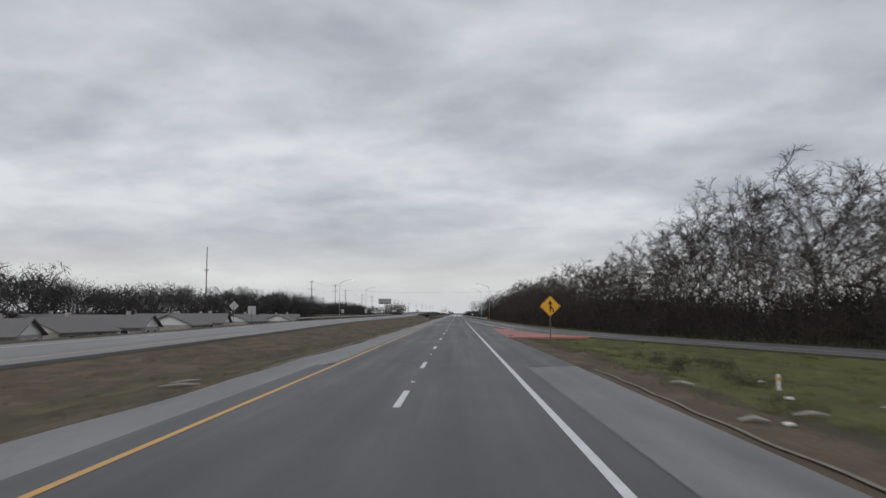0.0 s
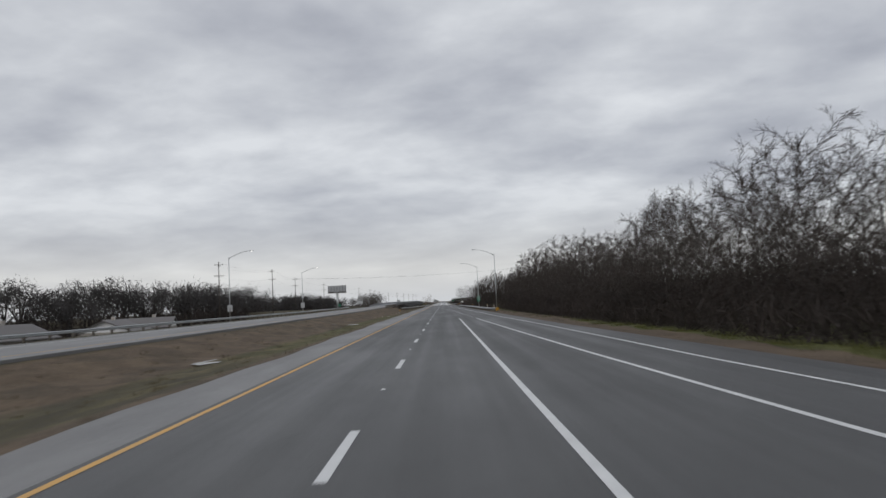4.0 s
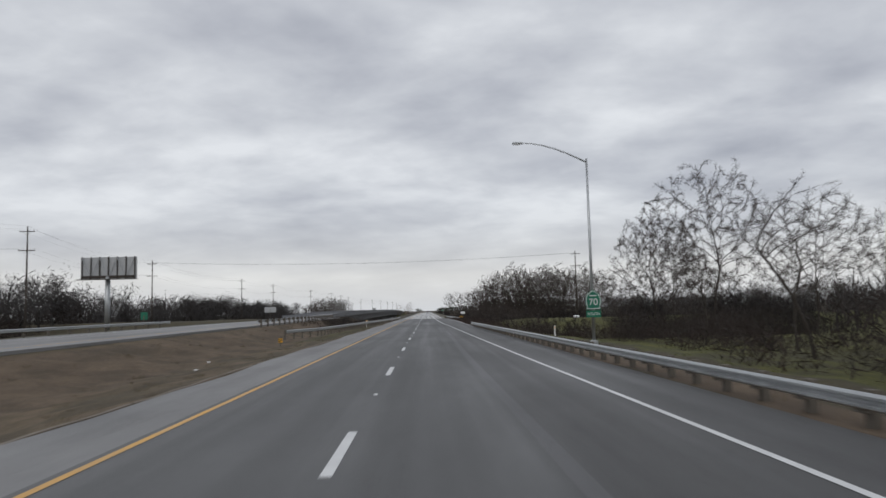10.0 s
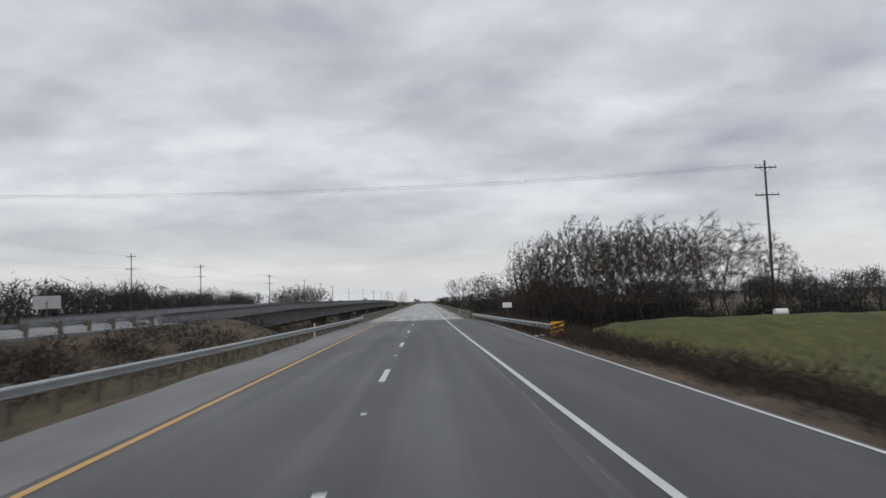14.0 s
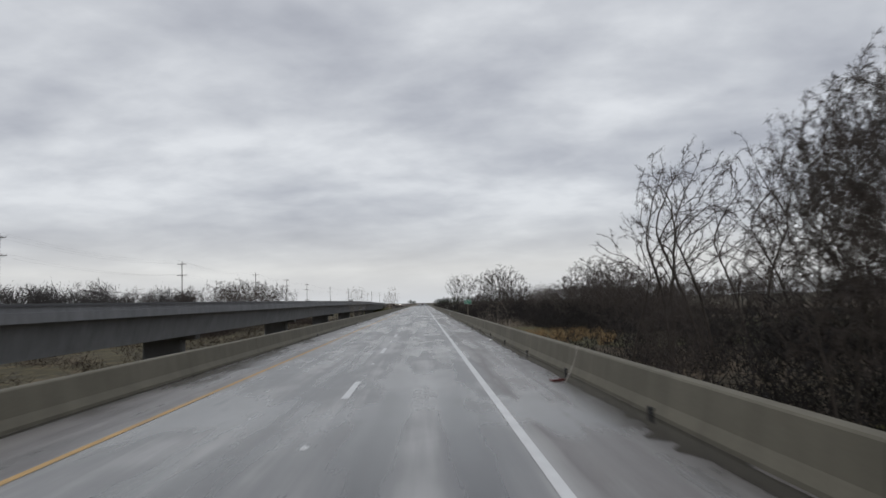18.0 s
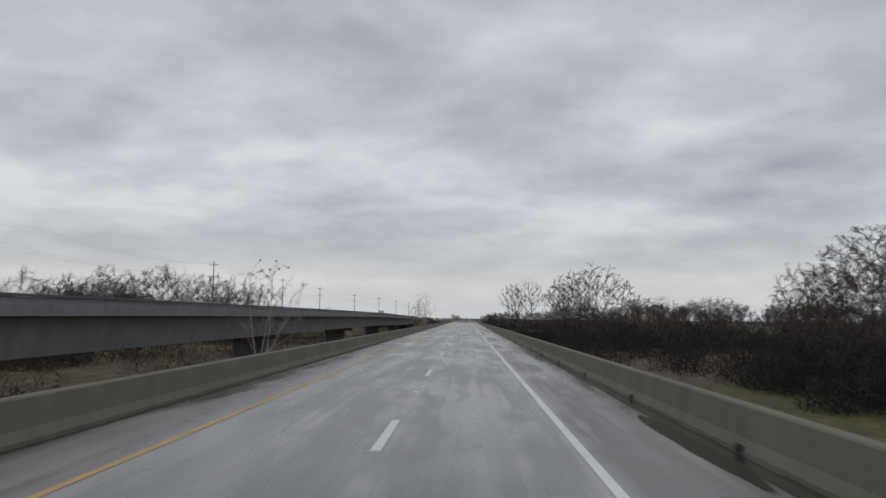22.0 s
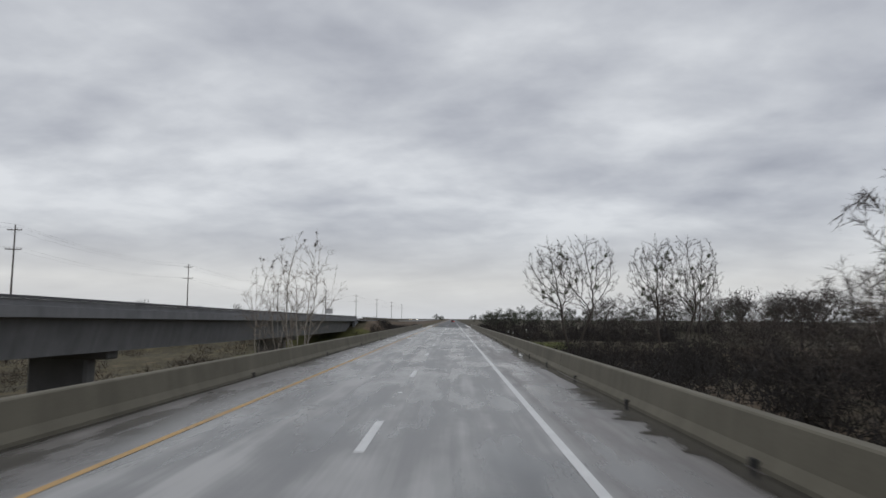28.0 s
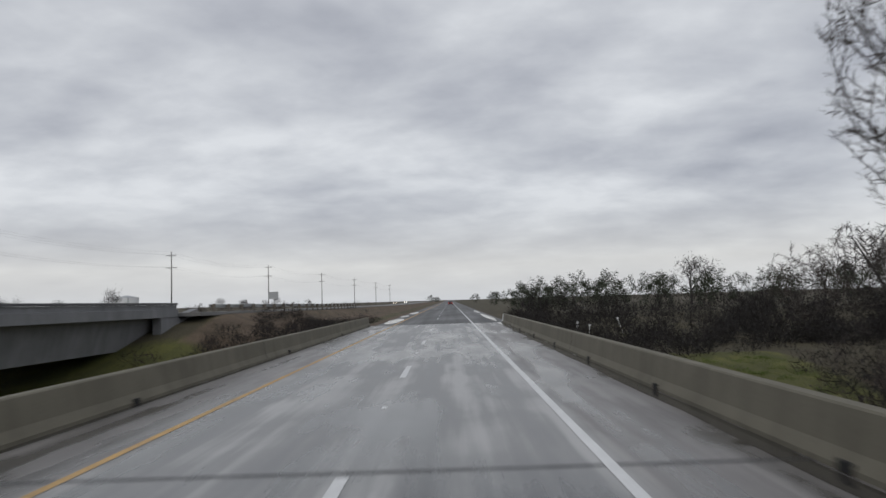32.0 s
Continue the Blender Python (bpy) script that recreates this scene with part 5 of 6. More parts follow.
PALE = [tree_model(grow(80 + i, 12.5, 0.28, 2.9, 330, 3, 1, 0.5, 0.55, lift=0.45, stems=3, gnarl=0.05, waist=0.45, forks=0.15, twig_r=0.0006), "young_sycamore", BARK_PALE, TWIG_PALE, tufts=7) for i in range(2)]
SMALL = [tree_model(grow(90 + i, 7.0, 0.15, 2.6, 150, 3, 2, 0.5, 0.6, stems=2, waist=0.6, fine=0.04, gnarl=0.14), "small_tree", BARK, TWIG) for i in range(2)]
LIVE = [tree_model(grow(100 + i, 10.5, 0.12, 4.4, 90, 1, 0, 0.6, 1.2, waist=0.8, fine=0.05), "live_oak", BARK, TWIG, leaves=(1.05, 46, 0.22)) for i in range(2)]

rng = random.Random(11)
BELT = "leafless dark deciduous tree in the woods beside the highway"
FRONT = [(10, 46), (22, 41), (45, 33), (60, 28), (75, 23.5), (90, 21), (110, 19.5), (132, 17.2), (170, 16.8), (232, 17.2), (300, 18), (335, 22)]


def pick(models):
    return models[rng.randrange(len(models))]


def turn():
    return rng.uniform(0, 360)


# woods along the outer side, three rows deep
TALL = [(30, 1.1), (85, 1.02), (110, 0.86), (150, 0.86), (195, 0.85), (205, 0.85), (214, 0.98), (227, 1.1), (234, 0.75)]
y = 30.0
while y < 236:
    front = interp(y, FRONT)
    for row, (dx, h0, h1) in enumerate(((2.2, 6.5, 9.5), (6.5, 11.5, 15.0), (12.0, 14.0, 17.5))):
        plant(pick(NEAR if row < 2 and y > 55 else MID), front + dx + rng.uniform(-1.3, 1.3), y + rng.uniform(-2, 2) + row * 2.2, rng.uniform(h0, h1) * rng.choice((0.68, 0.85, 1.0, 1.0, 1.15)) * interp(y, TALL), turn(), BELT, "woods on the outer side", rng.uniform(0.95, 1.25))
    y += 7.6
for x, y in ((48, 52), (56, 44), (64, 60), (50, 62), (70, 38), (58, 74), (46, 80), (62, 30), (76, 50), (54, 96), (50, 120), (48, 150)):
    plant(pick(MID), x, y, rng.uniform(16, 19), turn(), BELT, "woods on the outer side")
for x, y, h in ((20, 243, 9), (24, 250, 12.5), (19, 258, 8.5), (27, 262, 14), (20.5, 268, 9), (21, 279, 11), (28.5, 291, 16.5), (33, 299, 13.5), (41, 338, 15.5), (45, 328, 13), (39.5, 363, 11), (29.5, 367, 7)):
    plant(pick(NEAR), x, y, h, turn(), "leafless dark tree behind the guardrail", "trees behind the guardrail", 1.15)
for i, (x, y, h, sx) in enumerate(((29.3, 352, 17.5, 0.82), (35.0, 349, 22.0, 0.80), (33.0, 356, 15.0, 0.9))):
    plant(DROOP[i % 2], x, y, h, 30 + 100 * i, "round-headed bare tree with a dark forked trunk", "trees behind the guardrail", sx)
for x, y, h in ((22.0, 305, 10.5), (26, 314, 9.5), (23, 322, 8)):
    plant(pick(SNAG), x, y, h, turn(), "slim dark bare tree behind the guardrail", "trees behind the guardrail", 1.5)
for x, y, h in ((52, 330, 13), (58, 345, 12), (40, 310, 13), (48, 300, 13), (36, 280, 14), (44, 268, 14), (36, 250, 14), (60, 320, 14), (70, 350, 12), (50, 365, 11), (64, 372, 10)):
    plant(pick(MID), x, y, h, turn(), "leafless dark tree behind the guardrail", "trees behind the guardrail", 1.1)
for x, y, h in ((15.5, 352, 4.2), (14.2, 362, 3.6), (17, 371, 4.5), (13.0, 381, 3.2), (18, 388, 3.6), (14.5, 397, 3.0), (19, 378, 4.0), (10.6, 377, 3.4), (11.2, 373.5, 4.4), (11.0, 370.5, 3.9), (11.8, 367.5, 4.6), (13.2, 369, 5.0), (12.6, 365, 4.2), (14.8, 374, 5.0), (16.2, 368, 5.4), (12.4, 385, 3.6), (17.5, 372, 4.8)):
    plant(pick(SMALL), x, y, h, turn(), "small bare shrubby tree on the embankment", "embankment shrubs")
# beyond the levee
for x, y, h in ((36, 512, 25), (42, 505, 24), (49, 512, 25), (56, 506, 24), (63, 514, 22), (33, 519, 26), (46, 524, 25)):
    plant(pick(NEAR) if h < 25 else OAK, x, y, h, turn(), "bare spreading tree below the bridge", "river bottom trees", 1.3 if h < 25 else 0.66)
for x, y, h in ((36, 528, 22), (41, 533, 23), (47, 530, 24), (53, 534, 24), (59, 529, 23), (66, 532, 21), (70, 508, 17), (78, 515, 13), (88, 508, 11), (98, 514, 12), (110, 506, 11), (122, 514, 12), (134, 507, 11.5), (146, 512, 13), (158, 506, 13)):
    plant(pick(MID), x, y, h, turn(), "bare spreading tree below the bridge", "river bottom trees", 1.0)
for x, y, h in ((20.5, 514, 17), (23, 517, 19.5), (25, 514, 19), (27.5, 521, 22.5)):
    plant(pick(DROOP), x, y, h, turn(), "tall bare tree with drooping dark twigs", "river bottom trees", 0.62)
for x, y, h in ((21.5, 549, 17), (24.5, 546, 22.5), (26.5, 552, 23), (28.5, 548, 24), (31.0, 552, 24), (34, 549, 24), (37, 546, 23), (30, 542, 21)):
    plant(pick(SNAG), x, y, h, turn(), "slim bare tree with few crooked limbs", "river bottom trees", 1.0)
for x, y, h in ((24, 560, 12.5), (29, 566, 12), (36, 572, 12), (20, 533, 9), (16.5, 522, 9), (41, 590, 10), (46, 575, 12)):
    plant(pick(NEAR), x, y, h, turn(), "bare crooked tree close beside the bridge", "river bottom trees", 1.0)
for i, (x, y, h) in enumerate(((46, 670, 19.5), (54, 678, 21), (62.5, 686, 20), (66, 722, 19.5), (39.5, 662, 14))):
    plant(DROOP[i % 2], x, y, h, 80 + 70 * i, "round-crowned bare tree at the edge of a clearing", "river bottom trees", 1.0)
for x, y, h in ((44, 655, 13), (52, 662, 15), (48, 650, 13), (58, 652, 13)):
    plant(pick(NEAR), x, y, h, turn(), "bare tree at the edge of a clearing", "river bottom trees", 1.1)
for x, y, h in ((62, 668, 14), (72, 690, 16), (80, 716, 17), (70, 640, 14), (58, 622, 12), (52, 646, 11), (90, 660, 15), (100, 700, 15), (46, 612, 10), (58, 706, 15), (66, 724, 15), (48, 716, 12), (110, 730, 15), (130, 700, 15), (120, 660, 15), (40, 722, 10), (84, 640, 14), (100, 620, 14)):
    plant(pick(MID), x, y, h, turn(), "bare tree at the edge of a clearing", "river bottom trees")
plant(OAK, 36, 787, 24.5, 40, "large spreading bare oak beside the bridge", "river bottom trees", 0.9)
for x, y, h in ((25, 758, 12), (44, 765, 14), (53, 776, 14), (29, 796, 12), (60, 756, 13), (39, 800, 12), (47, 750, 11), (34, 756, 10.5), (66, 770, 14), (22, 790, 10), (46, 795, 12)):
    plant(pick(NEAR), x, y, h, turn(), "bare tree in the river bottom thicket", "river bottom trees", 1.2)
for x, y, h in ((72, 775, 13), (90, 790, 14), (110, 770, 14), (130, 800, 14), (80, 745, 13), (100, 815, 13), (66, 812, 12), (150, 780, 15), (78, 760, 13), (96, 752, 13), (112, 790, 14), (86, 830, 13), (104, 845, 13), (122, 830, 14), (140, 850, 14), (72, 840, 12)):
    plant(pick(MID), x, y, h, turn(), "bare tree in the river bottom thicket", "river bottom trees", 1.2)
for i, (x, y, h, sway) in enumerate(((24.9, 886, 25.0, -13), (25.9, 887.5, 25.5, 6), (41.5, 884, 25, -4), (46.5, 888, 25.5, 5), (53, 896, 21, 0))):
    ob = plant(MIST[i % 2], x, y, h, 0, "tall bare tree dotted with mistletoe clumps", "mistletoe trees", 1.0)
    ob.rotation_euler = (0, radians(sway), 0)
for x, y, h in ((63, 850, 17), (67, 856, 18), (72, 852, 17), (84, 862, 15), (92, 858, 15)):
    plant(pick(PALE), x, y, h, turn(), "slender pale bare tree rising from the thicket", "thicket trees", 1.1)
for x, y, h in ((56, 885, 13), (66, 900, 13), (78, 880, 13), (22, 846, 9), (18, 866, 9), (30, 858, 10), (52, 870, 11), (70, 888, 12), (88, 892, 13), (14.5, 880, 7)):
    plant(pick(SMALL), x, y, h, turn(), "slender bare tree in the thicket", "thicket trees")
for x, y, h in ((40, 935, 11), (48, 940, 13), (55, 938, 14), (62, 944, 14), (70, 940, 14), (80, 946, 14), (90, 942, 14)):
    plant(pick(MID), x, y, h, turn(), "bare dark tree beyond the green bank", "thicket trees", 1.2)
for x, y, h in ((13.5, 972, 7), (16.5, 980, 8.5), (20, 975, 8.5), (24, 984, 9.5), (28, 978, 9), (32, 990, 10), (37, 982, 9), (42, 990, 9.5), (47, 984, 9), (53, 992, 10), (59, 986, 9.5), (66, 992, 10), (74, 988, 10), (82, 994, 10), (91, 990, 10), (101, 996, 10.5), (112, 992, 10.5), (124, 998, 11), (137, 994, 11), (150, 1000, 11), (19, 1030, 8), (27, 1045, 9), (20, 1150, 8), (28, 1250, 9), (20, 1350, 9)):
    plant(pick(LIVE), x, y, 0.80 * h, turn(), "dense dark evergreen tree beyond the bridge", "evergreen trees", 1.05)
for x, y, h in ((14.5, 600, 7.5), (13.2, 606, 6.5), (12.0, 566, 5.5)):
    plant(pick(PALE), x, y, h, turn(), "pale bare shrub at the edge of a clearing", "pale shrubs", 1.3)
# between the bridges
for x, y, h in ((-13.0, 640, 11.8), (-12.2, 816, 17), (-13.6, 809.5, 14), (-16.0, 821, 12)):
    plant(pick(PALE), x, y, h, turn(), "slender pale-barked bare tree between the bridges", "saplings between the bridges", 0.9)
# behind the other bridge
for x, y, h in ((-58, 705, 16), (-64, 716, 17.5), (-60, 730, 18), (-67, 742, 19), (-61, 757, 18.5), (-66, 768, 19.5), (-60, 780, 19), (-68, 792, 20), (-62, 803, 18), (-57, 690, 15), (-70, 700, 17), (-72, 728, 18), (-74, 755, 19), (-76, 782, 19), (-62, 672, 14), (-70, 660, 15), (-76, 820, 17), (-88, 856, 15)):
    plant(pick(MID), x, y, h, turn(), "bare round-headed tree behind the other bridge", "trees behind the other bridge", 1.0)
for k in range(4):
    plant(LIVE[k % 2], -14 + rng.uniform(-3, 3), 1500 + k * 60, rng.uniform(6, 8), turn(), "dark evergreen tree far down the median", "far median trees")


def add_fleck(r, vs, fs, p, size):
    """A short thick stem inside a thicket."""
    d = Vector((r.gauss(0, 0.6), r.gauss(0, 0.6), r.gauss(0.7, 0.6))).normalized() * size * r.uniform(0.6, 1.5)
    b = d.cross(Vector((r.gauss(0, 1), r.gauss(0, 1), r.gauss(0, 1)))).normalized() * (size * 0.08)
    k = len(vs)
    vs += [p - d, p + b, p + d, p - b]
    fs.append((k, k + 1, k + 2, k + 3))


def head_template(seed, count, height, radius, length, width):
    """A far tree: forked trunk below a dense round head of fine twigs."""
    r = random.Random(seed)
    vs, fs = [], []
    lobes = [(Vector((r.gauss(0, 0.36) * radius, r.gauss(0, 0.36) * radius, height * r.uniform(0.38, 0.82))), radius * r.uniform(0.38, 0.62)) for _ in range(8)]
    for c, w in lobes[:5]:
        for a, b, w0, w1 in ((Vector((0, 0, -0.2)), Vector((0, 0, height * 0.25)), 0.22, 0.18), (Vector((0, 0, height * 0.25)), c, 0.16, 0.05)):
            s = (b - a).cross(Vector((r.gauss(0, 1), r.gauss(0, 1), 0.1))).normalized()
            k = len(vs)
            vs += [a - s * w0, a + s * w0, b + s * w1, b - s * w1]
            fs.append((k, k + 1, k + 2, k + 3))
    for i in range(count):
        c, w = lobes[i % 8]
        u = Vector((r.gauss(0, 1), r.gauss(0, 1), r.gauss(0, 1))).normalized()
        p = c + u * (w * r.random() ** 0.7)
        d = (u + Vector((r.gauss(0, 0.6), r.gauss(0, 0.6), r.gauss(0.15, 0.5)))).normalized()
        l = length * r.uniform(0.4, 1.1)
        s = d.cross(Vector((r.gauss(0, 1), r.gauss(0, 1), 0.3))).normalized() * (width / 2)
        k = len(vs)
        m = p + d * (l * 0.5)
        vs += [p - s, p + s, m + s * 0.7, m - s * 0.7, m + (d + Vector((r.gauss(0, 0.5), r.gauss(0, 0.5), r.gauss(0, 0.4)))).normalized() * (l * 0.5)]
        fs += [(k, k + 1, k + 2, k + 3), (k + 3, k + 2, k + 4)]
    for i in range(260):
        c, w = lobes[i % 8]
        add_fleck(r, vs, fs, c + Vector((r.gauss(0, 1), r.gauss(0, 1), r.gauss(0, 1))).normalized() * (w * 0.8 * r.random() ** 0.5), 0.75)
    return np.array([tuple(v) for v in vs]), fs


HEADS = [head_template(300 + i, 520, 11.0, 4.8, 0.62, 0.085) for i in range(6)]


def wood(name, spots, label):
    """A far belt of many trees joined in one piece of stuff."""
    V, F, base = [], [], 0
    for x, y, h, sx in spots:
        tv, tf = pick(HEADS)
        a, k = rng.uniform(0, 6.28), h / 11.0
        c, s = math.cos(a) * k * sx, math.sin(a) * k * sx
        rot = np.array([[c, -s, 0], [s, c, 0], [0, 0, k]])
        V.append(tv @ rot.T + np.array([x, y, gz(x, y) - 0.15]))
        F += [tuple(i + base for i in q) for q in tf]
        base += len(tv)
    ob = new(name, mesh_of(name, np.concatenate(V).tolist(), F, TWIG_FAR))
    return tagged(ob, label, "woods", kind="stuff")


spots = []
y = 40.0
while y < 690:
    spots.append((-98 + 8 * math.sin(y * 0.021) + rng.uniform(-7, 7), y, rng.uniform(13.0, 18.0) * (1.12 if 460 < y < 620 else 1.0), 1.15))
    if rng.random() < 0.6:
        spots.append((-112 + 8 * math.sin(y * 0.021) + rng.uniform(-5, 5), y, rng.uniform(13.0, 18.5), 1.2))
    y += rng.uniform(5.5, 9.0)
for k in range(34):
    spots.append((rng.uniform(-150, -118), 90 + k * 18 + rng.uniform(-9, 9), rng.uniform(13, 18), 1.1))
for k in range(30):
    spots.append((rng.uniform(-135, -98), 650 + k * 7 + rng.uniform(-3, 3), rng.uniform(15.0, 19.5), 1.1))
for k in range(26):
    spots.append((rng.uniform(-260, -90), 1010 + k * 24 + rng.uniform(-9, 9), rng.uniform(5, 9), 1.1))
for k in range(40):
    spots.append((rng.uniform(60, 300), rng.uniform(860, 1150), rng.uniform(12, 16), 1.2))
for k in range(44):
    spots.append((76 + k * 6 + rng.uniform(-3, 3), 520 + rng.uniform(-9, 9), rng.uniform(9.5, 14), 1.2))
for k in range(24):
    spots.append((rng.uniform(58, 140), rng.uniform(395, 440), rng.uniform(9, 12), 1.2))
for k in range(26):
    spots.append((rng.uniform(105, 200), rng.uniform(560, 850), rng.uniform(14, 17), 1.2))
wood("distant_woods", spots, "far belts of grey brown leafless trees")

# ---------------------------------------------------------------- brush, reeds and grass


def clump_template(seed, count, height, radius, width, lean=0.5, side=2):
    """Stems that fan out from one root, each two flat spans, with side twigs."""
    r = random.Random(seed)
    vs, fs = [], []
    for _ in range(count):
        a, rr = r.uniform(0, 2 * math.pi), radius * math.sqrt(r.random())
        p = Vector((math.cos(a) * rr, math.sin(a) * rr, -0.1))
        d = Vector((math.cos(a) * lean * r.random() + r.gauss(0, 0.25), math.sin(a) * lean * r.random() + r.gauss(0, 0.25), 1)).normalized()
        l = height * r.uniform(0.45, 1.0)
        s = d.cross(Vector((r.gauss(0, 1), r.gauss(0, 1), 0.2))).normalized() * (width / 2)
        k = len(vs)
        if side:
            q = p + d * (l * 0.55)
            e = q + (d + Vector((r.gauss(0, 0.3), r.gauss(0, 0.3), r.gauss(-0.05, 0.2)))).normalized() * (l * 0.45)
            vs += [p - s, p + s, q + s * 0.8, q - s * 0.8, e]
            fs += [(k, k + 1, k + 2, k + 3), (k + 3, k + 2, k + 4)]
        else:
            vs += [p - s, p + s, p + d * l]
            fs.append((k, k + 1, k + 2))
        for _ in range(side):
            o = p + d * (l * r.uniform(0.15, 0.8))
            dd = (d + Vector((r.gauss(0, 0.7), r.gauss(0, 0.7), r.gauss(0, 0.35)))).normalized()
            s2 = dd.cross(Vector((r.gauss(0, 1), r.gauss(0, 1), 0.2))).normalized() * (width * 0.4)
            k = len(vs)
            vs += [o - s2, o + s2, o + dd * (l * r.uniform(0.3, 0.6))]
            fs.append((k, k + 1, k + 2))
    return np.array([tuple(v) for v in vs]), fs


def mound_template(seed, count, height, radius, length, width, heart=0):
    """A tangled mound: short twigs all through an uneven dome, a few longer canes on top."""
    r = random.Random(seed)
    vs, fs = [], []
    ph = [r.uniform(0, 6.3) for _ in range(3)]
    for i in range(count):
        a = r.uniform(0, 2 * math.pi)
        q = math.sqrt(r.random())
        env = height * (1 - 0.62 * q * q) * (1 + 0.16 * math.sin(3 * a + ph[0]) + 0.12 * math.sin(5 * a + ph[1]))
        z = env * r.random() ** 0.95
        p = Vector((math.cos(a) * q * radius, math.sin(a) * q * radius, z - 0.1))
        d = Vector((math.cos(a) * q * 0.6 + r.gauss(0, 0.55), math.sin(a) * q * 0.6 + r.gauss(0, 0.55), 0.65 + r.gauss(0, 0.4))).normalized()
        l = length * r.uniform(0.5, 1.2) * (1.5 if i % 9 == 0 else 1)
        s = d.cross(Vector((r.gauss(0, 1), r.gauss(0, 1), 0.3))).normalized() * (width / 2)
        k = len(vs)
        m = p + d * (l * 0.55)
        e = m + (d + Vector((r.gauss(0, 0.4), r.gauss(0, 0.4), r.gauss(0, 0.3)))).normalized() * (l * 0.45)
        vs += [p - s, p + s, m + s * 0.7, m - s * 0.7, e]
        fs += [(k, k + 1, k + 2, k + 3), (k + 3, k + 2, k + 4)]
    for i in range(heart):
        a, q = r.uniform(0, 2 * math.pi), 0.8 * math.sqrt(r.random())
        z = height * (1 - 0.62 * q * q) * 0.8 * r.random()
        add_fleck(r, vs, fs, Vector((math.cos(a) * q * radius, math.sin(a) * q * radius, z)), min(radius * 0.26, 0.5))
    return np.array([tuple(v) for v in vs]), fs


def scatter(name, templates, spots, material, label, category):
    """Many clumps joined in one piece of stuff."""
    r = random.Random(len(spots))
    V, F, base = [], [], 0
    xs = np.array([s[0] for s in spots], float)
    ys = np.array([s[1] for s in spots], float)
    zs = ground_z(xs, ys)
    for (x, y, sc), z in zip(spots, zs):
        tv, tf = templates[r.randrange(len(templates))]
        a = r.uniform(0, 2 * math.pi)
        c, s = math.cos(a), math.sin(a)
        m = np.array([[c, -s, 0], [s, c, 0], [0, 0, 1]]) * sc
        V.append(tv @ m.T + np.array([x, y, z]))
        F += [tuple(i + base for i in q) for q in tf]
        base += len(tv)
    ob = new(name, mesh_of(name, np.concatenate(V).tolist(), F, material))
    return tagged(ob, label, category, kind="stuff")


rb = random.Random(3)
BUSH = [mound_template(200 + i, 190, 3.0, 1.8, 0.62, 0.022, 50) for i in range(4)]
TALLB = [mound_template(220 + i, 520, 6.4, 3.3, 0.75, 0.026, 150) for i in range(4)]
LOWB = [mound_template(210 + i, 96, 1.35, 1.3, 0.46, 0.02, 26) for i in range(4)]
spots = []
tall = []
y = 28.0
while y < 330:
    front = interp(y, FRONT)
    if y < 288 or rb.random() < 0.3:
        spots.append((front + 0.8 + rb.uniform(-0.8, 0.8), y + rb.uniform(-1, 1), rb.uniform(0.9, 1.3)))
    y += 2.0
y = 28.0
while y < 290:
    front = interp(y, FRONT)
    for dx, sc in ((3.0, 0.80), (6.2, 0.95), (10.5, 1.05)):
        tall.append((front + dx + rb.uniform(-0.9, 0.9), y + rb.uniform(-1.2, 1.2), sc * rb.uniform(0.8, 1.15)))
    y += 3.4
tall += [(rb.uniform(19.5, 34), rb.uniform(276, 302), rb.uniform(0.7, 1.0)) for _ in range(30)]
for k in range(46):
    y = rb.uniform(326, 362)
    tall.append((14.5 + (y - 323) * 0.41 + rb.random() * 15, y, rb.uniform(0.42, 0.72)))
tall += [(rb.uniform(26, 42), rb.uniform(340, 368), rb.uniform(0.4, 0.7)) for _ in range(16)]
for k in range(50):
    tall.append((rb.uniform(40, 90), rb.uniform(20, 80), rb.uniform(0.6, 0.9)))
spots += [(rb.uniform(12.5, 22), rb.uniform(342, 378), rb.uniform(0.5, 1.2)) for _ in range(40)]
spots += [(x + rb.uniform(-0.7, 0.7), y + rb.uniform(-0.8, 0.8), rb.uniform(0.14, 0.24)) for x, y in ((11.1, 35.9), (13.7, 36.8), (11.9, 25.7), (10.4, 30.1), (13.3, 31.6), (9.6, 17.9), (12.6, 34.5), (11.4, 27.2)) for _ in range(4)]
scatter("tall_undergrowth", TALLB, tall, BRUSH, "tall dark brown saplings and brush between bare trees", "undergrowth")
scatter("undergrowth", BUSH, spots, BRUSH, "dense dark brown undergrowth below bare trees", "undergrowth")
spots = []
for k in range(330):
    y = rb.uniform(486, 905)
    x = 11.5 + rb.random() ** 1.5 * 60
    if 628 < y < 700 and 9 < x < 46:
        continue
    if 590 < y < 630 and x < 30:
        continue
    spots.append((x, y, rb.uniform(0.8, 1.35) + 0.5 * min(1, (x - 11) / 25)))
for k in range(150):
    spots.append((rb.uniform(20, 130), rb.uniform(734, 800), rb.uniform(0.9, 1.5)))
for k in range(150):
    spots.append((14 + rb.random() ** 1.3 * 130, rb.uniform(800, 935), rb.uniform(0.8, 1.5)))
for k in range(60):
    spots.append((rb.uniform(45, 120), rb.uniform(600, 735), rb.uniform(1.4, 2.2)))
for k in range(110):
    spots.append((rb.uniform(13, 130), rb.uniform(930, 990), rb.uniform(0.9, 1.6)))
for k in range(150):
    spots.append((rb.uniform(19, 90), rb.uniform(480, 530), rb.uniform(0.9, 1.6)))
for k in range(70):
    spots.append((rb.uniform(90, 190), rb.uniform(490, 520), rb.uniform(1.2, 1.9)))
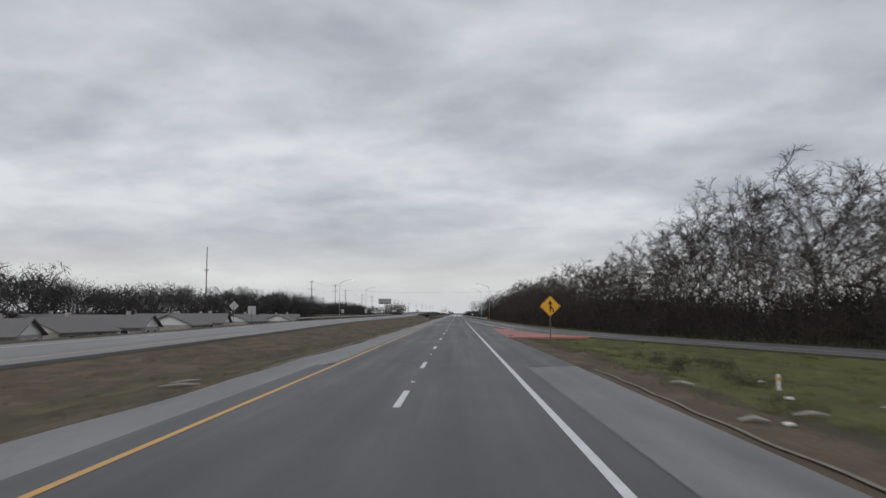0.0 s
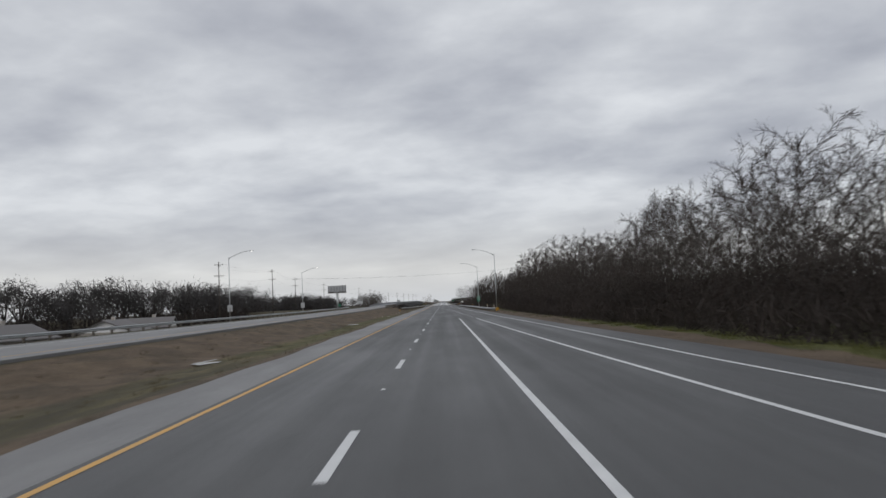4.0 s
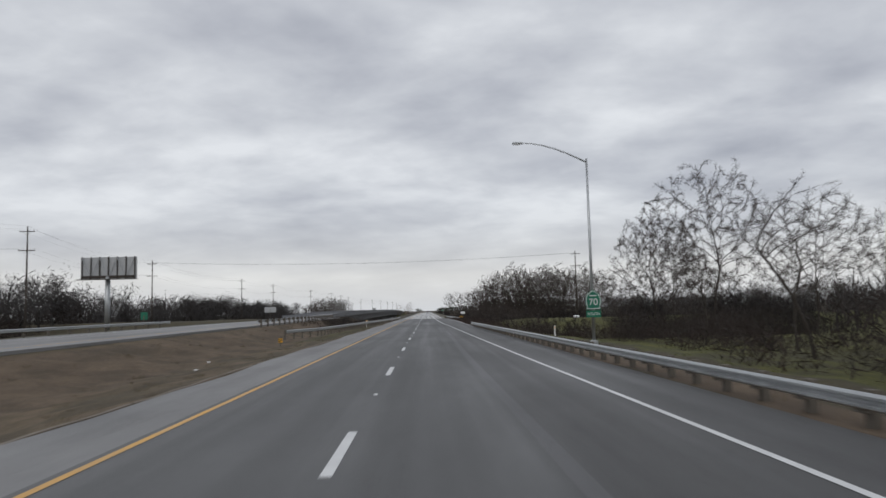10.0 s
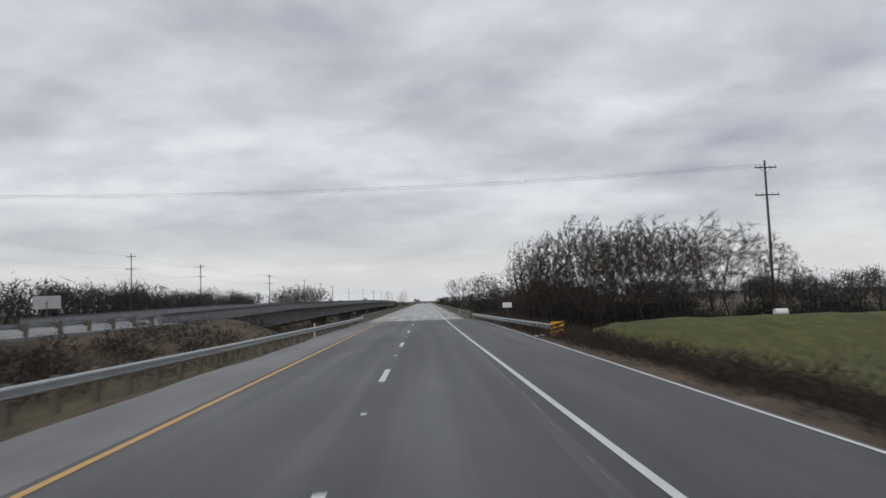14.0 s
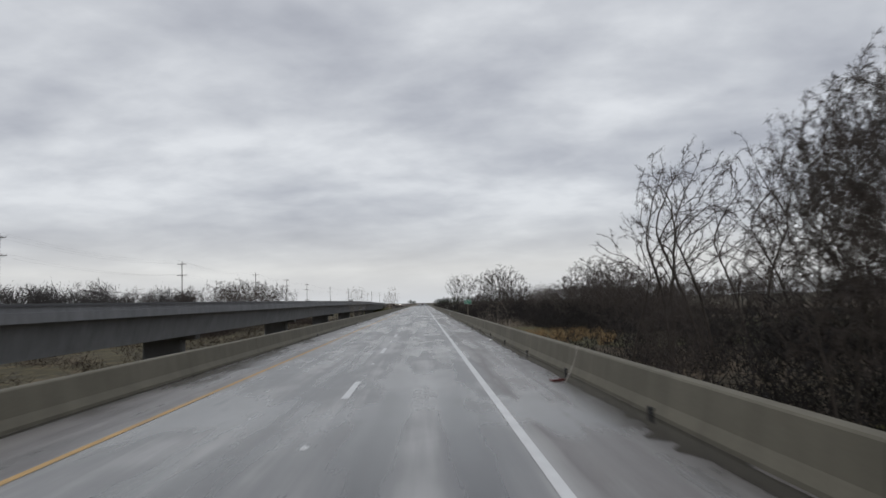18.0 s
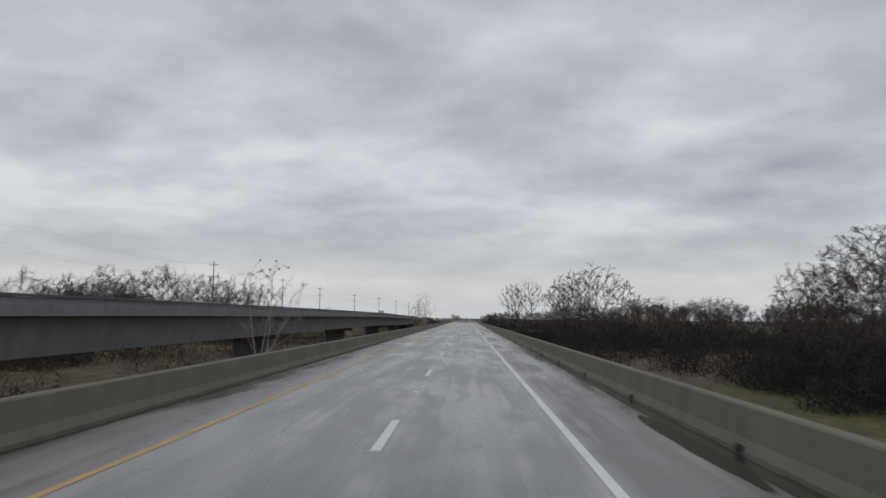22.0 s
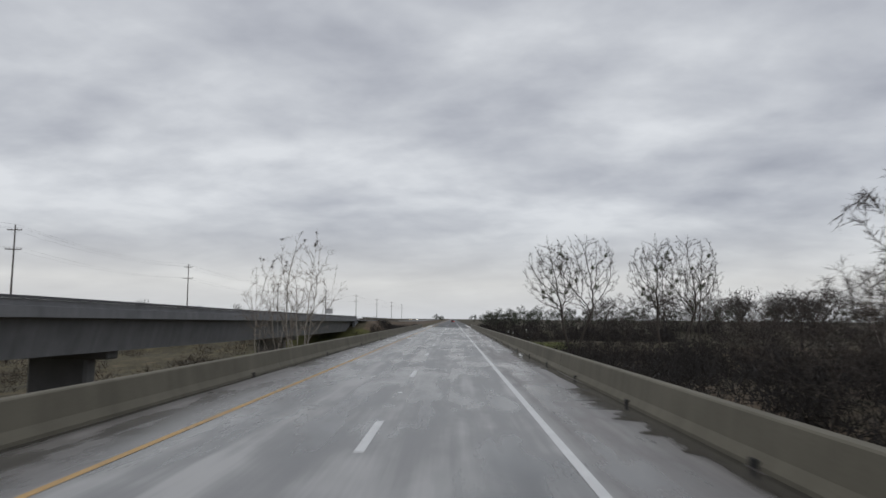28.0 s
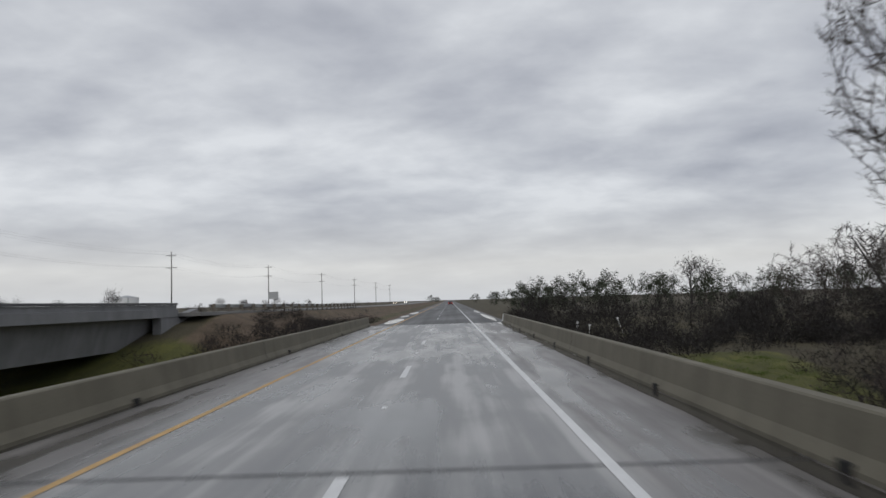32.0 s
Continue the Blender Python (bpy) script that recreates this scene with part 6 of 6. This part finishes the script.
spots = [p for p in spots if not (p[1] < 514 and p[0] < 46 and p[0] - 3 > 0.42 * (p[1] - 459))]
spots += [(rb.uniform(30, 64), rb.uniform(646, 690), rb.uniform(1.2, 2.0)) for _ in range(60)]
THICK = [mound_template(205 + i, 92, 3.0, 2.0, 0.85, 0.046, 70) for i in range(4)]
spots += [(rb.uniform(9.5, 48), rb.uniform(835, 905), rb.uniform(0.4, 1.0)) for _ in range(190)]
spots += [(rb.uniform(14, 62), rb.uniform(888, 936), rb.uniform(0.4, 0.9)) for _ in range(130)]
spots = [p for p in spots if not (18 < p[0] < 28 and 899 < p[1] < 920)]
spots += [(rb.uniform(-17.5, -7.5), rb.uniform(896, 948), rb.uniform(0.32, 0.55)) for _ in range(190)]
spots += [(rb.uniform(9.0, 20), rb.uniform(886, 960), rb.uniform(0.3, 0.65)) for _ in range(190)]
spots += [(rb.uniform(18, 60), rb.uniform(928, 945), rb.uniform(0.6, 1.3)) for _ in range(80)]
spots += [(rb.uniform(-17.5, -12), rb.uniform(392, 432), rb.uniform(0.35, 0.6)) for _ in range(40)]
HIGH = [mound_template(215 + i, 360, 8.0, 3.6, 1.0, 0.044, 420) for i in range(4)]
high = [(rb.uniform(22, 105), rb.uniform(742, 800), rb.uniform(0.45, 1.25)) for _ in range(100)]
high += [(rb.uniform(28, 110), rb.uniform(800, 885), rb.uniform(0.6, 1.0)) for _ in range(60)]
high += [(rb.uniform(24, 95), rb.uniform(486, 530), rb.uniform(0.7, 1.3)) for _ in range(50)]
high = [p for p in high if not (p[1] < 516 and p[0] < 48)]
for k in range(54):
    y = rb.uniform(648, 700)
    high.append((30 + (y - 648) * 0.38 + rb.random() * 34, y, rb.uniform(0.7, 1.15)))
high += [(rb.uniform(26, 50), rb.uniform(344, 368), rb.uniform(0.5, 0.95)) for _ in range(34)]
high += [(rb.uniform(24, 75), rb.uniform(535, 600), rb.uniform(0.6, 1.1)) for _ in range(36)]
high += [(12.5 + 78 * (i / 60) ** 1.1 + rb.uniform(-2, 2), rb.uniform(940, 975), rb.uniform(0.35, 0.8)) for i in range(60)]
# both thickets carry the shade between their stems in the brush colour
scatter("tall_thicket", HIGH, high, BRUSH_SHADED, "tall dark tangle of leafless willows", "thicket")
scatter("thicket", THICK, spots, BRUSH_SHADED, "tangled dark brown river bottom thicket", "thicket")
spots = []
for k in range(150):
    y = rb.uniform(340, 450)
    x = interp(y, EDGE) + 1.2 + rb.random() ** 1.3 * 9
    spots.append((x, y, rb.uniform(0.5, 1.1)))
for k in range(60):
    spots.append((rb.uniform(18, 30), rb.uniform(300, 400), rb.uniform(0.8, 1.6)))
for k in range(110):
    spots.append((rb.uniform(-19, -8.5), rb.uniform(375, 470), rb.uniform(0.5, 1.1)))
for k in range(260):
    spots.append((rb.uniform(-21, -8), rb.uniform(470, 915), rb.uniform(0.7, 1.6)))
for k in range(240):
    spots.append((-35 - 40 * rb.random() ** 1.5, rb.uniform(470, 915), rb.uniform(1.2, 2.6)))
for k in range(120):
    spots.append((rb.uniform(-16.5, -7.5), rb.uniform(893, 950), rb.uniform(0.5, 0.8)))
for k in range(260):
    y = rb.uniform(378, 446)
    spots.append((interp(y, EDGE) + 1.3 + rb.random() ** 1.4 * 5.5, y, rb.uniform(0.35, 0.65)))
for k in range(260):
    y = rb.uniform(372, 446)
    spots.append((interp(y, EDGE) + 0.55 + rb.random() * 4.5, y, rb.uniform(0.28, 0.5)))
spots += [(interp(y, EDGE) + 0.6 + rb.random() ** 1.2 * 8, y, rb.uniform(0.45, 0.9)) for y in [rb.uniform(366, 446) for _ in range(420)]]
scatter("scrub", LOWB, spots, BRUSH_RED, "reddish brown leafless scrub on the embankment", "scrub")
REEDS = [clump_template(230 + i, 90, 2.4, 0.9, 0.04, 0.25, 1) for i in range(2)]
scatter("dry_reeds", REEDS, [(rb.uniform(15, 34), rb.uniform(588, 628), rb.uniform(0.7, 1.1)) for _ in range(46)], REED, "tan dry reeds beside the bridge", "reeds")
FARB = [mound_template(240 + i, 110, 4.0, 3.4, 1.2, 0.08, 90) for i in range(4)]
spots = [(-98 + 8 * math.sin(y * 0.021) + rb.uniform(-12, 6), y + rb.uniform(-3, 3), rb.uniform(1.1, 2.4)) for y in np.arange(20, 860, 3.0)]
spots += [(rb.uniform(-300, -60), rb.uniform(1000, 1500), rb.uniform(0.6, 1.1)) for _ in range(110)]
spots += [(rb.uniform(60, 330), rb.uniform(1000, 1500), rb.uniform(1.0, 2.0)) for _ in range(110)]
spots += [(interp(y, FRONT) + rb.uniform(13, 34), y, rb.uniform(1.3, 2.2)) for y in np.arange(30, 330, 2.2)]
spots += [(rb.uniform(-80, -56), rb.uniform(660, 830), rb.uniform(1.2, 2.0)) for _ in range(70)]
scatter("distant_brush", FARB, spots, BRUSH, "grey brown brush and tree bases far off", "brush")
TUFT = [clump_template(250 + i, 26, 0.30, 0.34, 0.022, 0.9, 0) for i in range(3)]
spots = []
for k in range(1500):
    y = rb.uniform(-2, 66)
    spots.append((interp(y, EDGE) + 1.5 + rb.random() ** 1.2 * 16, y, rb.uniform(0.5, 1.3)))
for k in range(500):
    y = rb.uniform(100, 330)
    spots.append((interp(y, EDGE) + 2.5 + rb.random() * 8, y, rb.uniform(0.5, 1.2)))
for k in range(400):
    y = rb.uniform(330, 450)
    spots.append((interp(y, EDGE) + 0.8 + rb.random() * 18, y, rb.uniform(0.6, 1.5)))
for k in range(700):
    y = rb.uniform(84, 178)
    spots.append((interp(y, FRONT) + rb.uniform(-2.7, 0.4), y, rb.uniform(0.6, 1.3)))
scatter("grass", TUFT, spots, GRASS, "short green winter grass tufts", "grass")
spots = []
for k in range(2000):
    y = rb.uniform(-2, 450)
    spots.append((-6.2 - rb.random() * 12.5, y, rb.uniform(0.4, 1.2)))
for k in range(500):
    y = rb.uniform(-2, 450)
    spots.append((interp(y, EDGE) + 0.5 + rb.random() * 5, y, rb.uniform(0.5, 1.2)))
lush = [(rb.uniform(18, 29), rb.uniform(898, 921), rb.uniform(0.7, 1.5)) for _ in range(700)]
spots += [(rb.uniform(12, 48), rb.uniform(630, 735), rb.uniform(0.7, 1.7)) for _ in range(700)]
lush += [(rb.uniform(22, 46), rb.uniform(486, 520), rb.uniform(0.6, 1.2)) for _ in range(900)]
scatter("bank_grass", TUFT, lush, GRASS_LUSH, "lush green grass on the river bank", "grass")
scatter("dry_grass", TUFT, spots, GRASS_DRY, "short dry brown grass tufts on soil", "grass")

# ---------------------------------------------------------------- houses


def house(x, y, w, d, heading, label):
    zb = gz(x, y) - 0.15
    root = empty("house", x, y, zb, label, "house", "houses below the highway", heading)
    part("wall", box_bm(0, 0, 1.25, w, d, 2.5, 0.02), STUCCO, root)
    ov = 0.6
    z0, z1 = 2.42, 2.42 + d * 0.24
    bm = bmesh.new()
    pts = [(-w / 2 - ov, -d / 2 - ov, z0), (w / 2 + ov, -d / 2 - ov, z0), (w / 2 + ov, d / 2 + ov, z0), (-w / 2 - ov, d / 2 + ov, z0), (-w / 2 - ov, 0, z1), (w / 2 + ov, 0, z1)]
    v = [bm.verts.new(p) for p in pts]
    lo = [bm.verts.new((p[0], p[1], p[2] - 0.16)) for p in pts]
    for f in ((0, 1, 5, 4), (2, 3, 4, 5)):
        bm.faces.new([v[i] for i in f])
        bm.faces.new([lo[i] for i in f][::-1])
    for a, b in ((0, 1), (1, 5), (5, 2), (2, 3), (3, 4), (4, 0)):
        bm.faces.new((lo[a], lo[b], v[b], v[a]))
    bmesh.ops.recalc_face_normals(bm, faces=bm.faces)
    for sx in (-1, 1):
        gb = bmesh.new()
        q = [gb.verts.new(p) for p in ((sx * (w / 2 - 0.03), -d / 2, 2.45), (sx * (w / 2 - 0.03), d / 2, 2.45), (sx * (w / 2 - 0.03), 0, z1 - 0.2))]
        gb.faces.new(q)
        q2 = [gb.verts.new((p.co.x - sx * 0.15, p.co.y, p.co.z)) for p in q]
        gb.faces.new(q2)
        part("gable", gb, SIGN_WHITE, root, "pale gable end")
    roof = part("roof", bm, ROOF, root)
    part("chimney", box_bm(w * 0.2, d * 0.12, z1 + 0.1, 0.7, 0.6, 1.1, 0.02), STUCCO, roof)
    for sx in (-0.3, 0.02, 0.3):
        win = part("window", box_bm(sx * w, -d / 2 - 0.02, 1.45, 1.5, 0.08, 1.1, 0.01), SIGN_WHITE, root)
        part("pane", box_bm(sx * w, -d / 2 - 0.065, 1.45, 1.3, 0.02, 0.9), GLASS_DARK, win)
    for sy in (-0.2, 0.22):
        win = part("window", box_bm(w / 2 + 0.02, sy * d, 1.45, 0.08, 1.4, 1.1, 0.01), SIGN_WHITE, root)
        part("pane", box_bm(w / 2 + 0.065, sy * d, 1.45, 0.02, 1.2, 0.9), GLASS_DARK, win)
    part("door", box_bm(w * 0.17, -d / 2 - 0.03, 1.02, 0.95, 0.06, 2.04, 0.01), POSTWOOD, root)


for x, y, w, d, tn in ((-66, 96, 15, 10, 12), (-63, 113, 15, 10, 84), (-66, 134, 16, 10, 6), (-62, 158, 15, 10, 95), (-67, 182, 15, 10, 8), (-62, 206, 13, 9, 80), (-60, 238, 13, 9, 100), (-66, 262, 14, 9, 10), (-86, 120, 16, 10, 5), (-88, 150, 16, 10, 85), (-84, 200, 15, 10, 0), (-84, 230, 15, 10, 90)):
    house(x, y, w, d, tn, "single-storey house with a low grey gabled roof")

# ---------------------------------------------------------------- vehicles


def car(x, y, z, heading, paint, label, lights):
    root = empty("car", x, y, z, label, "car", "cars far off", heading)
    bm = prism_bm([(-2.2, 0.32), (2.2, 0.32), (2.25, 0.7), (2.1, 0.86), (1.2, 0.98), (0.45, 1.45), (-1.1, 1.50), (-1.9, 1.02), (-2.2, 0.92)], -0.85, 0.85)
    bmesh.ops.rotate(bm, verts=bm.verts, cent=(0, 0, 0), matrix=Matrix.Rotation(radians(90), 3, "Z"))
    bmesh.ops.bevel(bm, geom=list(bm.edges), offset=0.06, segments=2, affect="EDGES")
    part("body", bm, paint, root)
    for yy, nm, s in ((0.86, "windscreen", 1), (-1.58, "rear_window", -1)):
        part(nm, box_bm(0, yy, 1.21, 1.4, 0.05, 0.62, rot=Matrix.Rotation(radians(s * 58 if s > 0 else -52), 4, "X")), GLASS_DARK, root)
    for sx in (-0.8, 0.8):
        for sy in (-1.35, 1.35):
            part("wheel", tube_bm([(sx - 0.1, sy, 0.33), (sx + 0.1, sy, 0.33)], 0.33, 14), RUBBER, root)
        part("headlight", box_bm(sx * 0.82, 2.2, 0.68, 0.30, 0.10, 0.16, 0.02), HEAD_GLOW if lights else SIGN_WHITE, root, "lit headlight" if lights else "headlight")
        part("tail_light", box_bm(sx * 0.85, -2.17, 0.82, 0.26, 0.08, 0.14, 0.02), TAIL_GLOW, root, "red tail light")


car(1.7, 1135.0, 0.0, 0, CAR_RED, "dark red car far ahead on the highway", False)
car(-27.0, 1222.0, left_z(1222), 180, CAR_TAN, "oncoming car with lit headlights on the opposite carriageway", True)
car(-24.0, 1262.0, left_z(1262), 180, CAR_WHITE, "white oncoming car with lit headlights", True)

# ---------------------------------------------------------------- litter and loose pieces
rl = random.Random(21)
for x, y in ((-11.2, 306.5), (-12.6, 268.0), (-14.2, 285.0), (-9.8, 250.0), (-12.2, 312.0), (8.3, 16.2), (10.6, 21.0), (12.2, 26.5), (7.6, 415.0), (8.1, 416.2)):
    bm = bmesh.new()
    bmesh.ops.create_icosphere(bm, subdivisions=1, radius=0.13)
    for v in bm.verts:
        v.co = Vector((v.co.x * rl.uniform(0.7, 1.5), v.co.y * rl.uniform(0.6, 1.3), v.co.z * rl.uniform(0.3, 0.6)))
    ob = part("litter", bm, LITTER)
    ob.matrix_world = pose(x, y, gz(x, y) + 0.06, 0, 0, rl.uniform(0, 360))
    tagged(ob, "crumpled white litter on the verge", "litter", "roadside litter")
for x, y, l in ((9.2, 17.1, 0.75), (7.75, 16.6, 0.6), (12.5, 19.0, 1.4), (8.6, 24.0, 0.9), (-8.4, 26.0, 1.4), (-9.6, 30.0, 1.8)):
    a = rl.uniform(0, 360)
    bm = tube_bm([(-l / 2, 0, 0.0), (0, rl.uniform(-0.15, 0.15), 0.06), (l / 2, 0, 0.02)], [0.05, 0.07, 0.03], 6)
    ob = part("driftwood", bm, DRIFTWOOD)
    ob.matrix_world = pose(x, y, gz(x, y) + 0.04, 0, 0, a)
    tagged(ob, "grey weathered branch lying on the verge", "branch", "fallen branches")

for x, y in ((5.62, 792.6), (5.72, 794.4), (5.55, 521.0)):
    bm = bmesh.new()
    bmesh.ops.create_icosphere(bm, subdivisions=1, radius=0.11)
    for v in bm.verts:
        v.co = Vector((v.co.x * rl.uniform(0.7, 1.4), v.co.y * rl.uniform(0.6, 1.3), v.co.z * rl.uniform(0.3, 0.7)))
    ob = part("litter", bm, LITTER)
    ob.matrix_world = pose(x, y, 0.05, 0, 0, rl.uniform(0, 360))
    tagged(ob, "crumpled white litter in the bridge gutter", "litter", "roadside litter")
ob = part("branch", tube_bm([(5.55, 501.2, 0.02), (5.85, 501.5, 0.45), (6.02, 501.6, 0.95)], [0.018, 0.014, 0.008], 5), DRIFTWOOD)
tagged(ob, "thin bare stick leaning against the bridge barrier", "branch", "fallen branches")
ob = part("plastic_scrap", plate_bm([(-0.22, 0.0), (0.20, 0.0), (0.24, 0.03), (0.05, 0.06), (-0.20, 0.04)], 0.16), CAR_RED)
ob.matrix_world = pose(5.5, 501.7, 0.006, 0, 0, 20)
tagged(ob, "flat red plastic scrap in the bridge gutter", "litter", "roadside litter")

# leaning stakes with white plates past the end of the bridge, and rain water on the shoulders
for x, y, h, ln in ((16.5, 944, 1.3, 14), (17.6, 947, 1.6, -10), (18.4, 945, 1.5, 3), (22.8, 946, 2.3, -16)):
    root = empty("marker_stake", x, y, gz(x, y) - 0.05, "leaning pale stake with a small white plate", "stake", "survey stakes")
    root.rotation_euler = (0, radians(ln), 0)
    part("stake", box_bm(0, 0, h / 2, 0.05, 0.05, h, 0.005), SIGN_WHITE, root)
    part("plate", box_bm(0, -0.04, h - 0.1, 0.30, 0.02, 0.26, 0.01), SIGN_WHITE, root)
for x, y0, y1, w in ((5.35, 572.5, 582.0, 0.52), (5.5, 626.5, 639.0, 0.42), (5.55, 786.5, 797.5, 0.45), (5.5, 599.5, 607.0, 0.3), (-4.6, 926, 946, 0.9), (-4.9, 952, 962, 0.7), (-4.7, 970, 990, 0.8), (5.9, 926, 962, 0.45), (6.0, 968, 990, 0.4)):
    bm = bmesh.new()
    n = 26
    rr = [0.6 + 0.4 * rl.random() for _ in range(n)]
    ring = [bm.verts.new((x + math.cos(2 * math.pi * i / n) * w * rr[i], (y0 + y1) / 2 + math.sin(2 * math.pi * i / n) * (y1 - y0) / 2 * (0.8 + 0.2 * rr[i]), 0.007)) for i in range(n)]
    bm.faces.new(ring)
    tagged(part("puddle", bm, WATER), "rain puddle along the paved shoulder", "puddle", kind="structure")


def storage_tank(x, y, r, h, label):
    root = empty("storage_tank", x, y, gz(x, y), label, "tank")
    part("shell", tube_bm([(0, 0, -0.5), (0, 0, h)], r, 28), SIGN_WHITE, root)
    bm = bmesh.new()
    bmesh.ops.create_cone(bm, cap_ends=True, segments=28, radius1=r + 0.15, radius2=0.4, depth=1.4)
    bmesh.ops.translate(bm, verts=bm.verts, vec=(0, 0, h + 0.7))
    part("roof", bm, SIGN_BACK, root)
    part("ladder", box_bm(r * 0.5, -r * 0.89, h / 2, 0.5, 0.25, h, 0.02), GALV, root)


storage_tank(-187, 1262, 6.5, 9.2, "pale cylindrical storage tank far beyond the bridge")
plain_sign("sign_board", -63, 1112, 5.6, rounded(3.8, 2.6, 0.05), SIGN_BACK, "pale square board on a post far off")
